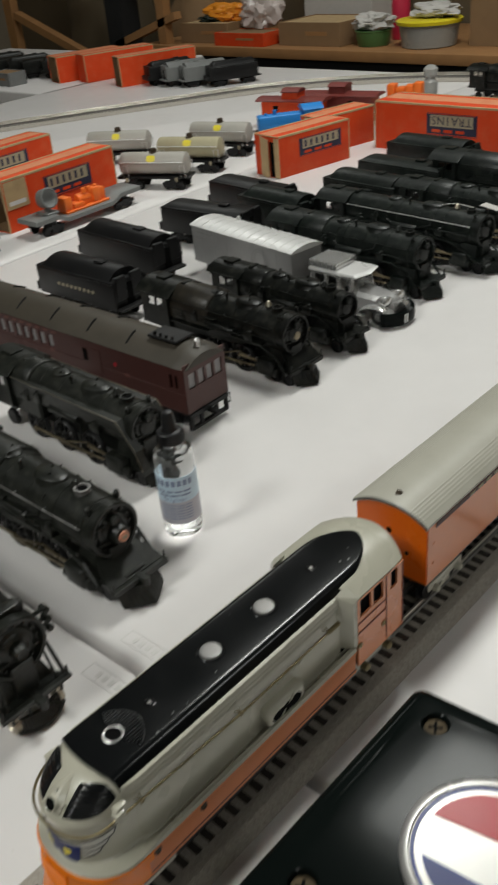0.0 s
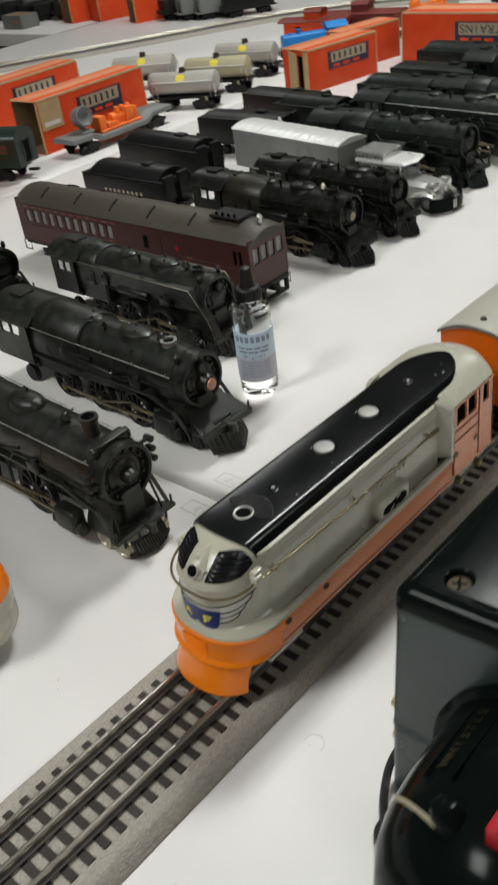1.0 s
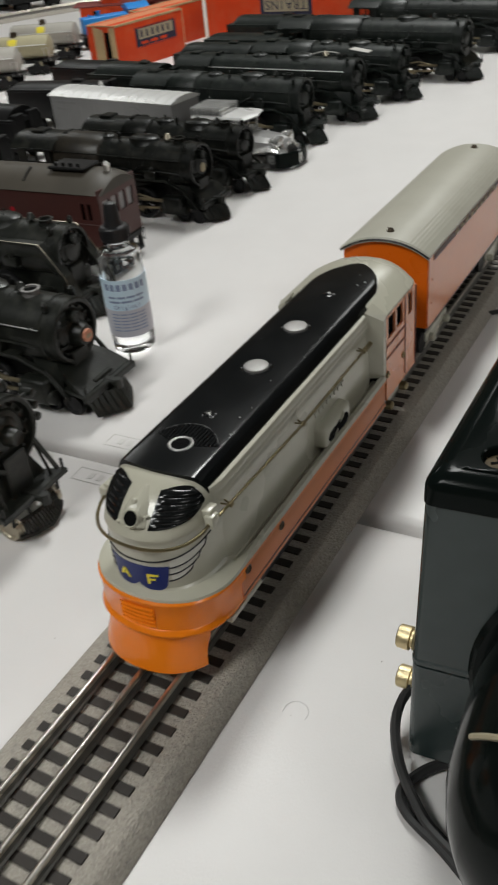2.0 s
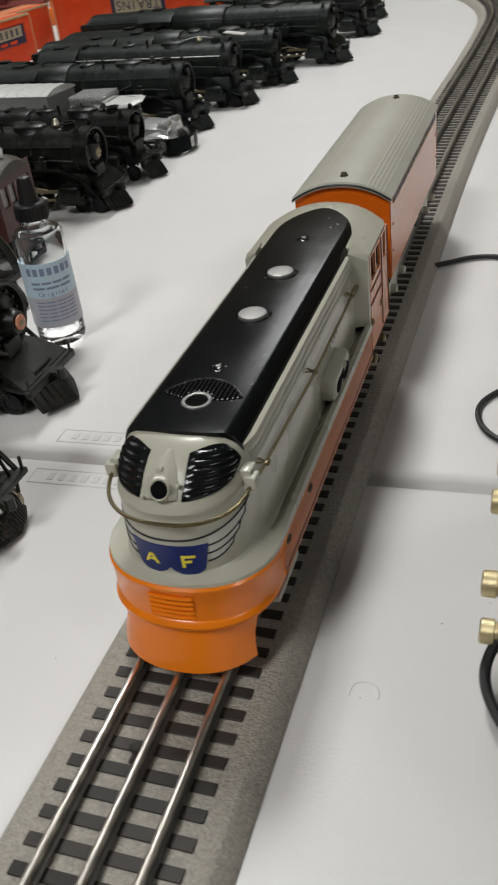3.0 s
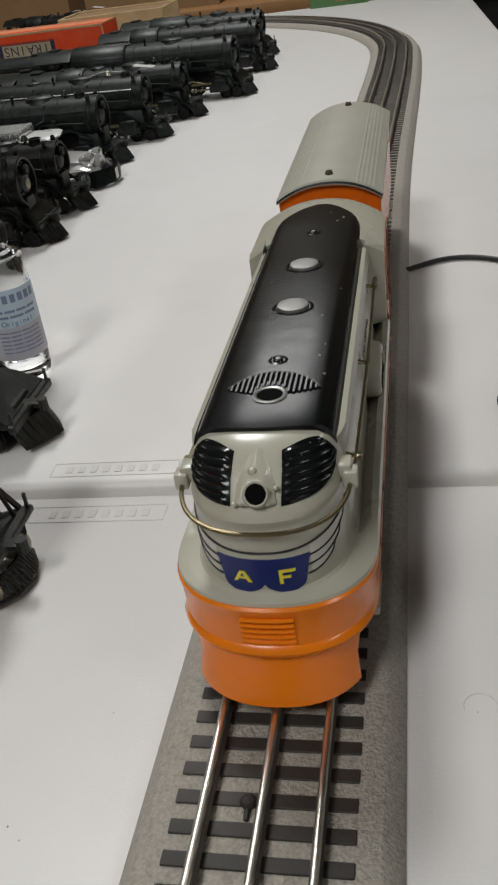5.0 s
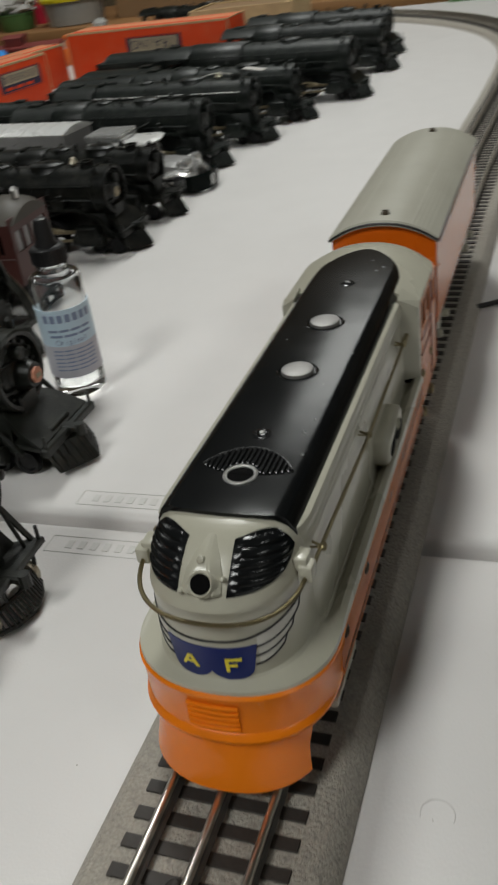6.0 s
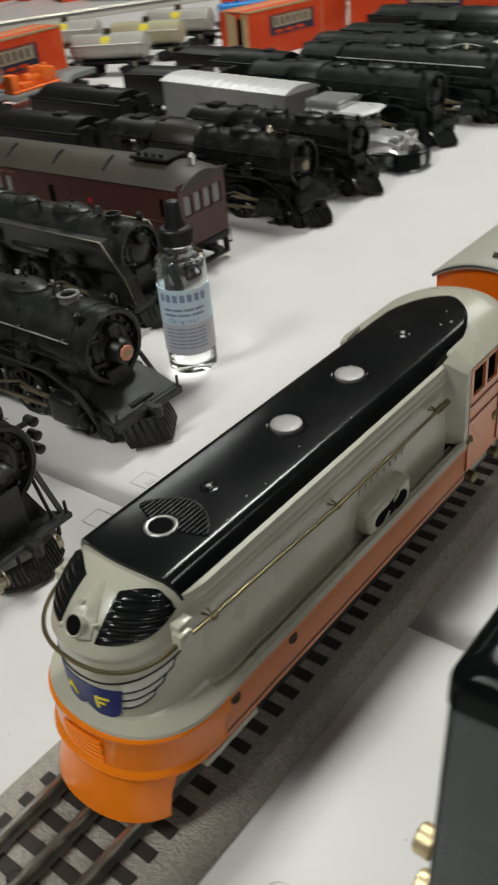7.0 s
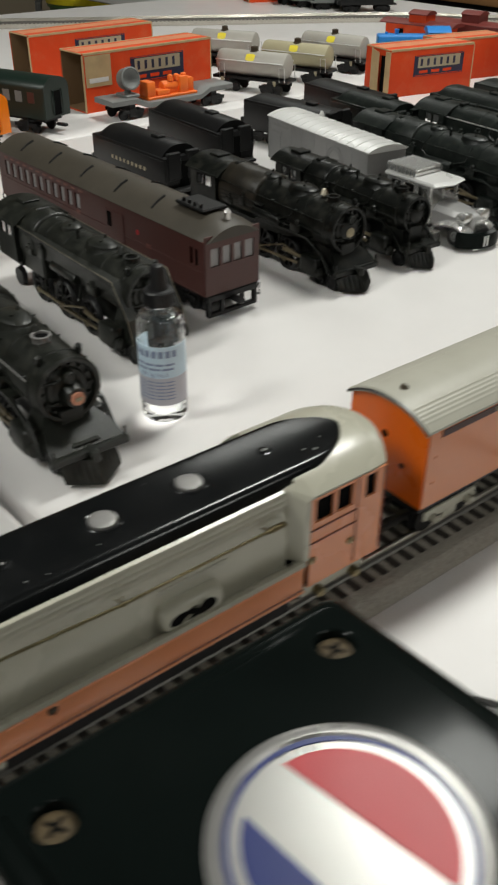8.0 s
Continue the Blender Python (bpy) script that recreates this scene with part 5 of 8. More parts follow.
    lathe(bm, (xs - span * 0.52, -R * 0.35, top - 0.003), "z", [(0, 0.0014), (0.0060, 0.0014), (0.0064, 0.0020), (0.0100, 0.0018), (0.0110, 0.0006)], 8)
    part("whistle", bm, body, t)
    # saddle under the smokebox and sloping front plate
    bm = bmesh.new()
    rings(bm, [[(x, y, z) for x, y in ((xs - 0.024, -w), (xs + f, -w), (xs + f, w), (xs - 0.024, w))] for z, w, f in ((0.0150, R * 0.95, 0.004), (0.0215, R * 0.92, 0.003), (zc - R * 0.75, R * 0.55, -0.001), (zc - R * 0.40, R * 0.70, -0.002))])
    part("saddle", bm, body, t)
    if style == "ribbed":
        bm = bmesh.new()
        rings(bm, [[(xs - 0.002, -R * 0.72, zc - R * 0.80), (xs - 0.002, R * 0.72, zc - R * 0.80), (xs + 0.010, R * 1.02, 0.0300), (-0.0165, R * 1.16, 0.0222), (-0.0165, -R * 1.16, 0.0222), (xs + 0.010, -R * 1.02, 0.0300)],
                   [(xs - 0.002, -R * 0.72, zc - R * 0.80 - 0.003), (xs - 0.002, R * 0.72, zc - R * 0.80 - 0.003), (xs + 0.008, R * 1.02, 0.0270), (-0.0165, R * 1.16, 0.0206), (-0.0165, -R * 1.16, 0.0206), (xs + 0.008, -R * 1.02, 0.0270)]])
        part("front_apron", bm, body, t)
        bm = bmesh.new()
        box(bm, -0.0215, -0.0180, -R * 0.42, R * 0.42, 0.0228, 0.0250, 0.0006)
        part("apron_step", bm, body, t)
    if style == "big":
        bm = bmesh.new()
        box(bm, xs - 0.0105, xs - 0.0020, -R * 0.62, R * 0.62, top - 0.0035, top + 0.0030, 0.0012, 2)
        for y in (-R * 0.62, R * 0.62):
            lathe(bm, (xs - 0.0062, y, top - 0.0010), "y", [(-0.002, 0.0036), (0.002, 0.0036)], 12)
        part("feedwater_heater", bm, body, t)
        for sgn in (-1, 1):
            for dz in (0.0, 0.0085, 0.0170):
                bm = bmesh.new()
                tube(bm, [(xs - 0.002, sgn * R * 0.80, zc + R * 0.45 - dz * 0.9), (xs - 0.001, sgn * (R * 1.06 + 0.003), zc + R * 0.47 - dz * 0.9)], 0.0014, 6)
                lathe(bm, (xs - 0.001, sgn * (R * 1.06 + 0.004), zc + R * 0.47 - dz * 0.9), "x", [(-0.003, 0.0024), (0.003, 0.0026), (0.0035, 0.0014)], 10)
                part("marker_bracket", bm, body, t)
    # deep valance below the running boards
    if style != "big":
        for sgn in (-1, 1):
            bm = bmesh.new()
            zt = zc - R * 0.62 + 0.0035
            if style == "stream":
                pr = [(xc + 0.002, zc + R * 0.55, 0.0400), (xs - span * 0.80, zc + R * 0.55, 0.0470), (xs - span * 0.30, zc + R * 0.55, 0.0520), (xs - 0.010, zc + R * 0.57, 0.0535), (xs + 0.012, 0.0395, 0.0330)]
            else:
                pr = [(xc + 0.002, zt, zt - 0.0125), (xs - span * 0.60, zt, zt - 0.0115), (xs - span * 0.34, zt, zt - 0.0080), (xs - span * 0.20, zt - 0.001, zt - 0.0030)]
            rings(bm, [[(x, sgn * R * 1.12, a), (x, sgn * R * 1.18, a), (x, sgn * R * 1.08, (a + b) / 2), (x, sgn * R * 1.13, b), (x, sgn * R * 1.07, b), (x, sgn * R * 1.02, (a + b) / 2)] for x, a, b in pr])
            part("valance", bm, body, t)
            if style == "ribbed":
                for dz, f0 in ((0.0045, 0.30), (0.0085, 0.42), (0.0125, 0.55)):
                    bm = bmesh.new()
                    xa, xb = xc + 0.004, xs - span * f0
                    rings(bm, [[(x, sgn * R * 0.9, zt + dz), (x, sgn * R * 1.20, zt + dz), (x, sgn * R * 1.20, zt + dz - 0.0013), (x, sgn * R * 0.9, zt + dz - 0.0013)] for x in (xa, xb)])
                    part("side_ledge", bm, body, t)
    # frame, firebox
    bm = bmesh.new()
    box(bm, -L + 0.012, xs + 0.006, -0.0085, 0.0085, 0.0150, zc - R * 0.55, 0.001)
    part("frame", bm, body, t)
    bm = bmesh.new()
    box(bm, xc - 0.002, xc + 0.040, -R * 1.05, R * 1.05, 0.024, zc, 0.002)
    part("firebox", bm, body, t)
    # cab with open windows
    hw = R * 1.30
    zr = zc + R * 0.62
    for sgn in (-1, 1):
        bm = bmesh.new()
        wl = cab_len * 0.62
        x0, x1 = -L + 0.010, xc
        mid = (x0 + x1) / 2 + 0.002
        plate_with_holes(bm, x0, x1, 0.030, zr, sgn * hw - 0.0008, sgn * hw + 0.0008, [(mid - wl * 0.36, mid - 0.0012, zr - 0.0135, zr - 0.0030), (mid + 0.0012, mid + wl * 0.36, zr - 0.0135, zr - 0.0030)])
        part("cab_side", bm, body, t)
    bm = bmesh.new()
    box(bm, xc - 0.0015, xc, -hw + 0.001, hw - 0.001, 0.030, zr)
    part("cab_front", bm, body, t)
    bm = bmesh.new()
    loops = []
    for x, k in ((-L, 1.0), (xc - 0.002, 1.0), (xc + 0.003, 0.96)):
        loops.append([(x, hw * 1.05 * k * (2 * i / 12 - 1), zr - 0.001 + (zc + R * 1.12 - zr + 0.001) * (1 - abs(2 * i / 12 - 1) ** 2.3) * k) for i in range(13)] + [(x, hw * 0.9, zr - 0.003), (x, -hw * 0.9, zr - 0.003)])
    rings(bm, loops)
    roof = part("cab_roof", bm, body, t)
    bm = bmesh.new()
    box(bm, -L + 0.016, -L + 0.032, -0.008, 0.008, zc + R * 1.06, zc + R * 1.06 + 0.0032, 0.0008)
    part("roof_hatch", bm, body, roof)
    bm = bmesh.new()
    box(bm, -L + 0.004, xc, -hw * 0.9, hw * 0.9, 0.0260, 0.0300)
    part("cab_floor", bm, body, t)
    # pilot deck and pilot
    bm = bmesh.new()
    dk = -0.004 if style == "big" else -0.012
    rings(bm, [[(x, y, z) for x, y in ((xs + 0.002, -R * 0.95), (dk - 0.004, -R * 1.15), (dk - 0.004, R * 1.15), (xs + 0.002, R * 0.95))] for z in (0.0188, 0.0215)])
    box(bm, dk - 0.0045, dk, -R * 1.22, R * 1.22, 0.0186 if style == "big" else 0.0170, 0.0222, 0.0008)
    deck = part("pilot_deck", bm, body, t)
    for sgn in (-1, 1):
        if style == "big":
            bm = bmesh.new()
            tube(bm, [(-0.010, sgn * R * 0.85, 0.0215), (xs + 0.001, sgn * R * 0.72, zc - R * 0.1)], 0.0010, 6)
            part("stay", bm, body, deck)
        bm = bmesh.new()
        tube(bm, [(dk - 0.002, sgn * R * 1.12, 0.0215), (dk - 0.002, sgn * R * 1.12, 0.0290)], 0.0009, 6)
        part("flag_post", bm, body, deck)
    bm = bmesh.new()
    box(bm, -0.020, dk + 0.005, -0.003, 0.003, 0.0185, 0.0228, 0.001)
    lathe(bm, (dk + 0.005, 0, 0.0170), "z", [(0, 0.0030), (0.0065, 0.0028)], 10)
    part("coupler", bm, body, deck)
    if style == "big":
        # open slatted pilot
        bm = bmesh.new()
        tube(bm, [(-0.006, -R * 0.80, 0.0035), (-0.001, -R * 0.45, 0.0030), (0.002, 0, 0.0028), (-0.001, R * 0.45, 0.0030), (-0.006, R * 0.80, 0.0035)], 0.0011, 6)
        tube(bm, [(-0.008, -R * 0.78, 0.0118), (-0.004, 0, 0.0118), (-0.008, R * 0.78, 0.0118)], 0.0011, 6)
        pil = part("pilot_frame", bm, body, t)
        for k in range(-8, 9):
            f = k / 8
            bm = bmesh.new()
            tube(bm, [(-0.004 - 0.004 * f * f, f * R * 0.77, 0.0118), (0.002 - 0.008 * f * f, f * R * 0.79, 0.0030)], 0.0007, 5)
            part("pilot_slat", bm, body, pil)
        for y in (-0.019, -0.007, 0.007, 0.019):
            bm = bmesh.new()
            tube(bm, [(-0.007, y, 0.0190), (-0.0055 - 6.0 * y * y, y, 0.0115)], 0.0011, 5)
            part("pilot_hanger", bm, body, pil)
    else:
        # solid cast pilot with ribs
        bm = bmesh.new()
        loops = []
        for z, xf, w in ((0.0030, 0.001, R * 0.90), (0.0070, -0.001, R * 0.92), (0.0120, -0.004, R * 0.90), (0.0170, -0.007, R * 0.84)):
            loops.append([(xf - 0.014 * abs(2 * i / 14 - 1) ** 1.15, w * (2 * i / 14 - 1), z) for i in range(15)] + [(xf - 0.016, w * 0.8, z), (xf - 0.016, -w * 0.8, z)])
        rings(bm, loops)
        pil = part("pilot", bm, body, t)
        for k in range(-5, 6):
            f = k / 5.5
            bm = bmesh.new()
            q = 0.014 * abs(f) ** 1.15
            tube(bm, [(-0.0068 - q, f * R * 0.83, 0.0165), (-0.0037 - q, f * R * 0.90, 0.0115), (0.0004 - q, f * R * 0.91, 0.0040)], 0.0008, 5)
            part("pilot_rib", bm, body, pil)
    if tag:
        bm = bmesh.new()
        box(bm, -0.052, -0.026, 0.004, 0.018, top + 0.0020, top + 0.0027, m=Matrix.Rotation(radians(8), 4, "Y"))
        tube(bm, smooth_path([(-0.05, 0.012, top + 0.001), (-0.075, 0.004, top + 0.006), (-0.095, 0.0, top + 0.003)], 4), 0.0006, 5)
        part("price_tag", bm, M_WHITECLOTH, t, "white paper tag on a string")
    return t


def tender(label, m, L=0.15, body=None, hump=True, lettered=False):
    """A tender; forward is local +x, the origin lies under its middle."""
    body = body or M_BLACKPLASTIC
    t = thing("tender", label, "model tender", m, "black model tenders")
    W, h = 0.0265, 0.064
    bm = bmesh.new()
    box(bm, -L / 2, L / 2 - 0.004, -W, W, 0.0170, h - 0.008, 0.0015, 2)
    part("tank_body", bm, body, t)
    bm = bmesh.new()
    x0, x1 = (-L / 2 + 0.012, L / 2 - 0.012) if hump else (-L / 2 + 0.004, L / 2 - 0.004)
    loops = []
    for x, k in ((x0, 0.55), (x0 + 0.004, 0.9), (x0 + 0.010, 1.0), (x1 - 0.003, 1.0), (x1, 0.94)):
        loops.append([(x, W * 0.96 * (2 * i / 12 - 1), h - 0.009 + (0.013 if hump else 0.006) * k * (1 - abs(2 * i / 12 - 1) ** 2.6)) for i in range(13)] + [(x, W * 0.9, h - 0.012), (x, -W * 0.9, h - 0.012)])
    rings(bm, loops)
    part("tank_top", bm, body, t)
    bm = bmesh.new()
    for k in (-1, 1):
        box(bm, L / 2 - 0.0085, L / 2 - 0.0025, k * W * 0.5 - 0.009, k * W * 0.5 + 0.009, 0.030, h - 0.003, 0.001)
    part("front_locker", bm, body, t)
    bm = bmesh.new()
    box(bm, L / 2 - 0.006, L / 2 + 0.006, -W * 0.92, W * 0.92, 0.0175, 0.0215, 0.001)
    part("front_step", bm, body, t)
    bm = bmesh.new()
    box(bm, L * 0.12, L * 0.22, -0.006, 0.006, h + (0.0035 if hump else -0.003), h + (0.0065 if hump else 0.0005), 0.001)
    part("filler_hatch", bm, body, t)
    for sgn in (-1, 1):
        bm = bmesh.new()
        tube(bm, [(-L / 2 + 0.003, sgn * (W + 0.0002), h - 0.011), (L / 2 - 0.006, sgn * (W + 0.0002), h - 0.011)], 0.0006, 5)
        part("side_bead", bm, body, t)
        bm = bmesh.new()
        tube(bm, [(L / 2 - 0.004, sgn * W * 0.94, 0.026), (L / 2 - 0.001, sgn * W * 0.94, 0.040), (L / 2 - 0.004, sgn * W * 0.94, h - 0.010)], 0.0007, 5)
        part("grab_rail", bm, body, t)
        if lettered:
            for i in range(9):
                x = -0.034 + i * 0.0085
                bm = bmesh.new()
                box(bm, x - 0.0020, x + 0.0020, sgn * (W + 0.0002), sgn * (W + 0.0005), 0.0350, 0.0392)
                part("print_bar", bm, M_CREAMPRINT, t, "worn cream printed mark")
    bm = bmesh.new()
    box(bm, -L / 2 - 0.009, -L / 2 + 0.002, -W * 0.92, W * 0.92, 0.0180, 0.0300, 0.001)
    part("rear_deck", bm, body, t)
    # black plate between the lockers paints the shade of the front recess
    bm = bmesh.new()
    box(bm, L / 2 - 0.0068, L / 2 - 0.0030, -0.0060, 0.0060, 0.0220, h - 0.014)
    part("front_recess_shade", bm, M_DARKHOLE, t)
    for xc in (-L * 0.30, L * 0.30):
        for sgn in (-1, 1):
            bm = bmesh.new()
            box(bm, xc - 0.019, xc + 0.019, sgn * 0.0225 - 0.0012, sgn * 0.0225 + 0.0012, 0.0085, 0.0145, 0.001)
            box(bm, xc - 0.006, xc + 0.006, sgn * 0.0225 - 0.0016, sgn * 0.0225 + 0.0016, 0.0040, 0.0165, 0.001)
            truck = part("truck_side", bm, M_BLACKPLASTIC, t)
            for dx in (-0.0125, 0.0125):
                bm = bmesh.new()
                lathe(bm, (xc + dx, sgn * 0.0150, 0.0078), "y", [(0, 0.0086), (sgn * 0.0012, 0.0086), (sgn * 0.0014, 0.0078), (sgn * 0.0045, 0.0075), (sgn * 0.0045, 0.003)], 14)
                part("wheel", bm, M_BLACKPLASTIC, truck)
    return t


def bogie(parent, xc, body=None, w=0.0235):
    """A four-wheel truck under a car along x."""
    for sgn in (-1, 1):
        bm = bmesh.new()
        box(bm, xc - 0.021, xc + 0.021, sgn * w - 0.0012, sgn * w + 0.0012, 0.0090, 0.0150, 0.001)
        box(bm, xc - 0.007, xc + 0.007, sgn * w - 0.0016, sgn * w + 0.0016, 0.0040, 0.0180, 0.001)
        truck = part("truck_side", bm, body or M_BLACKPLASTIC, parent)
        for dx in (-0.0135, 0.0135):
            bm = bmesh.new()
            lathe(bm, (xc + dx, sgn * 0.0150, 0.0078), "y", [(0, 0.0086), (sgn * 0.0012, 0.0086), (sgn * 0.0014, 0.0078), (sgn * 0.0045, 0.0075), (sgn * 0.0045, 0.003)], 14)
            part("wheel", bm, body or M_BLACKPLASTIC, truck)
    bm = bmesh.new()
    box(bm, xc - 0.005, xc + 0.005, -w, w, 0.0120, 0.0230)
    part("bolster", bm, body or M_BLACKPLASTIC, parent)


def motor_coach(m):
    """The maroon motor coach; the origin lies under its front end, forward is +x."""
    t = thing("motor_coach", "dull maroon model motor coach with olive-grey arched roof", "model train car", m)
    L, W, z0, z1 = 0.368, 0.0290, 0.0240, 0.0720
    wins = [(-L + 0.016 + k * 0.0146, -L + 0.016 + k * 0.0146 + 0.0088, 0.0490, 0.0640) for k in range(11)]
    for sgn in (-1, 1):
        bm = bmesh.new()
        plate_with_holes(bm, -L, 0, z0, z1, sgn * W - 0.0008, sgn * W + 0.0008, wins + [(-0.0195, -0.0155, 0.0490, 0.0640), (-0.0125, -0.0085, 0.0490, 0.0640)])
        side = part("side_wall", bm, M_MAROON, t)
        for a, b, c, d in wins:
            bm = bmesh.new()
            box(bm, a - 0.0005, b + 0.0005, sgn * (W - 0.0012) - 0.0003, sgn * (W - 0.0012) + 0.0003, c - 0.0005, d + 0.0005)
            part("window_pane", bm, M_WINDOW, side)
        for k in range(12):
            bm = bmesh.new()
            x = -L + 0.016 + k * 0.0140
            box(bm, x, x + 0.0075, sgn * (W + 0.0008), sgn * (W + 0.0011), 0.0670, 0.0688)
            part("lettering_bar", bm, M_FADEDRED, side)
        bm = bmesh.new()
        box(bm, -0.150, -0.120, sgn * (W + 0.0008), sgn * (W + 0.0016), 0.0270, 0.0640, 0.0005)
        part("baggage_door", bm, M_MAROON, side)
        # small black plate paints the shade of a recess in the door
        bm = bmesh.new()
        box(bm, -0.147, -0.140, sgn * (W + 0.0014), sgn * (W + 0.0019), 0.0480, 0.0620)
        part("door_recess_shade", bm, M_DARKHOLE, side)
        bm = bmesh.new()
        lathe(bm, (-0.098, sgn * (W + 0.0006), 0.0540), "y", [(0, 0.0026), (sgn * 0.0006, 0.0024)], 10)
        part("red_disc", bm, M_RED, side, "small faded red disc")
        for x in (-0.205, -0.085):
            bm = bmesh.new()
            box(bm, x, x + 0.007, sgn * (W + 0.0008), sgn * (W + 0.0011), 0.0440, 0.0475)
            part("number_bar", bm, M_FADEDRED, side)
        bm = bmesh.new()
        tube(bm, [(-L, sgn * (W + 0.0008), 0.0455), (0, sgn * (W + 0.0008), 0.0455)], 0.0006, 5)
        tube(bm, [(-L, sgn * (W + 0.0008), 0.0250), (0, sgn * (W + 0.0008), 0.0250)], 0.0006, 5)
        part("belt_rail", bm, M_MAROON, side)
    # front end with windows
    for x, holes in ((0.0, [(-0.0235, -0.0135, 0.0490, 0.0650), (-0.0105, -0.0015, 0.0490, 0.0650), (0.0015, 0.0105, 0.0490, 0.0650), (0.0135, 0.0235, 0.0490, 0.0650)]), (-L, [(-0.006, 0.006, 0.0490, 0.0650)])):
        bm = bmesh.new()
        plate_with_holes(bm, -W, W, z0, z1 + 0.004, x - 0.0008, x + 0.0008, holes)
        bmesh.ops.transform(bm, matrix=Matrix(((0, 1, 0, 0), (1, 0, 0, 0), (0, 0, 1, 0), (0, 0, 0, 1))), verts=bm.verts)
        endw = part("end_wall", bm, M_MAROON, t)
        for a, b, c, d in holes:
            bm = bmesh.new()
            xx = x - (0.0014 if x == 0 else -0.0014)
            box(bm, xx - 0.0003, xx + 0.0003, a - 0.0005, b + 0.0005, c - 0.0005, d + 0.0005)
            part("window_pane", bm, M_WINDOW, endw)
    bm = bmesh.new()
    loops = []
    n = 18
    for x, k, dz in ((-L - 0.004, 0.80, -0.004), (-L - 0.001, 0.95, -0.001), (-L + 0.006, 1.0, 0), (-0.014, 1.0, 0), (-0.004, 0.97, -0.001), (0.0025, 0.86, -0.004)):
        loops.append([(x, (W + 0.0022) * k * (2 * i / n - 1), z1 + 0.0004 + dz * 0.4 + (0.0135 + dz) * (1 - abs(2 * i / n - 1) ** 2.0)) for i in range(n + 1)] + [(x, W * 0.95 * k, z1 - 0.001), (x, -W * 0.95 * k, z1 - 0.001)])
    rings(bm, loops)
    roof = part("roof", bm, M_DKROOF, t, "dusty olive-grey arched roof")
    for k in range(10):
        bm = bmesh.new()
        x = -L + 0.042 + (k // 2) * 0.060 + (0.018 if k % 2 else 0.0)
        pts = [(x + 0.004 * abs(s), (W + 0.001) * s, z1 + 0.0012 + 0.0137 * (1 - abs(s) ** 2.0)) for s in ((0.25, 0.5, 0.72) if k % 2 else (-0.78, -0.5, -0.25))]
        tube(bm, pts, 0.0011, 6)
        part("roof_vent", bm, M_BLACKPLASTIC, roof)
    bm = bmesh.new()
    box(bm, -0.062, -0.022, -0.013, 0.013, z1 + 0.0145, z1 + 0.0175, 0.001)
    for k in range(4):
        lathe(bm, (-0.054 + k * 0.008, -0.009, z1 + 0.0170), "z", [(0, 0.0016), (0.0035, 0.0016), (0.0040, 0.0008)], 8)
        tube(bm, [(-0.060 + k * 0.011, 0.012, z1 + 0.0165), (-0.060 + k * 0.011, 0.019, z1 + 0.0110)], 0.0014, 6)
    part("radiator", bm, M_BLACKPLASTIC, roof, "dark rooftop radiator with pipes")
    bm = bmesh.new()
    lathe(bm, (-0.006, 0.0, z1 + 0.0110), "z", [(0, 0.0028), (0.006, 0.0030), (0.0075, 0.0034), (0.0100, 0.0012)], 10)
    part("horn", bm, M_STEEL, roof, "silver horn")
    bm = bmesh.new()
    box(bm, -L + 0.002, -0.002, -W + 0.001, W - 0.001, z0 - 0.004, z0 + 0.001)
    box(bm, -0.235, -0.135, -0.018, 0.018, 0.0100, 0.0205, 0.002)
    part("floor_pan", bm, M_BLACKPLASTIC, t)
    # solid black box fills the body: painted shade behind the windows
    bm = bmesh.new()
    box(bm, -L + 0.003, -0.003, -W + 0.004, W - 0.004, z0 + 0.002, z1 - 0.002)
    part("inner_shade_box", bm, M_DARKHOLE, t)
    bogie(t, -0.045)
    bogie(t, -L + 0.045)
    for sgn in (-1, 1):
        for x in (-0.004, -L + 0.004):
            bm = bmesh.new()
            tube(bm, [(x - 0.006, sgn * W, 0.0230), (x - 0.006, sgn * W, 0.0120), (x + 0.006, sgn * W, 0.0120), (x + 0.006, sgn * W, 0.0230)], 0.0008, 5)
            part("step", bm, M_BLACKPLASTIC, t)
    bm = bmesh.new()
    box(bm, -0.004, 0.0140, -0.0035, 0.0035, 0.0150, 0.0190, 0.001)
    part("coupler", bm, M_BLACKPLASTIC, t)
    # end beam with hangers and steps under the front wall
    bm = bmesh.new()
    box(bm, -0.0050, 0.0020, -W + 0.001, W - 0.001, 0.0180, 0.0238, 0.0008)
    for y in (-0.0255, -0.0110, 0.0110, 0.0255):
        box(bm, -0.0030, 0.0012, y - 0.0018, y + 0.0018, 0.0050, 0.0185, 0.0004)
    box(bm, -0.0030, 0.0016, -0.0270, 0.0270, 0.0040, 0.0075, 0.0006)
    part("end_beam", bm, M_BLACKPLASTIC, t)
    return t


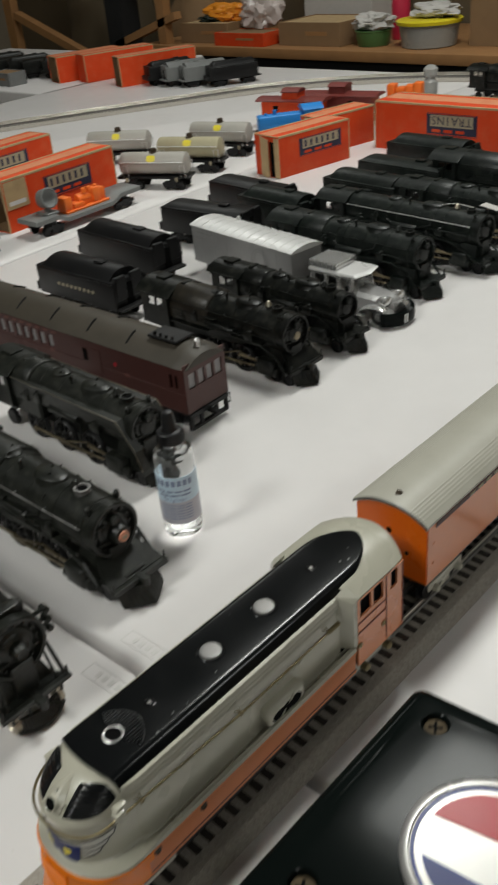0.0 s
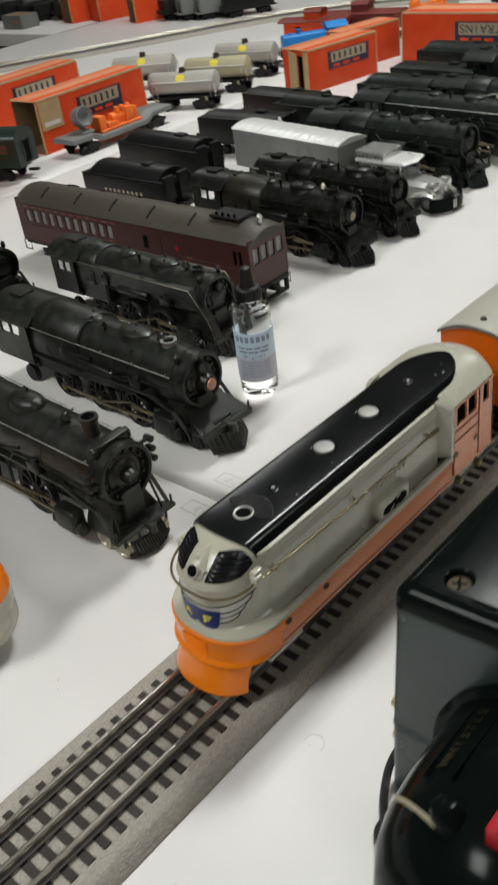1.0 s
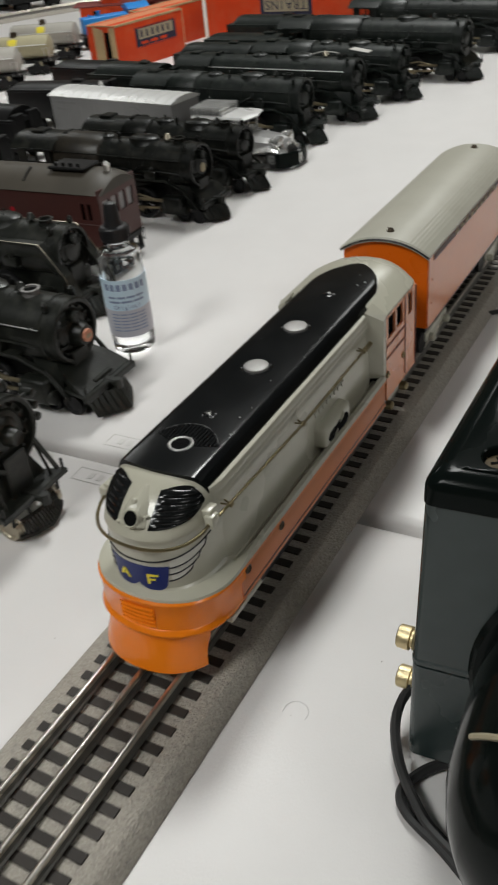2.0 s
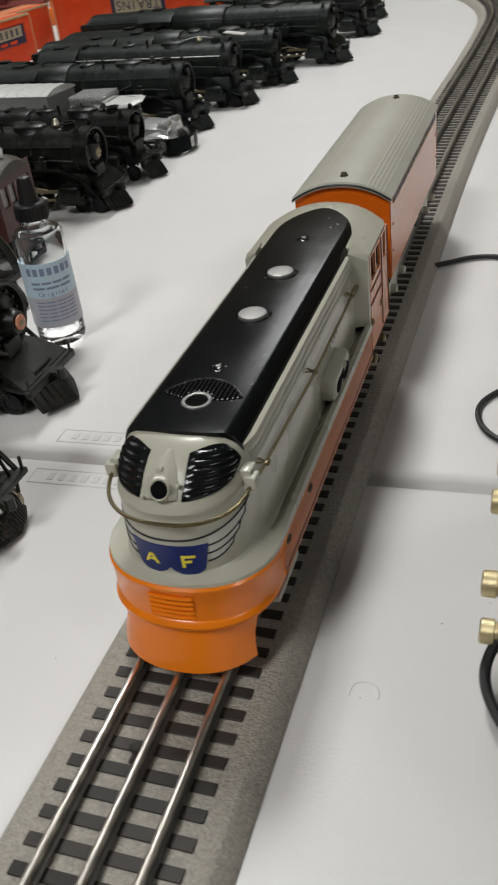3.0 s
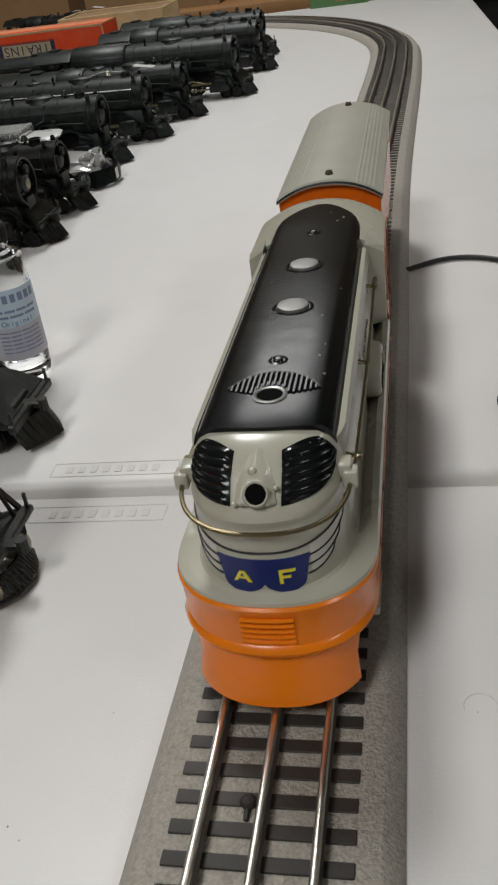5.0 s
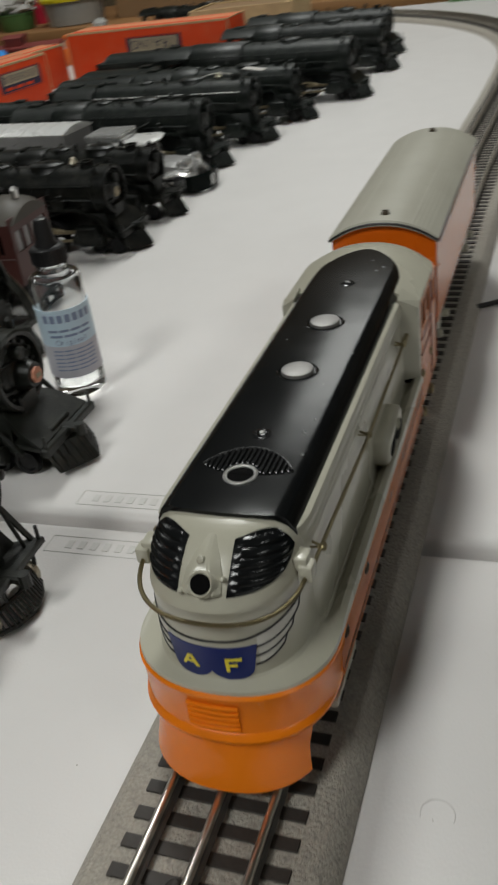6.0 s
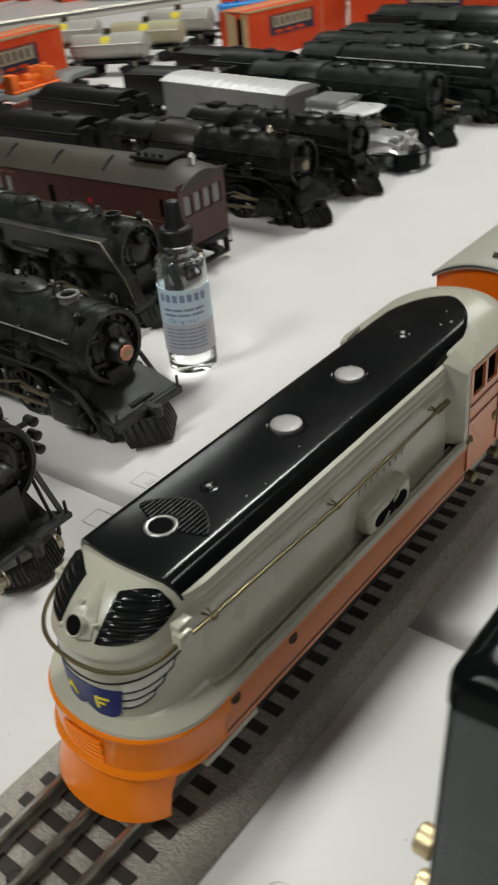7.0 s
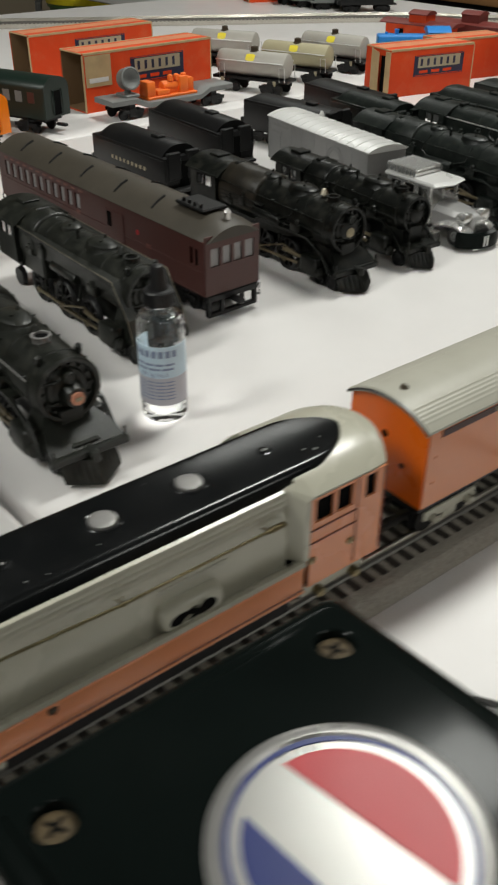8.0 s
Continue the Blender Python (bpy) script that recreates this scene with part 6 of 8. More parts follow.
def simple_coach(name, label, m, paint, L=0.24, ends_round=True):
    """A passenger car; the origin lies under one end, it reaches along -x."""
    t = thing(name, label, "model train car", m)
    W, z0, z1 = 0.0285, 0.0240, 0.0640
    bm = bmesh.new()
    loops = []
    for x, k in ((0.0, 0.93), (-0.003, 1.0), (-L + 0.003, 1.0), (-L, 0.93)):
        pts = [(-W * k, z0), (-W * k, z1)]
        pts += [(-W * k * math.cos(a * math.pi / 12), z1 + 0.0150 * math.sin(a * math.pi / 12)) for a in range(1, 12)]
        pts += [(W * k, z1), (W * k, z0)]
        loops.append([(x, y, z) for y, z in pts])
    rings(bm, loops)
    part("body", bm, paint, t)
    for sgn in (-1, 1):
        for k in range(8):
            bm = bmesh.new()
            x = -0.030 - k * 0.0235
            box(bm, x, x + 0.0130, sgn * (W - 0.0003), sgn * (W + 0.0005), 0.0450, 0.0600, 0.0003)
            part("window_pane", bm, M_GREYMETAL if k % 3 else M_MAROON, t)
    bm = bmesh.new()
    box(bm, -0.0005, 0.0008, -0.0075, 0.0075, 0.0270, 0.0600, 0.0003)
    part("end_door", bm, M_DARKHOLE, t)
    for sgn in (-1, 1):
        bm = bmesh.new()
        tube(bm, [(0.001, sgn * 0.0095, 0.028), (0.0025, sgn * 0.0095, 0.044), (0.001, sgn * 0.0095, 0.062)], 0.0008, 5)
        part("door_rail", bm, paint, t)
    bm = bmesh.new()
    box(bm, -L + 0.01, -0.01, -0.018, 0.018, 0.0180, 0.0245)
    part("floor_pan", bm, M_BLACKPLASTIC, t)
    bogie(t, -0.045)
    bogie(t, -L + 0.045)
    bm = bmesh.new()
    box(bm, -0.004, 0.0140, -0.0035, 0.0035, 0.0120, 0.0160, 0.001)
    part("coupler", bm, M_BLACKPLASTIC, t)
    return t


def silver_truck(m):
    """A toy lorry towing a long van body at a slight angle; the origin lies under the front bumper, forward is +x."""
    t = thing("toy_lorry", "silver toy lorry with a grey van body and white roof", "toy truck", m)
    W, VL = 0.0268, 0.205
    V = Matrix.Translation((-0.153, -0.001, 0)) @ Matrix.Rotation(radians(-7), 4, "Z")   # the van's front end

    def van(name, bm, material, parent, label=""):
        bmesh.ops.transform(bm, matrix=V, verts=bm.verts)
        return part(name, bm, material, parent, label)

    def crown(s):
        return 0.0690 + 0.0058 * (1 - abs(s) ** 2.2)

    bm = bmesh.new()
    box(bm, -VL, 0.0, -W, W, 0.0170, 0.0685, 0.0008)
    body = van("van_body", bm, M_SILVER, t, "dull silver-grey panelled van body")
    bm = bmesh.new()
    n = 14
    rings(bm, [[(x, (W + 0.0012) * (2 * i / n - 1), crown(2 * i / n - 1)) for i in range(n + 1)] + [(x, W, 0.0676), (x, -W, 0.0676)] for x in (-VL - 0.0015, 0.0015)])
    roof = van("van_roof", bm, M_SILVERROOF, t, "bright white-silver curved roof")
    for k in range(13):
        bm = bmesh.new()
        x = -VL + 0.007 + k * 0.0158
        tube(bm, [(x, (W + 0.0008) * s, crown(s) + 0.0002) for s in (-0.98, -0.8, -0.5, 0, 0.5, 0.8, 0.98)], 0.0006, 5)
        van("roof_rib", bm, M_SILVERROOF, roof)
    bm = bmesh.new()
    lathe(bm, (-VL + 0.052, 0.018, 0.0718), "z", [(0, 0.0034), (0.003, 0.0030), (0.006, 0.0018), (0.0075, 0.0006)], 10)
    van("roof_cap", bm, M_SILVERROOF, roof)
    for sgn in (-1, 1):
        bm = bmesh.new()
        for r in (0.0165, 0.0125):
            lathe(bm, (-0.060, sgn * W, 0.0470), "y", [(sgn * 0.0006, r), (sgn * 0.0008, r - 0.0013), (sgn * 0.0003, r - 0.0015)], 26, cap=False)
        van("round_emblem", bm, M_EMBLEM, body)
        for w, z in ((0.036, 0.0600), (0.022, 0.0520)):
            bm = bmesh.new()
            box(bm, -VL + 0.010, -VL + 0.010 + w, sgn * W, sgn * (W + 0.0004), z, z + 0.0030)
            van("lettering_bar", bm, M_EMBLEM, body)
        for k in range(9):
            bm = bmesh.new()
            x = -VL + 0.004 + k * 0.0246
            box(bm, x - 0.0005, x + 0.0005, sgn * W, sgn * (W + 0.0003), 0.0180, 0.0672)
            van("panel_seam", bm, M_SILVER, body)
    # chassis, cab and its roof
    bm = bmesh.new()
    box(bm, -0.190, -0.012, -0.012, 0.012, 0.0100, 0.0160, 0.001)
    part("chassis", bm, M_BLACKPLASTIC, t)
    bm = bmesh.new()
    box(bm, -0.195, -0.030, -0.010, 0.010, 0.0110, 0.0165, 0.001)
    van("van_chassis", bm, M_BLACKPLASTIC, t)
    x0, x1, w, zs, zt = -0.130, -0.068, 0.0212, 0.0340, 0.0520
    bm = bmesh.new()
    rings(bm, [[(x, y, z) for x, y in ((x0, -w - 0.0006), (x1 + 0.003, -w - 0.0006), (x1 + 0.003, w + 0.0006), (x0, w + 0.0006))] for z in (0.0140, zs)])
    part("cab_lower", bm, M_CHROME, t)
    for sgn in (-1, 1):
        bm = bmesh.new()
        plate_with_holes(bm, x0, x1, zs, zt, sgn * w - 0.0007, sgn * w + 0.0007, [(-0.124, -0.110, 0.0370, 0.0490), (-0.105, -0.091, 0.0370, 0.0490), (-0.086, -0.072, 0.0370, 0.0490)])
        part("cab_side", bm, M_CHROME, t)
    for y in (-w + 0.0010, -0.0005, w - 0.0020):
        bm = bmesh.new()
        box(bm, x1 - 0.0012, x1 + 0.0003, y, y + 0.0010, zs, zt)
        part("windscreen_post", bm, M_CHROME, t)
    bm = bmesh.new()
    box(bm, x0, x0 + 0.0015, -w + 0.0008, w - 0.0008, zs, zt)
    part("cab_back", bm, M_CHROME, t)
    bm = bmesh.new()
    box(bm, x0 + 0.010, x0 + 0.020, -w * 0.8, w * 0.8, zs, 0.0450, 0.003, 2)
    part("cab_seat", bm, M_BLACKPLASTIC, t)
    bm = bmesh.new()
    rings(bm, [[(x, y, z) for x, y in ((x0 - 0.003, -q), (x1 + 0.004 + f, -q), (x1 + 0.010 + f, 0), (x1 + 0.004 + f, q), (x0 - 0.003, q))] for z, q, f in ((zt, 0.0228, 0.002), (zt + 0.0016, 0.0234, 0.003), (zt + 0.0036, 0.0218, -0.001), (zt + 0.0042, 0.0190, -0.004))])
    part("cab_roof", bm, M_SILVERROOF, t, "flat white cab roof with a peak")
    # ribbed rack on the roof's rear half
    bm = bmesh.new()
    box(bm, -0.134, -0.092, -0.0205, 0.0205, zt + 0.0040, zt + 0.0105, 0.0015, 2)
    rack = part("roof_rack", bm, M_CHROME, t, "ribbed chrome roof rack")
    for k in range(7):
        bm = bmesh.new()
        y = -0.0180 + k * 0.0060
        tube(bm, [(-0.134, y, zt + 0.0112), (-0.092, y, zt + 0.0112)], 0.0017, 8)
        part("rack_slat", bm, M_CHROME, rack)
    for sgn in (-1, 1):
        for k in range(8):
            bm = bmesh.new()
            x = -0.1325 + k * 0.0056
            box(bm, x - 0.0008, x + 0.0008, sgn * 0.0205, sgn * 0.0212, zt + 0.0045, zt + 0.0100)
            part("rack_bar", bm, M_GREYMETAL, rack)
    # long bonnet, mudguards, lamps
    bm = bmesh.new()
    loops = []
    for x, q, h in ((-0.067, 0.0185, 0.0345), (-0.046, 0.0165, 0.0335), (-0.028, 0.0145, 0.0318), (-0.020, 0.0125, 0.0285), (-0.016, 0.0110, 0.0230)):
        loops.append([(x, -q, 0.0140), (x, -q, h - 0.006), (x, -q * 0.75, h - 0.0008), (x, 0, h + 0.0006), (x, q * 0.75, h - 0.0008), (x, q, h - 0.006), (x, q, 0.0140)])
    rings(bm, loops)
    bonnet = part("bonnet", bm, M_SILVER, t, "dull silver bonnet")
    for k in range(6):
        bm = bmesh.new()
        z = 0.0170 + k * 0.0018
        box(bm, -0.0162, -0.0150, -0.0085, 0.0085, z, z + 0.0009)
        part("grille_bar", bm, M_CHROME, bonnet)
    for sgn in (-1, 1):
        bm = bmesh.new()
        loops = []
        for k in range(11):
            a = radians(180 * k / 10)
            x = -0.030 + 0.0190 * math.cos(a) - (0.016 * (k / 10) ** 2)
            z = 0.0085 + 0.0155 * math.sin(a) ** 0.8
            loops.append([(x, sgn * 0.0115, z), (x, sgn * 0.0200, z - 0.0002), (x, sgn * 0.0245, z - 0.0030), (x, sgn * 0.0235, z - 0.0050), (x, sgn * 0.0115, z - 0.004)])
        rings(bm, loops)
        part("mudguard", bm, M_CHROME, t, "bright chrome mudguard")
        bm = bmesh.new()
        box(bm, -0.120, -0.050, sgn * 0.0232 - 0.0034, sgn * 0.0232 + 0.0034, 0.0080, 0.0105, 0.0008)
        part("running_board", bm, M_CHROME, t)
        bm = bmesh.new()
        lathe(bm, (-0.024, sgn * 0.0130, 0.0275), "x", [(-0.013, 0.0015), (-0.009, 0.0050), (-0.002, 0.0072), (0.003, 0.0076), (0.0040, 0.0062), (0.0048, 0.001)], 18)
        part("headlamp", bm, M_CHROME, t, "round chrome headlamp")
        for x in (-0.030, -0.112):
            wheel_at(t, x, sgn, None)
        for x in (-VL + 0.030, -VL + 0.058):
            wheel_at(t, x, sgn, V)
    # deep black bumper with rounded ends
    bm = bmesh.new()
    loops = []
    for k in range(13):
        s = 2 * k / 12 - 1
        x = -0.0005 - 0.016 * abs(s) ** 3.0
        y = 0.0285 * s
        loops.append([(x - 0.004, y, 0.0020), (x, y, 0.0030), (x + 0.001, y, 0.0100), (x, y, 0.0175), (x - 0.003, y, 0.0190), (x - 0.006, y, 0.0175), (x - 0.006, y, 0.0030)])
    rings(bm, loops)
    bumper = part("front_bumper", bm, M_CASE, t, "deep glossy black bumper")
    for y in (-0.0105, -0.0060):
        bm = bmesh.new()
        box(bm, 0.0004, 0.0014, y - 0.0008, y + 0.0008, 0.0060, 0.0165)
        part("bumper_bar", bm, M_SILVERROOF, bumper)
    return t


def wheel_at(t, x, sgn, m):
    """One wheel of the lorry."""
    wr = 0.0098
    whl = None
    for nm, mt, y, prof in (("wheel", M_RUBBER, 0.0165, ((0, wr * 0.8), (0.001, wr), (0.0050, wr), (0.0060, wr * 0.85), (0.0050, wr * 0.6))),
                            ("rim", M_GREYMETAL, 0.0212, ((0, 0.0056), (0.0006, 0.0050), (0.0002, 0.0026), (0.0012, 0.0018)))):
        bm = bmesh.new()
        lathe(bm, (x, sgn * y, wr), "y", [(sgn * d, r) for d, r in prof], 18)
        if m is not None:
            bmesh.ops.transform(bm, matrix=m, verts=bm.verts)
        whl = part(nm, bm, mt, whl or t)


def carton(label, m, L, W, H, plate=True, tan_end=True, open_end=False, word=""):
    """A train carton along local y, origin at the middle of its base; the printed face looks to +x."""
    t = thing("train_carton", label, "cardboard box", m, "orange train cartons")
    bm = bmesh.new()
    if open_end:
        outer = [(-W / 2, 0), (W / 2, 0), (W / 2, H), (-W / 2, H)]
        inner = [(-W / 2 + 0.0014, 0.0014), (W / 2 - 0.0014, 0.0014), (W / 2 - 0.0014, H - 0.0014), (-W / 2 + 0.0014, H - 0.0014)]
        rings(bm, [[(x, y, z) for x, z in lp] for lp, y in ((outer, L / 2), (outer, -L / 2), (inner, -L / 2), (inner, -L / 2 + 0.09))])
    else:
        box(bm, -W / 2, W / 2, -L / 2, L / 2, 0, H, 0.0012, 2)
    shell = part("carton_body", bm, M_BOXORANGE, t)
    if open_end:
        bm = bmesh.new()
        thin = [(x * 0.975, H / 2 + (z - H / 2) * 0.98) for x, z in inner]
        rings(bm, [[(x, y, z) for x, z in lp] for lp, y in ((inner, -L / 2 + 0.0895), (inner, -L / 2 + 0.001), (thin, -L / 2 + 0.001), (thin, -L / 2 + 0.089))])
        part("carton_lining", bm, M_CARTON, shell, "plain brown cardboard inside")
    e = 0.0004
    for x in (-1, 1):
        bm = bmesh.new()
        box(bm, x * W / 2 - (0.0042 if x > 0 else 0.0005), x * W / 2 + (0.0005 if x > 0 else 0.0042), -L / 2 + 0.001, L / 2 - 0.001, H - 0.0030, H + e)
        part("worn_edge", bm, M_KRAFT, t)
    bm = bmesh.new()
    box(bm, -W * 0.30, W * 0.16, -L / 2 + 0.004, L / 2 - 0.004, H - 0.001, H + 0.0003)
    part("faded_top", bm, M_FADEDTOP, t, "sun-faded orange top")
    for y in (-1, 1):
        bm = bmesh.new()
        box(bm, -W / 2 + 0.0024, W / 2 - 0.0024, y * L / 2 - 0.0014, y * L / 2 + e, H - 0.0014, H + e)
        part("worn_end_edge", bm, M_KRAFT, t)
        bm = bmesh.new()
        box(bm, W / 2 - 0.0020, W / 2 + e, y * L / 2 - 0.0016, y * L / 2 + 0.0006, 0.001, H - 0.003)
        part("worn_corner", bm, M_KRAFT, t)
    if tan_end and not open_end:
        # a curled tan flap that stands off the end, and a black plate painting the slot's shade
        bm = bmesh.new()
        loops = []
        for k in range(11):
            f = k / 10
            x = -W * 0.24 + W * 0.46 * f
            y = -L / 2 - 0.0008 - 0.0085 * math.sin(math.pi * f * 0.62)
            loops.append([(x, y, 0.002), (x, y, H - 0.001 - 0.004 * f * f), (x, y - 0.0009, H - 0.001 - 0.004 * f * f), (x, y - 0.0009, 0.002)])
        rings(bm, loops)
        endf = part("end_flap", bm, M_KRAFT, t, "curled bare tan end flap")
        bm = bmesh.new()
        box(bm, W * 0.16, W * 0.34, -L / 2 - 0.0008, -L / 2 - e, 0.002, H * 0.86)
        part("flap_gap_shade", bm, M_DARKHOLE, endf)
        bm = bmesh.new()
        box(bm, W * 0.34, W * 0.5 - 0.001, -L / 2 - 0.0022, -L / 2 - e, 0.001, H - 0.003)
        part("side_flap", bm, M_KRAFT, endf)
    if plate:
        y0 = -0.040
        bm = bmesh.new()
        box(bm, W / 2 + e, W / 2 + 0.0009, y0, y0 + 0.108, H * 0.40, H * 0.84)
        pl = part("name_panel", bm, M_NAVY, t, "navy panel with muted cream bars")
        for za, zb in ((0.412, 0.424), (0.820, 0.830)):
            bm = bmesh.new()
            box(bm, W / 2 + 0.0009, W / 2 + 0.0012, y0 + 0.002, y0 + 0.106, H * za, H * zb)
            part("panel_line", bm, M_BOXORANGE, pl)
        bm = bmesh.new()
        box(bm, W / 2 + 0.0009, W / 2 + 0.0012, y0 + 0.008, y0 + 0.100, H * 0.575, H * 0.805)
        part("panel_band", bm, M_CREAMPRINT, pl)
        # a box that stands on its head shows its word upside down
        for k, ch in enumerate(reversed(word)):
            cu = bpy.data.curves.new("letter", "FONT")
            cu.body, cu.size, cu.extrude, cu.align_x = ch, H * 0.24, 0.0002, "CENTER"
            ob = new("letter", cu)
            ob.matrix_basis = Matrix(((0, 0, 1, W / 2 + 0.0013), (-1, 0, 0, y0 + 0.016 + k * 0.0150), (0, -1, 0, H * 0.775), (0, 0, 0, 1)))
            cu.materials.append(M_NAVY)
            ob.parent = pl
        for k in range(0 if word else 6):
            bm = bmesh.new()
            y = y0 + 0.013 + k * 0.0142
            box(bm, W / 2 + 0.0012, W / 2 + 0.0015, y, y + 0.0050, H * 0.615, H * 0.765)
            part("panel_bar", bm, M_NAVY, pl)
        for k in range(3):
            bm = bmesh.new()
            y = y0 + 0.012 + k * 0.026
            box(bm, W / 2 + 0.0009, W / 2 + 0.0012, y, y + 0.018, H * 0.46, H * 0.52)
            part("panel_small_bar", bm, M_BOXORANGE, pl)
    return t


def sticker(parent, W, y0, y1, z0, z1):
    bm = bmesh.new()
    box(bm, W / 2 + 0.0004, W / 2 + 0.0008, y0, y1, z0, z1)
    st = part("price_sticker", bm, M_KRAFT, parent, "tan price sticker")
    bm = bmesh.new()
    box(bm, W / 2 + 0.0008, W / 2 + 0.0010, y0 + 0.006, y1 - 0.006, z0 + 0.006, z0 + 0.013)
    part("sticker_bar", bm, M_MARK, st)


def tank_car(label, m, paint, L=0.138, R=0.0205):
    t = thing("tank_car", label, "model tank car", m, "silver tank cars")
    zc = 0.045
    bm = bmesh.new()
    lathe(bm, (0, 0, zc), "x", [(-L / 2, R * 0.25), (-L / 2 + 0.001, R * 0.7), (-L / 2 + 0.004, R * 0.95), (-L / 2 + 0.008, R), (L / 2 - 0.008, R), (L / 2 - 0.004, R * 0.95), (L / 2 - 0.001, R * 0.7), (L / 2, R * 0.25)], 26)
    part("tank", bm, paint, t)
    bm = bmesh.new()
    lathe(bm, (0, 0, zc + R - 0.003), "z", [(0, 0.0085), (0.003, 0.0080), (0.0035, 0.0062), (0.0095, 0.0060), (0.0105, 0.003)], 18)
    part("dome", bm, M_BRONZE, t, "dark tarnished dome")
    for sgn in (-1, 1):
        bm = bmesh.new()
        lp = []
        for k in range(7):
            a = radians(18 + 6 * k)
            w = 0.0085 * (1 if 0 < k < 6 else 0.55)
            lp.append([(x, sgn * (R + d) * math.cos(a), zc + (R + d) * math.sin(a)) for x, d in ((-w, -0.0003), (-w, 0.0005), (w, 0.0005), (w, -0.0003))])
        rings(bm, lp)
        part("yellow_emblem", bm, M_YELLOW, t, "small yellow emblem")
        for x in (-L * 0.40, L * 0.33):
            bm = bmesh.new()
            box(bm, x, x + 0.006, sgn * 0.0215 - 0.0006, sgn * 0.0215 + 0.0006, 0.0120, 0.0230)
            part("step_plate", bm, M_CREAMPRINT, t, "dull white step")
        bm = bmesh.new()
        tube(bm, [(-L / 2 + 0.004, sgn * (R + 0.002), zc + 0.006), (L / 2 - 0.004, sgn * (R + 0.002), zc + 0.006)], 0.0008, 6)
        part("hand_rail", bm, M_STEEL, t)
        for x in (-L * 0.42, L * 0.42):
            bm = bmesh.new()
            tube(bm, [(x, sgn * 0.020, 0.022), (x, sgn * 0.0225, 0.045), (x + 0.010, sgn * 0.0225, 0.045), (x + 0.010, sgn * 0.020, 0.022)], 0.0008, 5)
            part("ladder", bm, M_STEEL, t)
    bm = bmesh.new()
    box(bm, -L / 2 - 0.004, L / 2 + 0.004, -0.0190, 0.0190, 0.0195, 0.0245, 0.001)
    part("frame", bm, M_BLACKPLASTIC, t)
    bogie(t, -L * 0.30)
    bogie(t, L * 0.30)
    return t


def searchlight_car(m):
    """A grey flat car along local x, origin under its middle."""
    turn = Matrix.Rotation(radians(-90), 4, "Z")

    def part(name, bm, material, parent, label=""):
        bmesh.ops.transform(bm, matrix=turn, verts=bm.verts)
        return finish(name, bm, material, parent, label)

    t = thing("searchlight_car", "grey flat car with a searchlight and an orange generator", "model train car", m)
    L, W = 0.235, 0.0265
    bm = bmesh.new()
    loops = []
    for y, z in ((-L / 2, 0.030), (-L * 0.30, 0.030), (-L * 0.22, 0.021), (L * 0.22, 0.021), (L * 0.30, 0.030), (L / 2, 0.030)):
        loops.append([(-W, y, z - 0.007), (-W, y, z), (-W * 0.94, y, z + 0.0010), (W * 0.94, y, z + 0.0010), (W, y, z), (W, y, z - 0.007)])
    rings(bm, loops)
    part("deck", bm, M_GREYMETAL, t)
    bm = bmesh.new()
    box(bm, -0.016, 0.016, -0.085, -0.060, 0.030, 0.0345, 0.001)
    tube(bm, [(0, -0.0725, 0.034), (0, -0.0725, 0.044)], 0.005, 10)
    part("lamp_stand", bm, M_GREYMETAL, t)
    bm = bmesh.new()
    lathe(bm, (0, 0, 0), "x", [(-0.012, 0.008), (-0.008, 0.0155), (0.008, 0.0168), (0.010, 0.0172), (0.011, 0.0150), (0.008, 0.0140), (0.003, 0.006)], 22)
    bmesh.ops.transform(bm, matrix=Matrix.Translation((0.002, -0.0725, 0.056)) @ Matrix.Rotation(radians(-12), 4, "Y"), verts=bm.verts)
    part("searchlight", bm, M_GREYMETAL, t, "grey drum searchlight")
    bm = bmesh.new()
    box(bm, -0.016, 0.016, -0.044, 0.052, 0.0215, 0.026, 0.001)
    for x, y, w, l, h in ((0, -0.035, 0.012, 0.008, 0.048), (0.003, -0.012, 0.010, 0.012, 0.034), (-0.004, 0.012, 0.011, 0.013, 0.042), (0.005, 0.028, 0.008, 0.008, 0.050), (-0.002, 0.043, 0.011, 0.007, 0.046)):
        box(bm, x - w, x + w, y - l, y + l, 0.025, h, 0.002, 2)
    for y in (0.008, 0.020, 0.034):
        lathe(bm, (0.002, y, 0.044), "z", [(0, 0.005), (0.008, 0.0045), (0.0095, 0.002)], 10)
    lathe(bm, (0, 0.012, 0.036), "y", [(-0.020, 0.008), (0.020, 0.008)], 14)
    part("generator", bm, M_ORANGEPLASTIC, t, "bright orange plastic generator")
    bogie(t, -0.080)
    bogie(t, 0.080)
    return t


# ---- the rows of engines ----
steam_engine("steam_engine", "large black model steam engine with an open slatted pilot", pose(-0.1175, 0.1995, 0, 0, 0, 0), L=0.34, R=0.0222, zc=0.0585, dr=0.021, style="big", body=M_CASTGLOSS, taper=0.04)
steam_engine("steam_engine", "dusty black model steam engine with a small orange plate", pose(-0.1455, 0.320, 0, 0, 0, 0), L=0.285, R=0.0224, zc=0.0545, style="ribbed", badge="orange", body=M_CASTGLOSS, cab_len=0.064, taper=0.02, back=0.008)
steam_engine("steam_engine", "grey-black model steam engine with bright running-board edges", pose(-0.249, 0.440, 0, 0, 0, 0), L=0.252, R=0.0205, zc=0.0528, white_lines=True, style="stream", cab_len=0.047, body=M_CASTGLOSS)
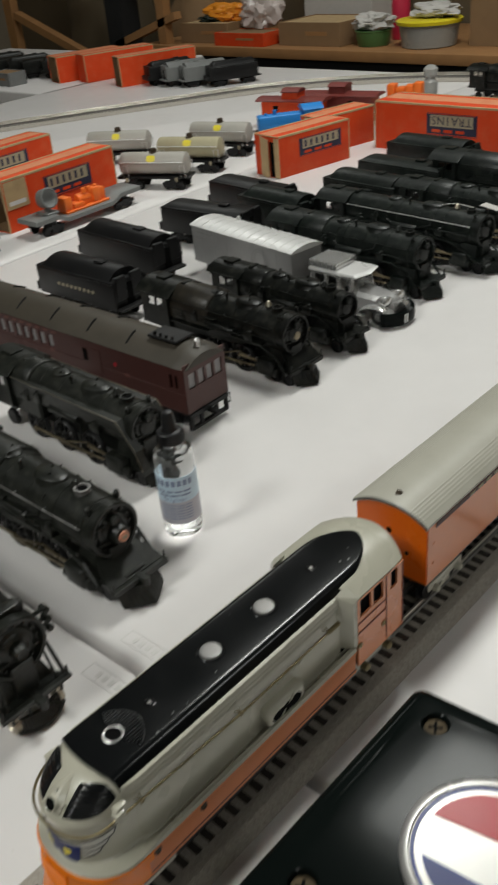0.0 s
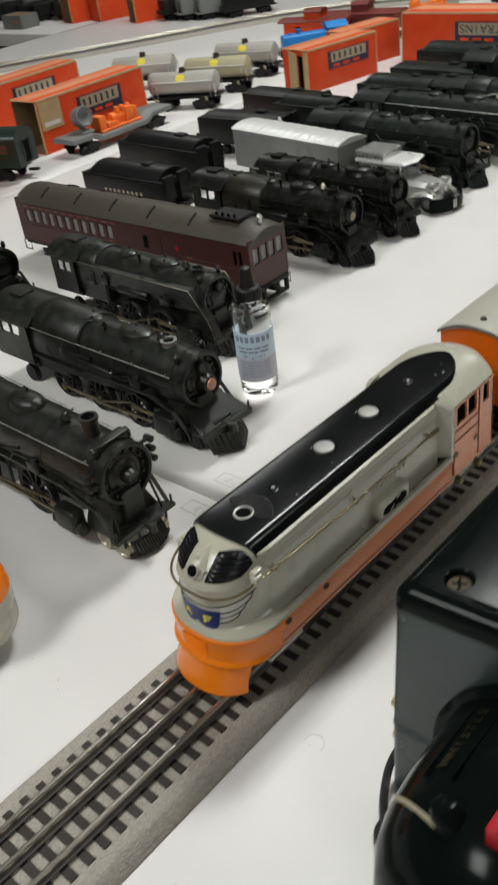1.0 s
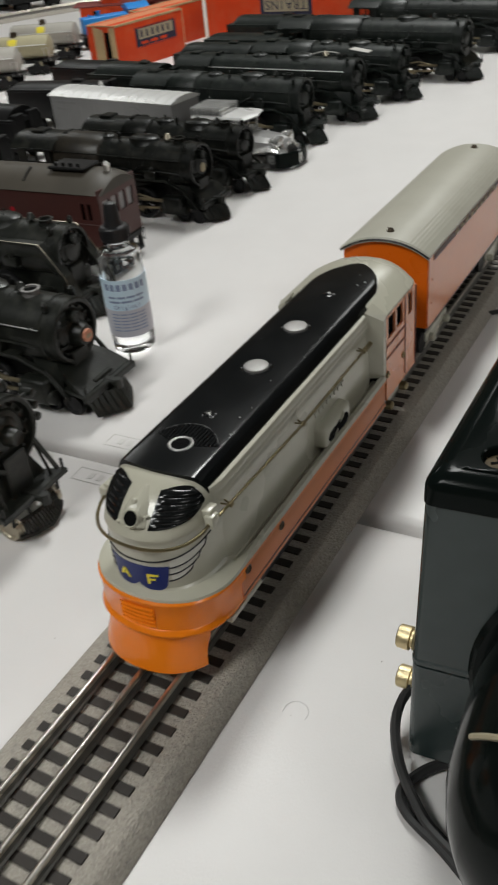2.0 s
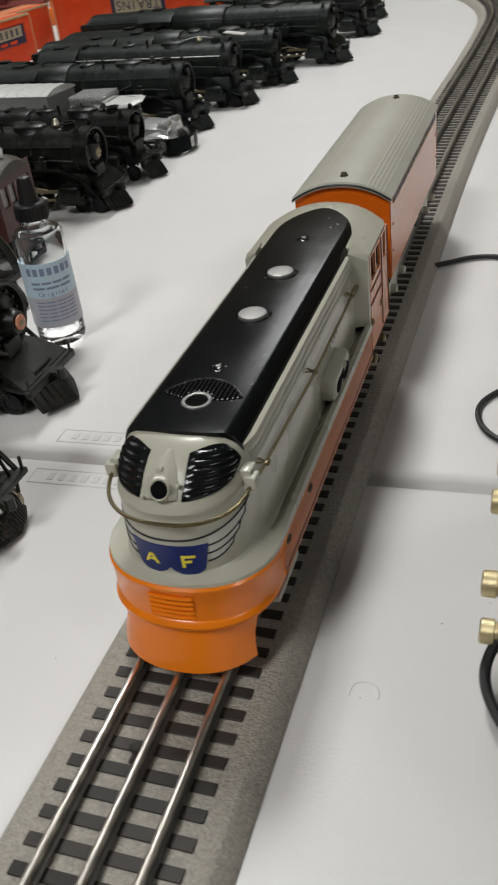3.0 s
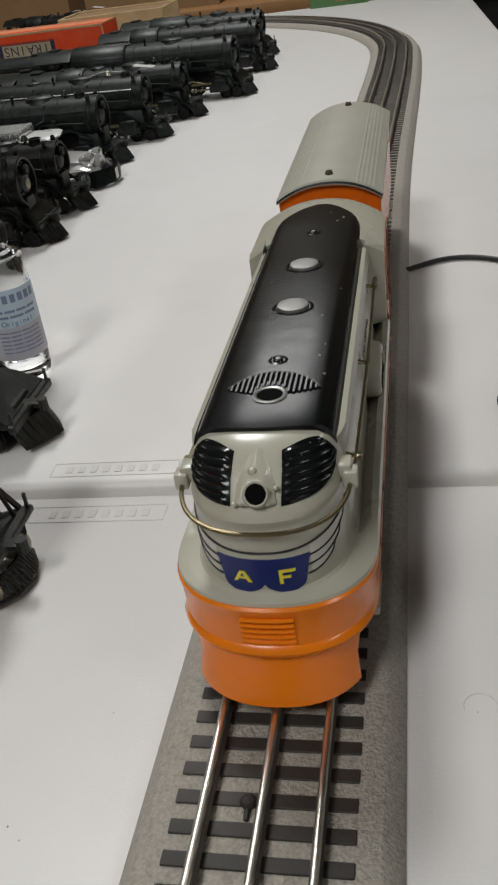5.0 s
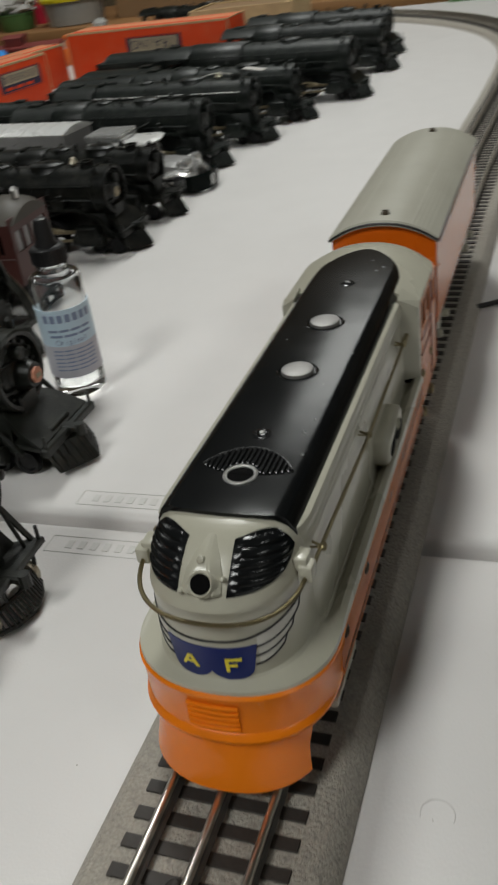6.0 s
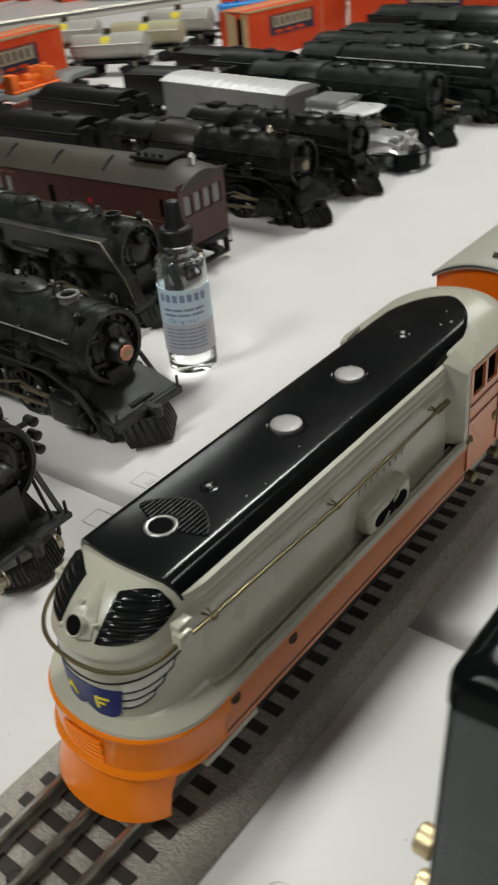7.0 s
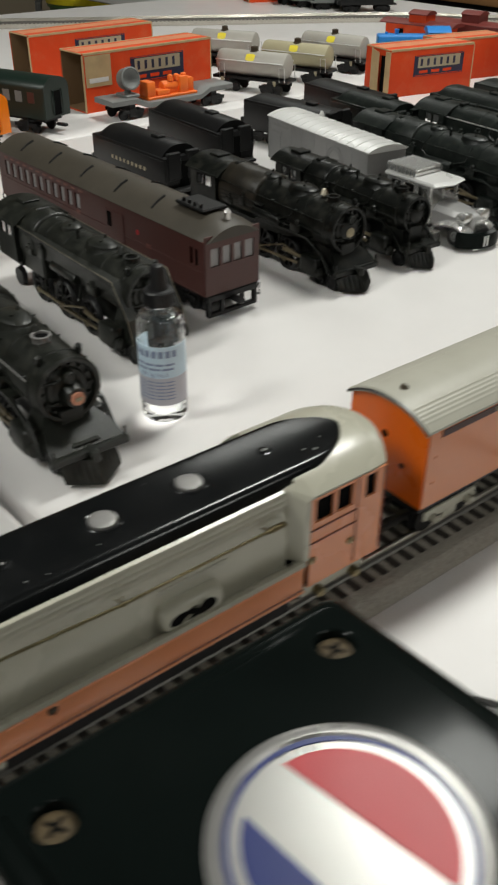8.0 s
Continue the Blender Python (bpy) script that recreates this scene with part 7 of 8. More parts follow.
steam_engine("steam_engine", "worn black model steam engine behind the dusty one", pose(-0.515, 0.385, 0, 0, 0, 0), L=0.25, R=0.020, zc=0.053)
motor_coach(pose(-0.301, 0.5385, 0, 0, 0, 2))
steam_engine("steam_engine", "black model steam engine with brown-dusted boiler and cab", pose(-0.261, 0.661, 0, 0, 0, -1), L=0.252, R=0.0215, zc=0.0535, style="ribbed", badge="cream", casing_paint=M_CASTBROWN)
steam_engine("steam_engine", "small black model steam engine beside the silver lorry", pose(-0.262, 0.752, 0, 0, 0, -3), L=0.235, R=0.0180, zc=0.0480, drivers=2)
silver_truck(pose(-0.265, 0.843, 0, 0, 0, 0))
steam_engine("steam_engine", "long greenish-black model steam engine with smooth boiler", pose(-0.273, 0.928, 0, 0, 0, -3), L=0.275, R=0.0215, zc=0.0540, body=M_CASTGREEN)
steam_engine("steam_engine", "greenish-black model steam engine with bright boiler rail", pose(-0.251, 1.040, 0, 0, 0, -3), L=0.30, R=0.0215, zc=0.0540, body=M_CASTGREEN, style="skirt", tag=True)
steam_engine("steam_engine", "black model steam engine with a tall headlight", pose(-0.228, 1.148, 0, 0, 0, -4), L=0.26, R=0.0195, zc=0.0510, body=M_CASTGREEN)
steam_engine("steam_engine", "large greenish-black model steam engine with slanted boards", pose(-0.178, 1.270, 0, 0, 0, -5), L=0.33, R=0.0240, zc=0.0570, body=M_CASTGREEN, style="ribbed")
steam_engine("steam_engine", "black model steam engine at the far end of the row", pose(-0.173, 1.468, 0, 0, 0, -6), L=0.30, R=0.0220, zc=0.0550, body=M_CASTGREEN)

steam_engine("steam_engine", "black model steam engine beyond the large greenish one", pose(-0.190, 1.625, 0, 0, 0, -6), L=0.29, R=0.0215, zc=0.0540, body=M_CASTGREEN, style="ribbed")

tender("matt black model tender with rounded top", pose(-0.650, 0.674, 0, 0, 0, 2), L=0.158, lettered=True)
tender("matt black model tender with a square front", pose(-0.710, 0.794, 0, 0, 0, -2), L=0.175)
tender("matt black model tender beside the van body", pose(-0.690, 0.945, 0, 0, 0, 6), L=0.16, hump=False)
tender("long flat-topped black model tender", pose(-0.720, 1.075, 0, 0, 0, -4), L=0.16, hump=False)
tender("dark green-black model tender", pose(-0.628, 1.035, 0, 0, 0, -4), L=0.14, body=M_CASTGREEN)
tender("dark green-black model tender near the cartons", pose(-0.560, 1.175, 0, 0, 0, -4), L=0.15, body=M_CASTGREEN)
tender("large black model tender in front of a long carton", pose(-0.590, 1.415, 0, 0, 0, -4), L=0.17, body=M_CASTGREEN)
tender("flat black model tender beside a tall carton", pose(-0.560, 1.285, 0, 0, 0, -4), L=0.17, body=M_CASTGREEN, hump=False)

# ---- cartons and cars on the left tables ----
c1 = carton("worn orange train carton with a navy name panel", pose(-1.083, 0.934, 0, 0, 0, 4), 0.258, 0.066, 0.088, open_end=True)
sticker(c1, 0.066, -0.126, -0.078, 0.038, 0.084)
carton("worn orange train carton behind the searchlight car", pose(-1.308, 0.956, 0, 0, 0, 4), 0.265, 0.066, 0.086, open_end=True)
carton("open-ended orange train carton with torn tan flap", pose(-0.853, 1.368, 0, 0, 0, -9), 0.182, 0.070, 0.076)
carton("long orange train carton with plain faded side", pose(-0.887, 1.525, 0, 0, 0, -10), 0.150, 0.060, 0.072, plate=False)
carton("large orange train carton with a pale name panel", pose(-0.644, 1.587, 0, 0, 0, -90), 0.32, 0.09, 0.092, word="TRAINS")
searchlight_car(pose(-0.990, 0.925, 0, 0, 0, 92))
simple_coach("green_coach", "dark green model passenger coach with a dark end door", pose(-0.955, 0.715, 0, 0, 0, 22), M_GREENCAR)
simple_coach("orange_coach", "small orange model car at the table joint", pose(-0.905, 0.595, 0, 0, 0, 15), M_ORANGE, L=0.18)
tank_car("tarnished silver tank car with a yellow emblem", pose(-1.020, 1.130, 0, 0, 0, 25), M_TANK)
tank_car("cream-yellow tank car with a yellow emblem", pose(-1.045, 1.250, 0, 0, 0, 22), M_TANKCREAM, R=0.0200)
tank_car("bright silver tank car with a yellow emblem", pose(-1.080, 1.375, 0, 0, 0, 18), M_TANK)
tank_car("dull silver tank car behind the carton", pose(-1.240, 1.230, 0, 0, 0, 30), M_TANK)


def switcher(label, m, paint, cab_paint=None):
    """A small end-cab engine along x, origin under its middle."""
    t = thing("small_diesel", label, "model locomotive", m)
    bm = bmesh.new()
    box(bm, -0.075, 0.075, -0.024, 0.024, 0.018, 0.026, 0.001)
    part("frame", bm, M_BLACKPLASTIC, t)
    bm = bmesh.new()
    box(bm, -0.030, 0.068, -0.016, 0.016, 0.026, 0.058, 0.004, 3)
    part("hood", bm, paint, t)
    bm = bmesh.new()
    box(bm, -0.070, -0.030, -0.024, 0.024, 0.026, 0.064, 0.002, 2)
    loops = []
    for x in (-0.073, -0.027):
        loops.append([(x, 0.026 * (2 * i / 10 - 1), 0.064 + 0.009 * (1 - abs(2 * i / 10 - 1) ** 2)) for i in range(11)] + [(x, 0.022, 0.0625), (x, -0.022, 0.0625)])
    rings(bm, loops)
    part("cab", bm, cab_paint or paint, t)
    bm = bmesh.new()
    lathe(bm, (0.030, 0, 0.057), "z", [(0, 0.004), (0.008, 0.004), (0.010, 0.005)], 10)
    lathe(bm, (0.050, 0, 0.057), "z", [(0, 0.003), (0.005, 0.003)], 10)
    part("exhaust", bm, paint, t)
    bogie(t, -0.045)
    bogie(t, 0.045)
    return t


switcher("bright blue plastic model diesel beside the cartons", pose(-1.020, 1.525, 0, 0, 0, 232), M_BLUEPLASTIC)


def caboose(label, m, paint, L=0.16):
    t = thing("caboose", label, "model train car", m)
    bm = bmesh.new()
    box(bm, -L / 2 + 0.014, L / 2 - 0.014, -0.026, 0.026, 0.022, 0.060, 0.001)
    part("body", bm, M_RUST if paint is M_RUST else paint, t)
    for x0, x1, w, z in ((-L / 2, L / 2, 0.029, 0.060), (-0.022, 0.022, 0.022, 0.079)):
        bm = bmesh.new()
        loops = []
        for x in (x0, x1):
            loops.append([(x, w * (2 * i / 10 - 1), z + 0.006 * (1 - abs(2 * i / 10 - 1) ** 2)) for i in range(11)] + [(x, w * 0.95, z - 0.002), (x, -w * 0.95, z - 0.002)])
        rings(bm, loops)
        part("roof", bm, M_RUST, t)
    bm = bmesh.new()
    box(bm, -0.020, 0.020, -0.020, 0.020, 0.062, 0.079)
    part("cupola", bm, paint, t)
    for sgn in (-1, 1):
        for x in (-0.040, 0.030):
            bm = bmesh.new()
            box(bm, x, x + 0.012, sgn * 0.0258, sgn * 0.0266, 0.038, 0.050)
            part("window_pane", bm, M_DARKHOLE, t)
    bogie(t, -L * 0.32)
    bogie(t, L * 0.32)
    return t


caboose("dull brown-red model caboose with a cupola", pose(-1.030, 1.724, 0, 0, 0, 12), M_RUST, 0.20)
caboose("faded red-orange model caboose with brown roof", pose(-1.100, 1.640, 0, 0, 0, 14), M_BOXORANGE, 0.17)


def orange_streamliner_end(m):
    """The rounded end of another streamlined car; forward is local +x."""
    t = thing("streamlined_car", "rounded orange and olive end of another tinplate car", "model train car", m)
    def ring_pts(z, w, xf, n=14):
        pts = [(-0.16, -w, z)]
        for k in range(n + 1):
            a = radians(-90 + 180 * k / n)
            pts.append((xf - w + w * math.cos(a), w * math.sin(a), z))
        return pts + [(-0.16, w, z)]
    bm = bmesh.new()
    rings(bm, [ring_pts(0.012, 0.027, -0.003), ring_pts(0.016, 0.029, -0.001), ring_pts(0.040, 0.030, 0.0)])
    part("lower_body", bm, M_GREYPAINT, t, "olive-grey lower body")
    bm = bmesh.new()
    rings(bm, [ring_pts(0.0404, 0.0300, 0.0), ring_pts(0.046, 0.0295, -0.001), ring_pts(0.052, 0.0270, -0.005), ring_pts(0.056, 0.022, -0.012), ring_pts(0.058, 0.012, -0.024)])
    part("upper_body", bm, M_ORANGE, t, "bright orange upper body")
    bogie(t, -0.050)
    return t


orange_streamliner_end(pose(-0.1180, 0.0750, 0, 0, 0, 0))


# ---- spray bottle ----
def dropper_bottle(m):
    t = thing("dropper_bottle", "clear bottle of liquid with black dropper cap and blue-grey label", "bottle", m)
    R = 0.0162
    bm = bmesh.new()
    prof = [(0.0022, R * 0.004), (0.0016, R * 0.50), (0.0004, R * 0.80), (0.0003, R * 0.88), (0.0014, R * 0.97), (0.004, R), (0.0745, R), (0.0770, R * 0.96), (0.0786, R * 0.86), (0.0796, R * 0.70), (0.0802, R * 0.54), (0.0830, R * 0.52), (0.0834, R * 0.60), (0.0846, R * 0.60), (0.0850, R * 0.50),
            (0.0850, R * 0.44), (0.0800, R * 0.45), (0.0782, R * 0.64), (0.0768, R * 0.82), (0.0738, R * 0.91), (0.0090, R * 0.91), (0.0070, R * 0.84), (0.0058, R * 0.60), (0.0064, R * 0.004)]
    lathe(bm, (0, 0, 0), "z", prof, 36, cap=False)
    part("bottle_body", bm, M_GLASS, t).visible_shadow = False
    for z0, z1, mt, nm in ((0.0365, 0.0600, M_LABELBLUE, "label_top"), (0.0150, 0.0364, M_LABELGREY, "label_bottom")):
        bm = bmesh.new()
        loops = []
        n = 30
        for k in range(n + 1):
            a = radians(-175 + 220 * k / n)
            c, s_ = math.cos(a), math.sin(a)
            loops.append([((R + d) * c, (R + d) * s_, z) for d, z in ((0.0002, z0), (0.0005, z0), (0.0005, z1), (0.0002, z1))])
        rings(bm, loops)
        lb = part(nm, bm, mt, t)
        rows_ = ((0.0520, 0.0570, 0.0030, 0.0016, 7), (0.0460, 0.0475, 0.0060, 0.0010, 4), (0.0425, 0.0440, 0.0080, 0.0010, 3)) if nm == "label_top" else tuple((0.0330 - 0.0026 * k, 0.0338 - 0.0026 * k, 0.0060, 0.0008, 4) for k in range(6))
        for za, zb, w, gap, cnt in rows_:
            tot = cnt * w + (cnt - 1) * gap
            for k in range(cnt):
                bm = bmesh.new()
                a0 = -(tot / 2 - k * (w + gap)) / R + radians(-52)
                lp = []
                for q in range(5):
                    a = a0 + w / R * q / 4
                    lp.append([((R + d) * math.cos(a), (R + d) * math.sin(a), z) for d, z in ((0.0005, za), (0.0007, za), (0.0007, zb), (0.0005, zb))])
                rings(bm, lp)
                part("print_bar", bm, M_LABELINK, lb)
    for k, ch in enumerate("Original"):
        cu = bpy.data.curves.new("letter", "FONT")
        cu.body, cu.size, cu.extrude, cu.align_x = ch, 0.0046, 0.0001, "CENTER"
        ob = new("letter", cu)
        a = radians(-52) + (k - 3.5) * 0.0024 / R
        c, s_ = math.cos(a), math.sin(a)
        ob.matrix_basis = Matrix(((-s_, 0, c, (R + 0.0006) * c), (c, 0, s_, (R + 0.0006) * s_), (0, 1, 0, 0.0378), (0, 0, 0, 1)))
        cu.materials.append(M_LABELINK)
        ob.parent = t
    bm = bmesh.new()
    lathe(bm, (0, 0, 0), "z", [(0.0852, R * 0.58), (0.0855, R * 0.64), (0.0945, R * 0.64), (0.0955, R * 0.58), (0.0960, R * 0.42), (0.0995, R * 0.36), (0.1090, R * 0.30), (0.1115, R * 0.24), (0.1125, R * 0.08)], 28)
    cap = part("dropper_cap", bm, M_CAP, t, "matt black dropper cap")
    for k in range(24):
        a = 2 * math.pi * k / 24
        bm = bmesh.new()
        box(bm, R * 0.635, R * 0.67, -0.0005, 0.0005, 0.0862, 0.0940, m=Matrix.Rotation(a, 4, "Z"))
        part("cap_ridge", bm, M_CAP, cap)
    return t


dropper_bottle(pose(-0.1985, 0.4005, 0))


# ---- transformer beside the track ----
def transformer(m):
    """A toy-train transformer: local origin at the middle of its base, its left side looks to -x."""
    t = thing("train_transformer", "black toy-train transformer with a round red, white and blue badge", "transformer", m)
    hx, hy, z0, zl, z1 = 0.0710, 0.0614, 0.0070, 0.0565, 0.1412
    def rr(w, d, r, z, n=6):
        pts = []
        for cx, cy, a0 in ((w - r, d - r, 0), (-w + r, d - r, 90), (-w + r, -d + r, 180), (w - r, -d + r, 270)):
            for k in range(n + 1):
                a = radians(a0 + 90 * k / n)
                x, y = cx + r * math.cos(a), cy + r * math.sin(a)
                pts.append((x, y + 0.08 * x, z))
        return pts
    bm = bmesh.new()
    rings(bm, [rr(hx + 0.0026, hy + 0.0026, 0.004, z0), rr(hx + 0.0018, hy + 0.0020, 0.004, zl)])
    part("base_box", bm, M_CASEGREY, t, "dark slate metal base")
    bm = bmesh.new()
    rings(bm, [rr(hx + 0.0008, hy + 0.0010, 0.004, zl - 0.0004), rr(hx + 0.0008, hy + 0.0010, 0.004, zl + 0.0010), rr(hx + 0.0020, hy + 0.0022, 0.004, zl + 0.0012), rr(hx + 0.0020, hy + 0.0022, 0.004, zl + 0.0030), rr(hx + 0.0014, hy + 0.0016, 0.003, zl + 0.0036), rr(hx - 0.0006, hy - 0.0006, 0.003, z1 - 0.012)])
    part("side_shell", bm, M_CASEGREY, t, "dark slate metal side shell")
    bm = bmesh.new()
    loops = [rr(hx - 0.0008, hy - 0.0008, 0.004, z1 - 0.0125), rr(hx, hy, 0.004, z1 - 0.0118)]
    for k in range(0, 91, 15):
        a = radians(k)
        ins = 0.0062 * (1 - math.cos(a))
        loops.append(rr(hx - ins, hy - ins, 0.0048, z1 - 0.0062 + 0.0062 * math.sin(a)))
    loops.append(rr(hx - 0.0072, hy - 0.0072, 0.0044, z1))
    rings(bm, loops, cap=False)
    # the top has four round wells for the screws
    spots = ((-0.0510, -0.0500), (-0.0520, 0.0395), (0.052, -0.0440), (0.052, 0.0460))
    wells = []
    for x, y in spots:
        rim = [bm.verts.new(p) for p in circle_pts((x, y, z1), "z", 0.0067, 20)]
        up = [bm.verts.new(p) for p in circle_pts((x, y, z1), "z", 0.0062, 20)]
        lip = [bm.verts.new(p) for p in circle_pts((x, y, z1 - 0.0005), "z", 0.0056, 20)]
        low = [bm.verts.new(p) for p in circle_pts((x, y, z1 - 0.0034), "z", 0.0054, 20)]
        for k in range(20):
            q = (k + 1) % 20
            bm.faces.new((rim[k], rim[q], up[q], up[k]))
            bm.faces.new((up[k], up[q], lip[q], lip[k]))
            bm.faces.new((lip[k], lip[q], low[q], low[k]))
        bm.faces.new(low)
        wells += [bm.edges.get((rim[k], rim[(k + 1) % 20])) for k in range(20)]
    rim_edges = [e for e in bm.edges if e.is_boundary and all(abs(v.co.z - z1) < 1e-5 for v in e.verts) and e not in wells]
    flat = bmesh.ops.triangle_fill(bm, edges=rim_edges + wells, use_beauty=True)
    inner = [e for e in flat["geom"] if isinstance(e, bmesh.types.BMEdge) and not (e in wells or e in rim_edges)]
    for cuts in (3, 1):
        more = bmesh.ops.subdivide_edges(bm, edges=inner, cuts=cuts)
        inner = [e for e in more["geom_inner"] if isinstance(e, bmesh.types.BMEdge)]
    bmesh.ops.triangulate(bm, faces=[f for f in bm.faces if len(f.verts) > 4 and abs(f.calc_center_median().z - z1) < 1e-4])
    # the moulded top is slightly domed
    for v in bm.verts:
        lift = max(0.0, (v.co.z - (z1 - 0.0062)) / 0.0062)
        v.co.z += lift * (0.0034 * (1 - 0.5 * ((v.co.x / hx) ** 2 + ((v.co.y - 0.08 * v.co.x) / hy) ** 2)) - 0.0012)
    bmesh.ops.recalc_face_normals(bm, faces=bm.faces)
    lid = part("lid", bm, M_CASE, t, "glossy black moulded lid")
    # recessed screws near the corners
    for x, y in spots:
        bm = bmesh.new()
        lathe(bm, (x, y, z1 - 0.0033), "z", [(0.0, 0.0050), (0.0008, 0.0048), (0.0012, 0.0030), (0.0013, 0.0006)], 18)
        screw = part("screw_head", bm, M_SCREW, lid, "rusty bronze screw sunk in its well")
        # black cross bars paint the shade in the screw's slot
        bm = bmesh.new()
        for a in (28, 118):
            box(bm, -0.0030, 0.0030, -0.0006, 0.0006, 0.0009, 0.0014 + a * 1e-6, m=Matrix.Translation((x, y, z1 - 0.0033)) @ Matrix.Rotation(radians(a), 4, "Z"))
        part("screw_slot_shade", bm, M_DARKHOLE, screw)
    # chipped white smear
    bm = bmesh.new()
    lathe(bm, (-0.0605, -0.0285, z1), "z", [(0.0001, 0.0024), (0.0003, 0.0020)], 7)
    lathe(bm, (-0.0560, -0.0290, z1), "z", [(0.0001, 0.0018), (0.0004, 0.0014)], 7)
    part("chipped_spot", bm, M_SCUFF, lid, "pale scuffed spot")
    # round badge: plain coloured fields
    bx, by, br = -0.0040, -0.0005, 0.0330
    z2, z1 = z1, z1 + 0.0016
    def disc(r0, r1, a0, a1, za, zb, n=40):
        b2 = bmesh.new()
        loops_ = []
        for k in range(n + 1):
            a = radians(a0 + (a1 - a0) * k / n)
            c, s_ = math.cos(a), math.sin(a)
            loops_.append([(bx + r * c, by + r * s_, z) for r, z in ((r0, za), (r1, za), (r1, zb), (r0, zb))])
        rings(b2, loops_)
        return b2
    bm = bmesh.new()
    lathe(bm, (bx, by, z1), "z", [(0, br), (0.0010, br), (0.0014, br - 0.0008), (0.0014, br - 0.0032), (0.0009, br - 0.0038)], 56)
    badge = part("badge", bm, M_BADGEWHITE, t, "silver badge with red, white and blue fields")
    for nm, mt, args in (("navy_ring", M_BLUE, (br - 0.0055, br - 0.0040, 0, 360, z1 + 0.0009, z1 + 0.0012)),
                         ("white_field", M_BADGEWHITE, (0.0002, br - 0.0072, 0, 360, z1 + 0.0009, z1 + 0.0012))):
        part(nm, disc(*args), mt, badge)
    rf = br - 0.0082
    for nm, mt, a0, a1 in (("red_field", M_RED, 26, 177), ("blue_field", M_BLUE, 217, 337)):
        bm = bmesh.new()
        arc = [(bx + rf * math.cos(radians(a0 + (a1 - a0) * k / 30)), by + rf * math.sin(radians(a0 + (a1 - a0) * k / 30))) for k in range(31)]
        rings(bm, [[(x, y, z) for x, y in arc] for z in (z1 + 0.0012, z1 + 0.0015)])
        part(nm, bm, mt, badge)
    z1 = z2
    # round control handle on the front face, turning on a level shaft
    lx, lz, lr = 0.0060, 0.0630, 0.0550
    yf = -hy - 0.0020
    bm = bmesh.new()
    lathe(bm, (lx, yf, lz), "y", [(0.012, lr * 1.06), (-0.004, lr * 1.06), (-0.006, lr * 1.02)], 56)
    part("dial_plate", bm, M_CASE, t)
    bm = bmesh.new()
    lathe(bm, (lx, yf - 0.005, lz), "y", [(0.004, lr * 0.98), (-0.012, lr * 0.98), (-0.030, lr * 0.965), (-0.046, lr * 0.93), (-0.058, lr * 0.86), (-0.068, lr * 0.74), (-0.075, lr * 0.56), (-0.079, lr * 0.34), (-0.080, 0.002)], 56)
    lobe = part("control_handle", bm, M_CASE, t, "glossy black rounded control handle")

    def on_lobe(a, d, up=0.0, r=0.972):
        """A pose on the handle: angle from the right over the top, depth towards the viewer; x runs along +y, y to the left."""
        n = Vector((math.cos(a), 0, math.sin(a)))
        p = Vector((lx, yf - 0.005 - d, lz)) + n * (lr * r + up)
        left = Vector((-math.sin(a), 0, math.cos(a)))
        return Matrix(((0, left.x, n.x, p.x), (1, left.y, n.y, p.y), (0, left.z, n.z, p.z), (0, 0, 0, 1)))

    for k, ch in enumerate("WHISTLE"):
        cu = bpy.data.curves.new("letter", "FONT")
        cu.body, cu.size, cu.extrude, cu.align_x = ch, 0.0056, 0.0002, "CENTER"
        ob = new("letter", cu)
        ob.matrix_basis = on_lobe(radians(124), 0.033 - k * 0.0045, 0.0006)
        cu.materials.append(M_BRASS)
        ob.parent = lobe
    bm = bmesh.new()
    for a0, a1, d0, d1 in ((117.5, 118.7, -0.0005, 0.040), (132.5, 133.7, -0.0005, 0.040)):
        lp = []
        for d in (d0, (d0 + d1) / 2, d1):
            lp.append([on_lobe(radians(a), d, u) @ Vector((0, 0, 0)) for a, u in ((a0, -0.001), (a0, 0.0007), (a1, 0.0007), (a1, -0.001))])
        rings(bm, lp)
    part("label_rim", bm, M_CASE, lobe)
    bm = bmesh.new()
    lathe(bm, (0, 0, 0), "z", [(-0.002, 0.0062), (0.003, 0.0058), (0.0055, 0.0045), (0.0066, 0.0018)], 18)
    bmesh.ops.transform(bm, matrix=on_lobe(radians(113), 0.052, 0.0, 0.90), verts=bm.verts)
    part("handle_button", bm, M_CASE, lobe)
    bm = bmesh.new()
    pts = [on_lobe(radians(150 - 5 * k), 0.046 + 0.0016 * k, 0.0, 0.935 - 0.006 * k) @ Vector((0, 0, 0)) for k in range(8)]
    tube(bm, pts, 0.0010, 6)
    part("pointer_line", bm, M_CREAMPRINT, lobe, "worn cream pointer line")
    bm = bmesh.new()
    box(bm, -0.003, 0.018, -0.003, 0.003, -0.004, 0.006, 0.0015, 2)
    bmesh.ops.transform(bm, matrix=on_lobe(radians(92), 0.052, 0.0, 0.93), verts=bm.verts)
    part("control_lever", bm, M_RED, lobe, "dark red control lever")
    # terminals on the left side
    for y, z in ((-0.0465, 0.0215), (-0.0465, 0.0445), (-0.0100, 0.0520), (0.024, 0.0445)):
        bm = bmesh.new()
        lathe(bm, (-hx - 0.0014, y, z), "x", [(0, 0.0030), (-0.0052, 0.0030), (-0.0054, 0.0040), (-0.0062, 0.0044), (-0.0066, 0.0037), (-0.0074, 0.0037), (-0.0078, 0.0048), (-0.0124, 0.0047), (-0.0129, 0.0041), (-0.0127, 0.0015)], 18)
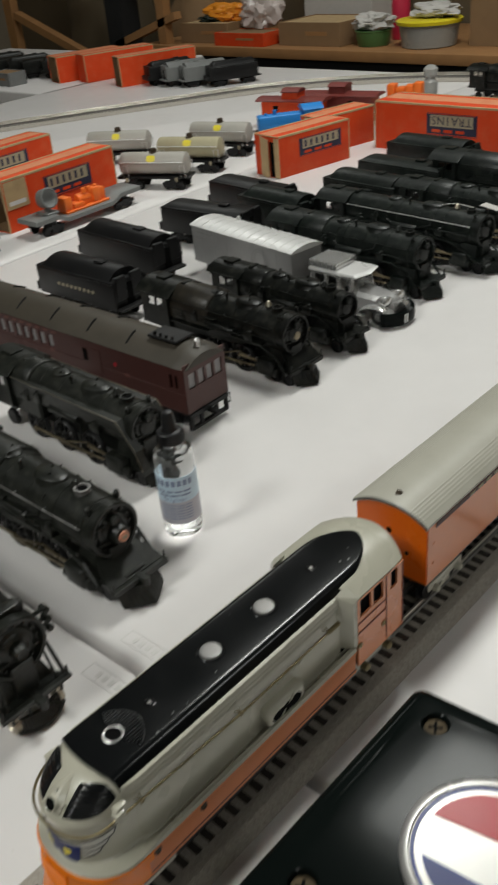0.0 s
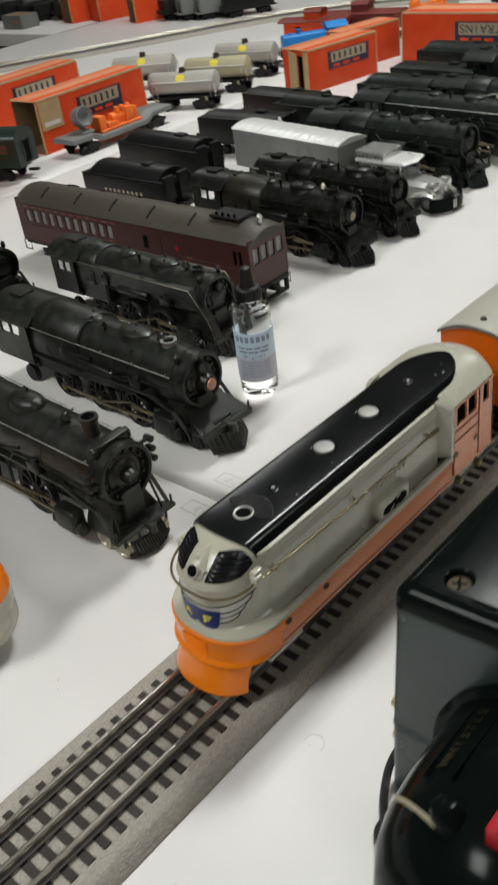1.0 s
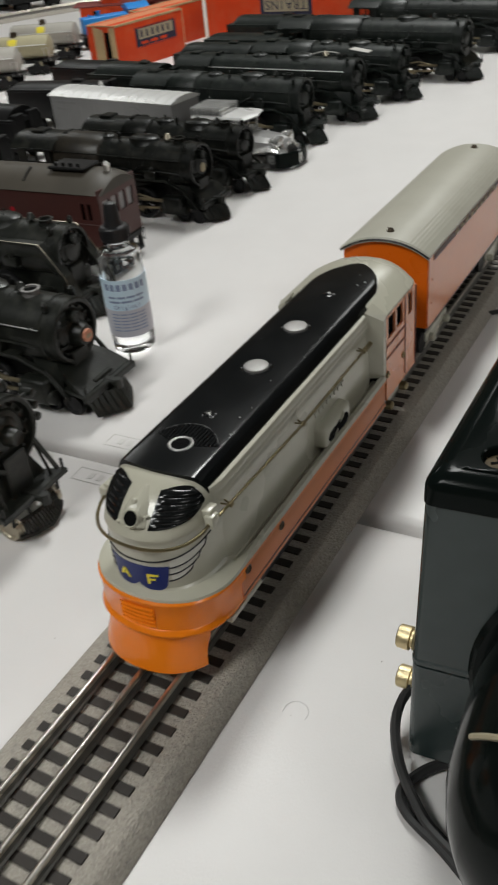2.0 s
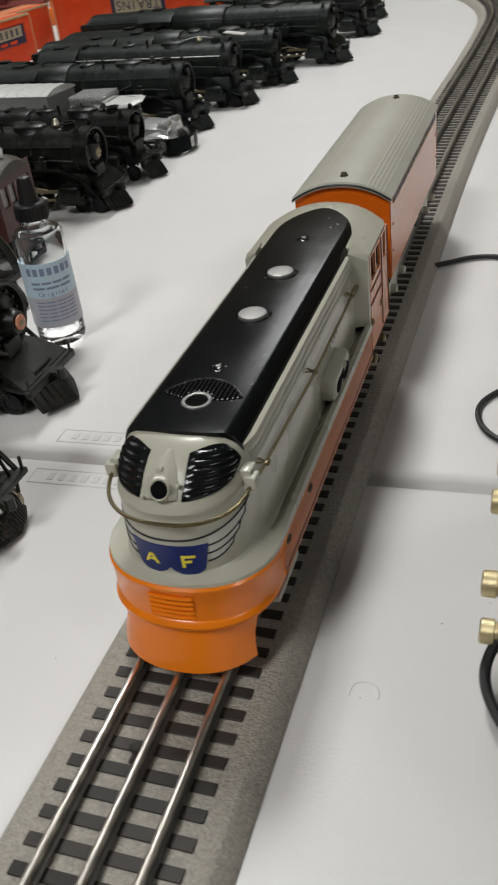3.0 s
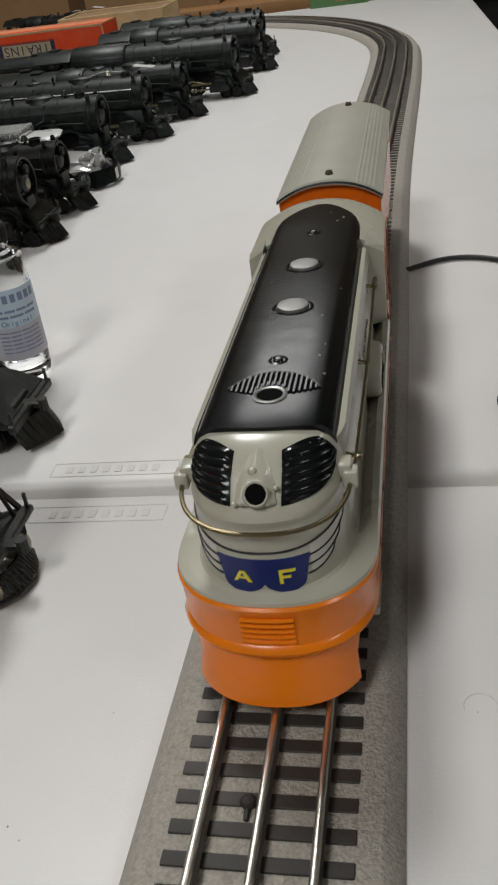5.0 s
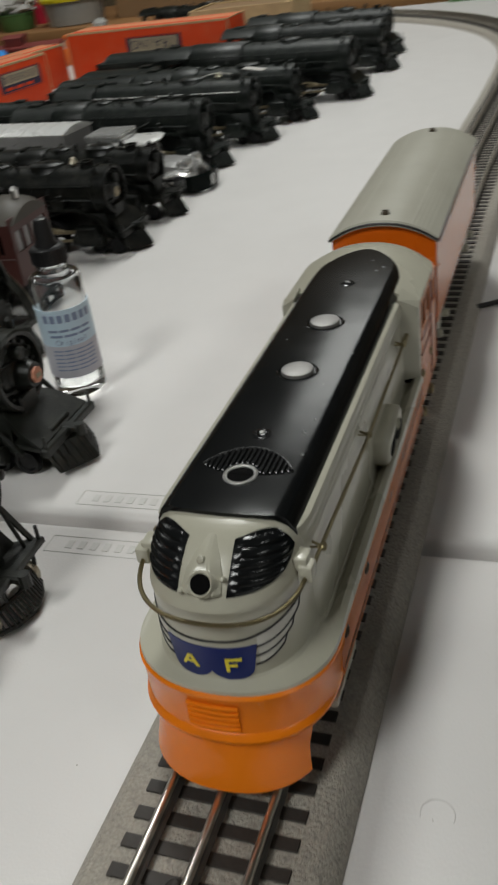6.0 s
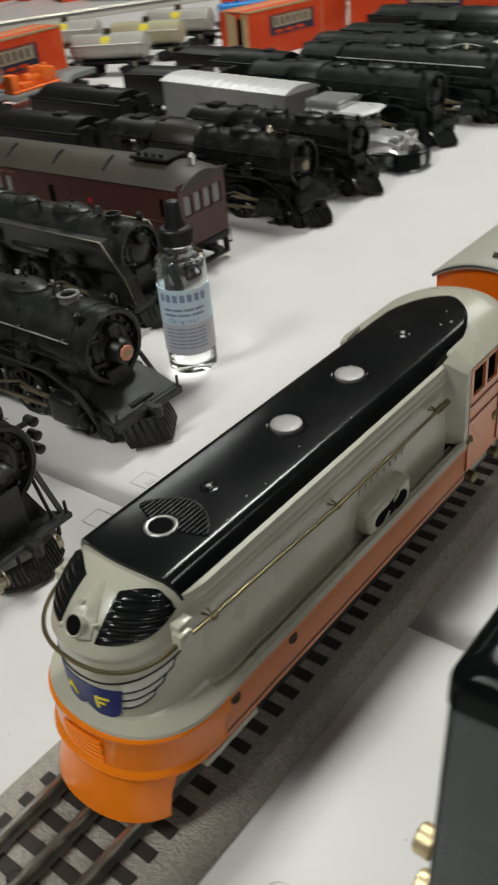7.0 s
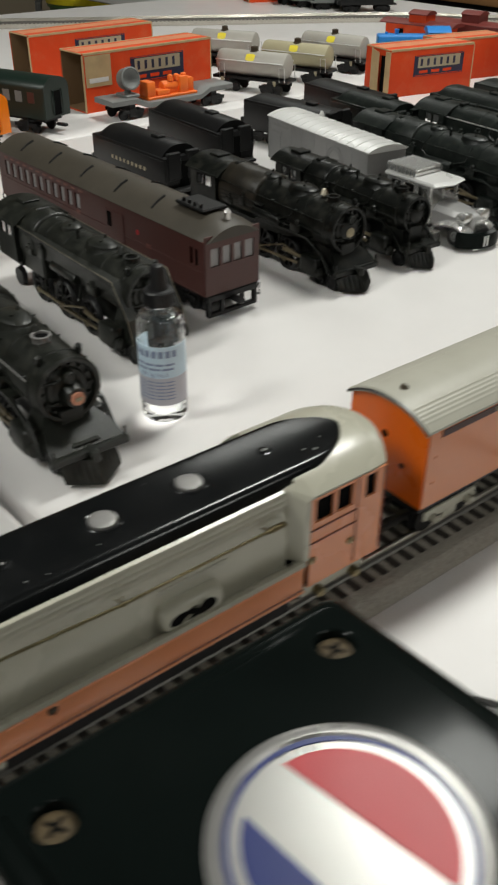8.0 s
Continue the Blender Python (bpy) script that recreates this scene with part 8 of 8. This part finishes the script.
        part("terminal_nut", bm, M_NUTBRASS, t, "knurled brass terminal nut")
    for x in (-0.054, 0.054):
        for y in (-0.045, 0.045):
            bm = bmesh.new()
            lathe(bm, (x, y + 0.08 * x, 0.0002), "z", [(0, 0.0060), (0.0072, 0.0066)], 14)
            part("rubber_foot", bm, M_RUBBER, t)
    return t


transformer(pose(0.1886, 0.2063, 0, 0, 0, 0))


def wire(label, pts, r, material=None):
    bm = bmesh.new()
    tube(bm, smooth_path(pts, 8), r, 8)
    return tagged(finish("wire", bm, material or M_RUBBER), label, "cable")


wire("thin black wire running from under the track over the table", [(0.036, 0.527, 0.0022), (0.046, 0.534, 0.0022), (0.064, 0.545, 0.0022), (0.084, 0.546, 0.0022), (0.105, 0.536, 0.0022), (0.128, 0.515, 0.0022), (0.150, 0.470, 0.0022), (0.160, 0.400, 0.0022)], 0.0018)
wire("looped black wire lying on the table behind the transformer", [(0.150, 0.385, 0.0020), (0.125, 0.380, 0.0020), (0.104, 0.367, 0.0020), (0.090, 0.350, 0.0020), (0.087, 0.335, 0.0020), (0.093, 0.318, 0.0020), (0.108, 0.306, 0.0020), (0.125, 0.300, 0.0020), (0.150, 0.300, 0.0020)], 0.0016)
wire("black mains cord hanging from the side of the transformer", [(0.1180, 0.1600, 0.024), (0.1115, 0.1580, 0.022), (0.1068, 0.1530, 0.013), (0.1078, 0.1440, 0.008), (0.1150, 0.1300, 0.0068), (0.1255, 0.1175, 0.0068), (0.1370, 0.1085, 0.0060), (0.165, 0.098, 0.0030), (0.200, 0.094, 0.0030)], 0.0021)
wire("second black cord looping out from under the transformer", [(0.140, 0.148, 0.0026), (0.1265, 0.1375, 0.0026), (0.1206, 0.1290, 0.0026), (0.1186, 0.1235, 0.0026), (0.1200, 0.1180, 0.0026), (0.1245, 0.1135, 0.0026), (0.1310, 0.1100, 0.0026), (0.1395, 0.1060, 0.0026), (0.165, 0.092, 0.0026), (0.200, 0.086, 0.0026)], 0.0022)


# ---- small marks on the tables ----
def ring_mark(x, y, r, a0, a1, label):
    bm = bmesh.new()
    tube(bm, [(x + r * math.cos(radians(a0 + (a1 - a0) * k / 20)), y + r * math.sin(radians(a0 + (a1 - a0) * k / 20)), 0.0001) for k in range(21)], 0.0002, 4)
    tagged(finish("ring_mark", bm, M_FAINT), label, "stain")


ring_mark(0.0645, 0.1405, 0.0055, -20, 200, "faint grey ring mark on the white table")
random.seed(4)
for k in range(14):
    bm = bmesh.new()
    x, y = random.uniform(0.05, 0.11), random.uniform(0.02, 0.24)
    if k > 8:
        x, y = random.uniform(-0.12, -0.05), random.uniform(0.02, 0.24)
    r = random.uniform(0.0002, 0.0004)
    lathe(bm, (x, y, 0), "z", [(0, r), (r * 0.8, r * 0.7)], 6)
    tagged(finish("dust_speck", bm, M_BED), "dark dust speck on the white table", "dust", "dust specks on the table")


# ---- far table and bench ----
folding_table(pose(-2.80, 2.075, 0, 0, 0, 1), 1.22, 0.74, "white folding table holding cartons at the back")
carton("orange train carton with open tan end", pose(-2.300, 1.992, 0, 0, 0, -16), 0.24, 0.080, 0.080, plate=False, open_end=True)
carton("orange and cream striped train carton", pose(-2.190, 2.030, 0, 0, 0, -16), 0.25, 0.07, 0.084, plate=False, tan_end=False)
carton("orange train carton beside black engines", pose(-1.975, 2.010, 0, 0, 0, -20), 0.26, 0.058, 0.086, plate=False, open_end=True)
for x, y, rz, paint, label in ((-1.890, 1.990, 70, None, "black model tender on the back table"), (-1.815, 1.990, 245, M_GREYMETAL, "grey-topped model tender between black ones"),
                               (-1.745, 2.000, 242, M_GREYMETAL, "grey-topped model tender between black ones"), (-1.660, 2.030, 58, None, "black model tender on the back table")):
    tender(label, pose(x, y, 0, 0, 0, rz), L=0.15, body=paint)
for k, (x, y, rz) in enumerate(((-2.420, 1.985, 60), (-2.500, 1.960, 62), (-2.580, 1.955, 62), (-2.660, 1.95, 60), (-2.75, 1.965, 62), (-2.84, 1.955, 60), (-2.93, 1.965, 62), (-3.02, 1.955, 60), (-3.11, 1.965, 62))):
    tender("dusty black model tender beside the cartons", pose(x, y, 0, 0, 0, rz), L=0.15, body=M_CAST, hump=k % 2 == 0)
steam_engine("steam_engine", "black model engine with a white tag at the back", pose(-0.62, 2.02, 0, 0, 0, -8), L=0.26, R=0.021, zc=0.054, tag=True)


def orange_load(m):
    t = thing("orange_generator", "loose orange plastic generator set on the table", "model part", m)
    bm = bmesh.new()
    box(bm, -0.045, 0.045, -0.02, 0.02, 0.0, 0.035, 0.003, 2)
    for x, h in ((-0.030, 0.062), (-0.008, 0.055), (0.014, 0.060), (0.034, 0.066)):
        box(bm, x - 0.010, x + 0.010, -0.014, 0.014, 0.030, h, 0.003, 2)
    part("body", bm, M_ORANGEPLASTIC, t)
    return t


orange_load(pose(-0.945, 1.860, 0, 0, 0, 15))


def small_jar(m):
    t = thing("glass_jar", "small cloudy glass jar with a round stopper", "jar", m)
    bm = bmesh.new()
    lathe(bm, (0, 0, 0), "z", [(0, 0.016), (0.004, 0.018), (0.030, 0.018), (0.036, 0.013), (0.042, 0.012), (0.046, 0.017), (0.060, 0.018), (0.068, 0.010), (0.070, 0.002)], 20)
    part("jar_body", bm, M_CLEARTUB, t)
    return t


small_jar(pose(-1.000, 2.060, 0))


def bench():
    t = thing("work_bench", "pine work bench over painted black shade, crowded with boxes", "workbench")
    bm = bmesh.new()
    box(bm, -2.74, 1.6, 2.62, 3.28, -0.034, 0.0, 0.003, 2)
    part("bench_top", bm, M_WOOD, t, "pine board top with a worn edge")
    # flat black sheet: the shade below the board, put in as colour
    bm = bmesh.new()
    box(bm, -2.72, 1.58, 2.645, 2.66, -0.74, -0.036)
    part("under_bench_shade", bm, M_BLACKVOID, t)
    return t


bench()


def cardboard_box(label, x0, x1, y0, y1, z0, z1, material=None, flaps=False):
    t = thing("cardboard_box", label, "cardboard box", pose((x0 + x1) / 2, (y0 + y1) / 2, z0))
    hx, hy, h = (x1 - x0) / 2, (y1 - y0) / 2, z1 - z0
    material = material or M_CARTON
    for nm, a in (("front_wall", (-hx, hx, -hy, -hy + 0.004)), ("back_wall", (-hx, hx, hy - 0.004, hy)), ("side_wall", (-hx, -hx + 0.004, -hy + 0.0045, hy - 0.0045)), ("side_wall", (hx - 0.004, hx, -hy + 0.0045, hy - 0.0045))):
        bm = bmesh.new()
        box(bm, *a, 0, h, 0.0008)
        part(nm, bm, material, t)
    bm = bmesh.new()
    box(bm, -hx + 0.0045, hx - 0.0045, -hy + 0.0045, hy - 0.0045, h * 0.80, h * 0.96)
    part("inner_filler", bm, M_CARTON if material is not M_CARTON else M_KRAFT, t)
    if flaps:
        bm = bmesh.new()
        box(bm, -hx, hx, 0, 0.05, 0, 0.003, m=Matrix.Translation((0, -hy, h)) @ Matrix.Rotation(radians(-28), 4, "X") @ Matrix.Translation((0, -0.05, 0)))
        part("flap", bm, material, t)
    bm = bmesh.new()
    box(bm, -hx * 0.1, hx * 0.6, -hy - 0.0006, -hy, h * 0.45, h * 0.62)
    part("print_bar", bm, M_WOOD, t)
    return t


cardboard_box("low brown cardboard tray of toys on the bench", -2.565, -2.305, 2.692, 2.912, 0.0, 0.072)
cardboard_box("low brown cardboard box on the bench", -2.043, -1.763, 2.692, 2.912, 0.0, 0.078)
cardboard_box("flat orange-red carton on the bench", -2.331, -2.081, 2.646, 2.766, 0.0, 0.046, M_BOXORANGE)
cardboard_box("tall brown cardboard box at the bench end", -1.307, -0.987, 2.782, 3.132, 0.0, 0.170)
cardboard_box("stack of brown cardboard boxes on the bench", -2.736, -2.496, 2.948, 3.188, 0.0, 0.240)
cardboard_box("large plain white carton on the bench", -2.159, -1.839, 2.991, 3.241, 0.0, 0.42, M_WHITECLOTH)
cardboard_box("wide brown cardboard box on the bench", -0.920, -0.510, 2.740, 3.130, 0.0, 0.13)


def lump(name, label, category, m, rx, ry, rz, material, rough=0.25, seed=1, parts=None):
    """A soft crumpled heap."""
    t = thing(name, label, category, m)
    bm = bmesh.new()
    bmesh.ops.create_icosphere(bm, subdivisions=4, radius=1.0)
    for v in bm.verts:
        n = noise.noise(v.co * 2.2 + Vector((seed * 7.1, 0, 0))) + 0.5 * noise.noise(v.co * 5.5 + Vector((seed * 3.3, 2, 0)))
        v.co *= 1 + rough * n
        v.co = Vector((v.co.x * rx, v.co.y * ry, max(0.0, v.co.z + 0.75) * rz))
    part("crumpled_body", bm, material, t)
    return t


lump("plastic_bag", "crumpled clear plastic bag of parts", "bag", pose(-2.212, 2.792, 0.047), 0.085, 0.06, 0.075, M_HAZEBAG, 0.4, 2)
lump("white_cloth", "crumpled white cloth in a green tub", "cloth", pose(-1.663, 2.754, 0.050), 0.075, 0.05, 0.030, M_WHITECLOTH, 0.5, 3)
lump("amber_toy", "amber plastic toy in a cardboard tray", "toy", pose(-2.403, 2.802, 0.070), 0.10, 0.05, 0.036, M_ORANGEYELLOW, 0.35, 5)
lump("teal_toy", "teal and black toy parts in a tray", "toy", pose(-2.467, 2.770, 0.068), 0.05, 0.04, 0.014, M_GREENCAR, 0.4, 6)


def tub(label, x, y, r, h, material, lid=None):
    t = thing("plastic_tub", label, "tub", pose(x, y, 0.0))
    bm = bmesh.new()
    lathe(bm, (0, 0, 0), "z", [(0, r * 0.86), (0.003, r * 0.9), (h, r), (h + 0.002, r * 1.04), (h + 0.006, r * 1.04), (h + 0.006, r * 0.96), (h * 0.9, r * 0.94)], 28)
    part("tub_body", bm, material, t)
    if lid:
        bm = bmesh.new()
        lathe(bm, (0, 0, h + 0.006), "z", [(0, r * 1.08), (0.010, r * 1.10), (0.014, r * 1.04), (0.015, r * 0.9)], 28)
        part("tub_lid", bm, lid, t)
    return t


tub("green plastic tub on the bench", -1.663, 2.754, 0.062, 0.045, M_GREENTUB)
tub("hazy plastic tub with a yellow lid", -1.450, 2.770, 0.100, 0.065, M_CLEARTUB, M_YELLOWPLASTIC)
lump("white_cloth", "folded white cloth over a yellow lid", "cloth", pose(-1.434, 2.781, 0.086), 0.085, 0.06, 0.026, M_WHITECLOTH, 0.35, 8)


def spray_can(m):
    t = thing("spray_can", "tall crimson bottle standing on the bench", "bottle", m)
    bm = bmesh.new()
    lathe(bm, (0, 0, 0), "z", [(0, 0.030), (0.004, 0.032), (0.150, 0.032), (0.160, 0.028), (0.172, 0.014), (0.190, 0.013), (0.192, 0.004)], 24)
    part("can_body", bm, M_PINKRED, t)
    return t


spray_can(pose(-1.647, 2.898, 0.0))


def timber_rack():
    """A pine shelf frame with braces behind the back table."""
    t = thing("timber_rack", "pine storage rack with diagonal braces against dark shelving", "rack")
    for nm, a, b, w in (("post", (-3.62, 2.62, -0.74), (-3.62, 2.62, 0.9), 0.030), ("post", (-2.62, 2.66, -0.74), (-2.62, 2.66, 0.9), 0.022), ("brace", (-3.58, 2.62, 0.110), (-3.10, 2.62, -0.05), 0.016), ("brace", (-2.92, 2.66, -0.01), (-2.54, 2.66, 0.105), 0.014), ("rail", (-3.66, 2.66, 0.26), (-2.56, 2.66, 0.26), 0.030)):
        bm = bmesh.new()
        p, q = Vector(a), Vector(b)
        d = (q - p).normalized()
        u = Vector((0, 1, 0))
        v = d.cross(u).normalized()
        rings(bm, [[c + u * su * 0.02 + v * sv * w for su, sv in ((-1, -1), (1, -1), (1, 1), (-1, 1))] for c in (p, q)])
        part(nm, bm, M_WOOD, t)
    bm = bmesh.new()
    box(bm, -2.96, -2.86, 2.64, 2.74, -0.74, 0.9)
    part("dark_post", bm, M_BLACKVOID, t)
    return t


timber_rack()
lump("covered_crate", "dim grey-brown covered crate on the rack", "crate", pose(-3.30, 2.95, -0.30), 0.26, 0.16, 0.36, M_DARKROOM, 0.1, 11)
lump("covered_crate", "pale dusty covered crate on the rack", "crate", pose(-2.72, 2.98, -0.25), 0.17, 0.14, 0.27, M_CARTON, 0.08, 12)
slab("backdrop_wall", M_DARKROOM, -4.6, 1.7, 3.30, 3.36, FLOOR, CEIL - 0.4, "dim brown shelving wall behind the bench")


# ---- small things at the edge of the far tables ----
cardboard_box("small open grey metal box on the back table", -2.545, -2.435, 1.765, 1.835, 0.0, 0.042, M_GREYMETAL)


def floor_bin(m):
    t = thing("waste_bin", "dark green plastic bin with a yellow lid on the floor", "bin", m)
    bm = bmesh.new()
    lathe(bm, (0, 0, 0), "z", [(0, 0.14), (0.01, 0.15), (0.53, 0.18), (0.535, 0.19), (0.55, 0.19), (0.55, 0.17)], 28)
    part("bin_body", bm, M_GREENTUB, t)
    bm = bmesh.new()
    lathe(bm, (0, 0, 0.55), "z", [(0, 0.195), (0.03, 0.195), (0.045, 0.17), (0.05, 0.05)], 28)
    part("bin_lid", bm, M_YELLOWPLASTIC, t)
    return t


floor_bin(pose(-3.800, 2.330, FLOOR))
cardboard_box("open brown cardboard tray behind the large carton", -0.66, -0.44, 1.80, 1.94, 0.0, 0.085, M_KRAFT)
cardboard_box("low green box at the far table edge", -0.20, -0.06, 2.30, 2.38, 0.0, 0.022, M_GREENTUB)
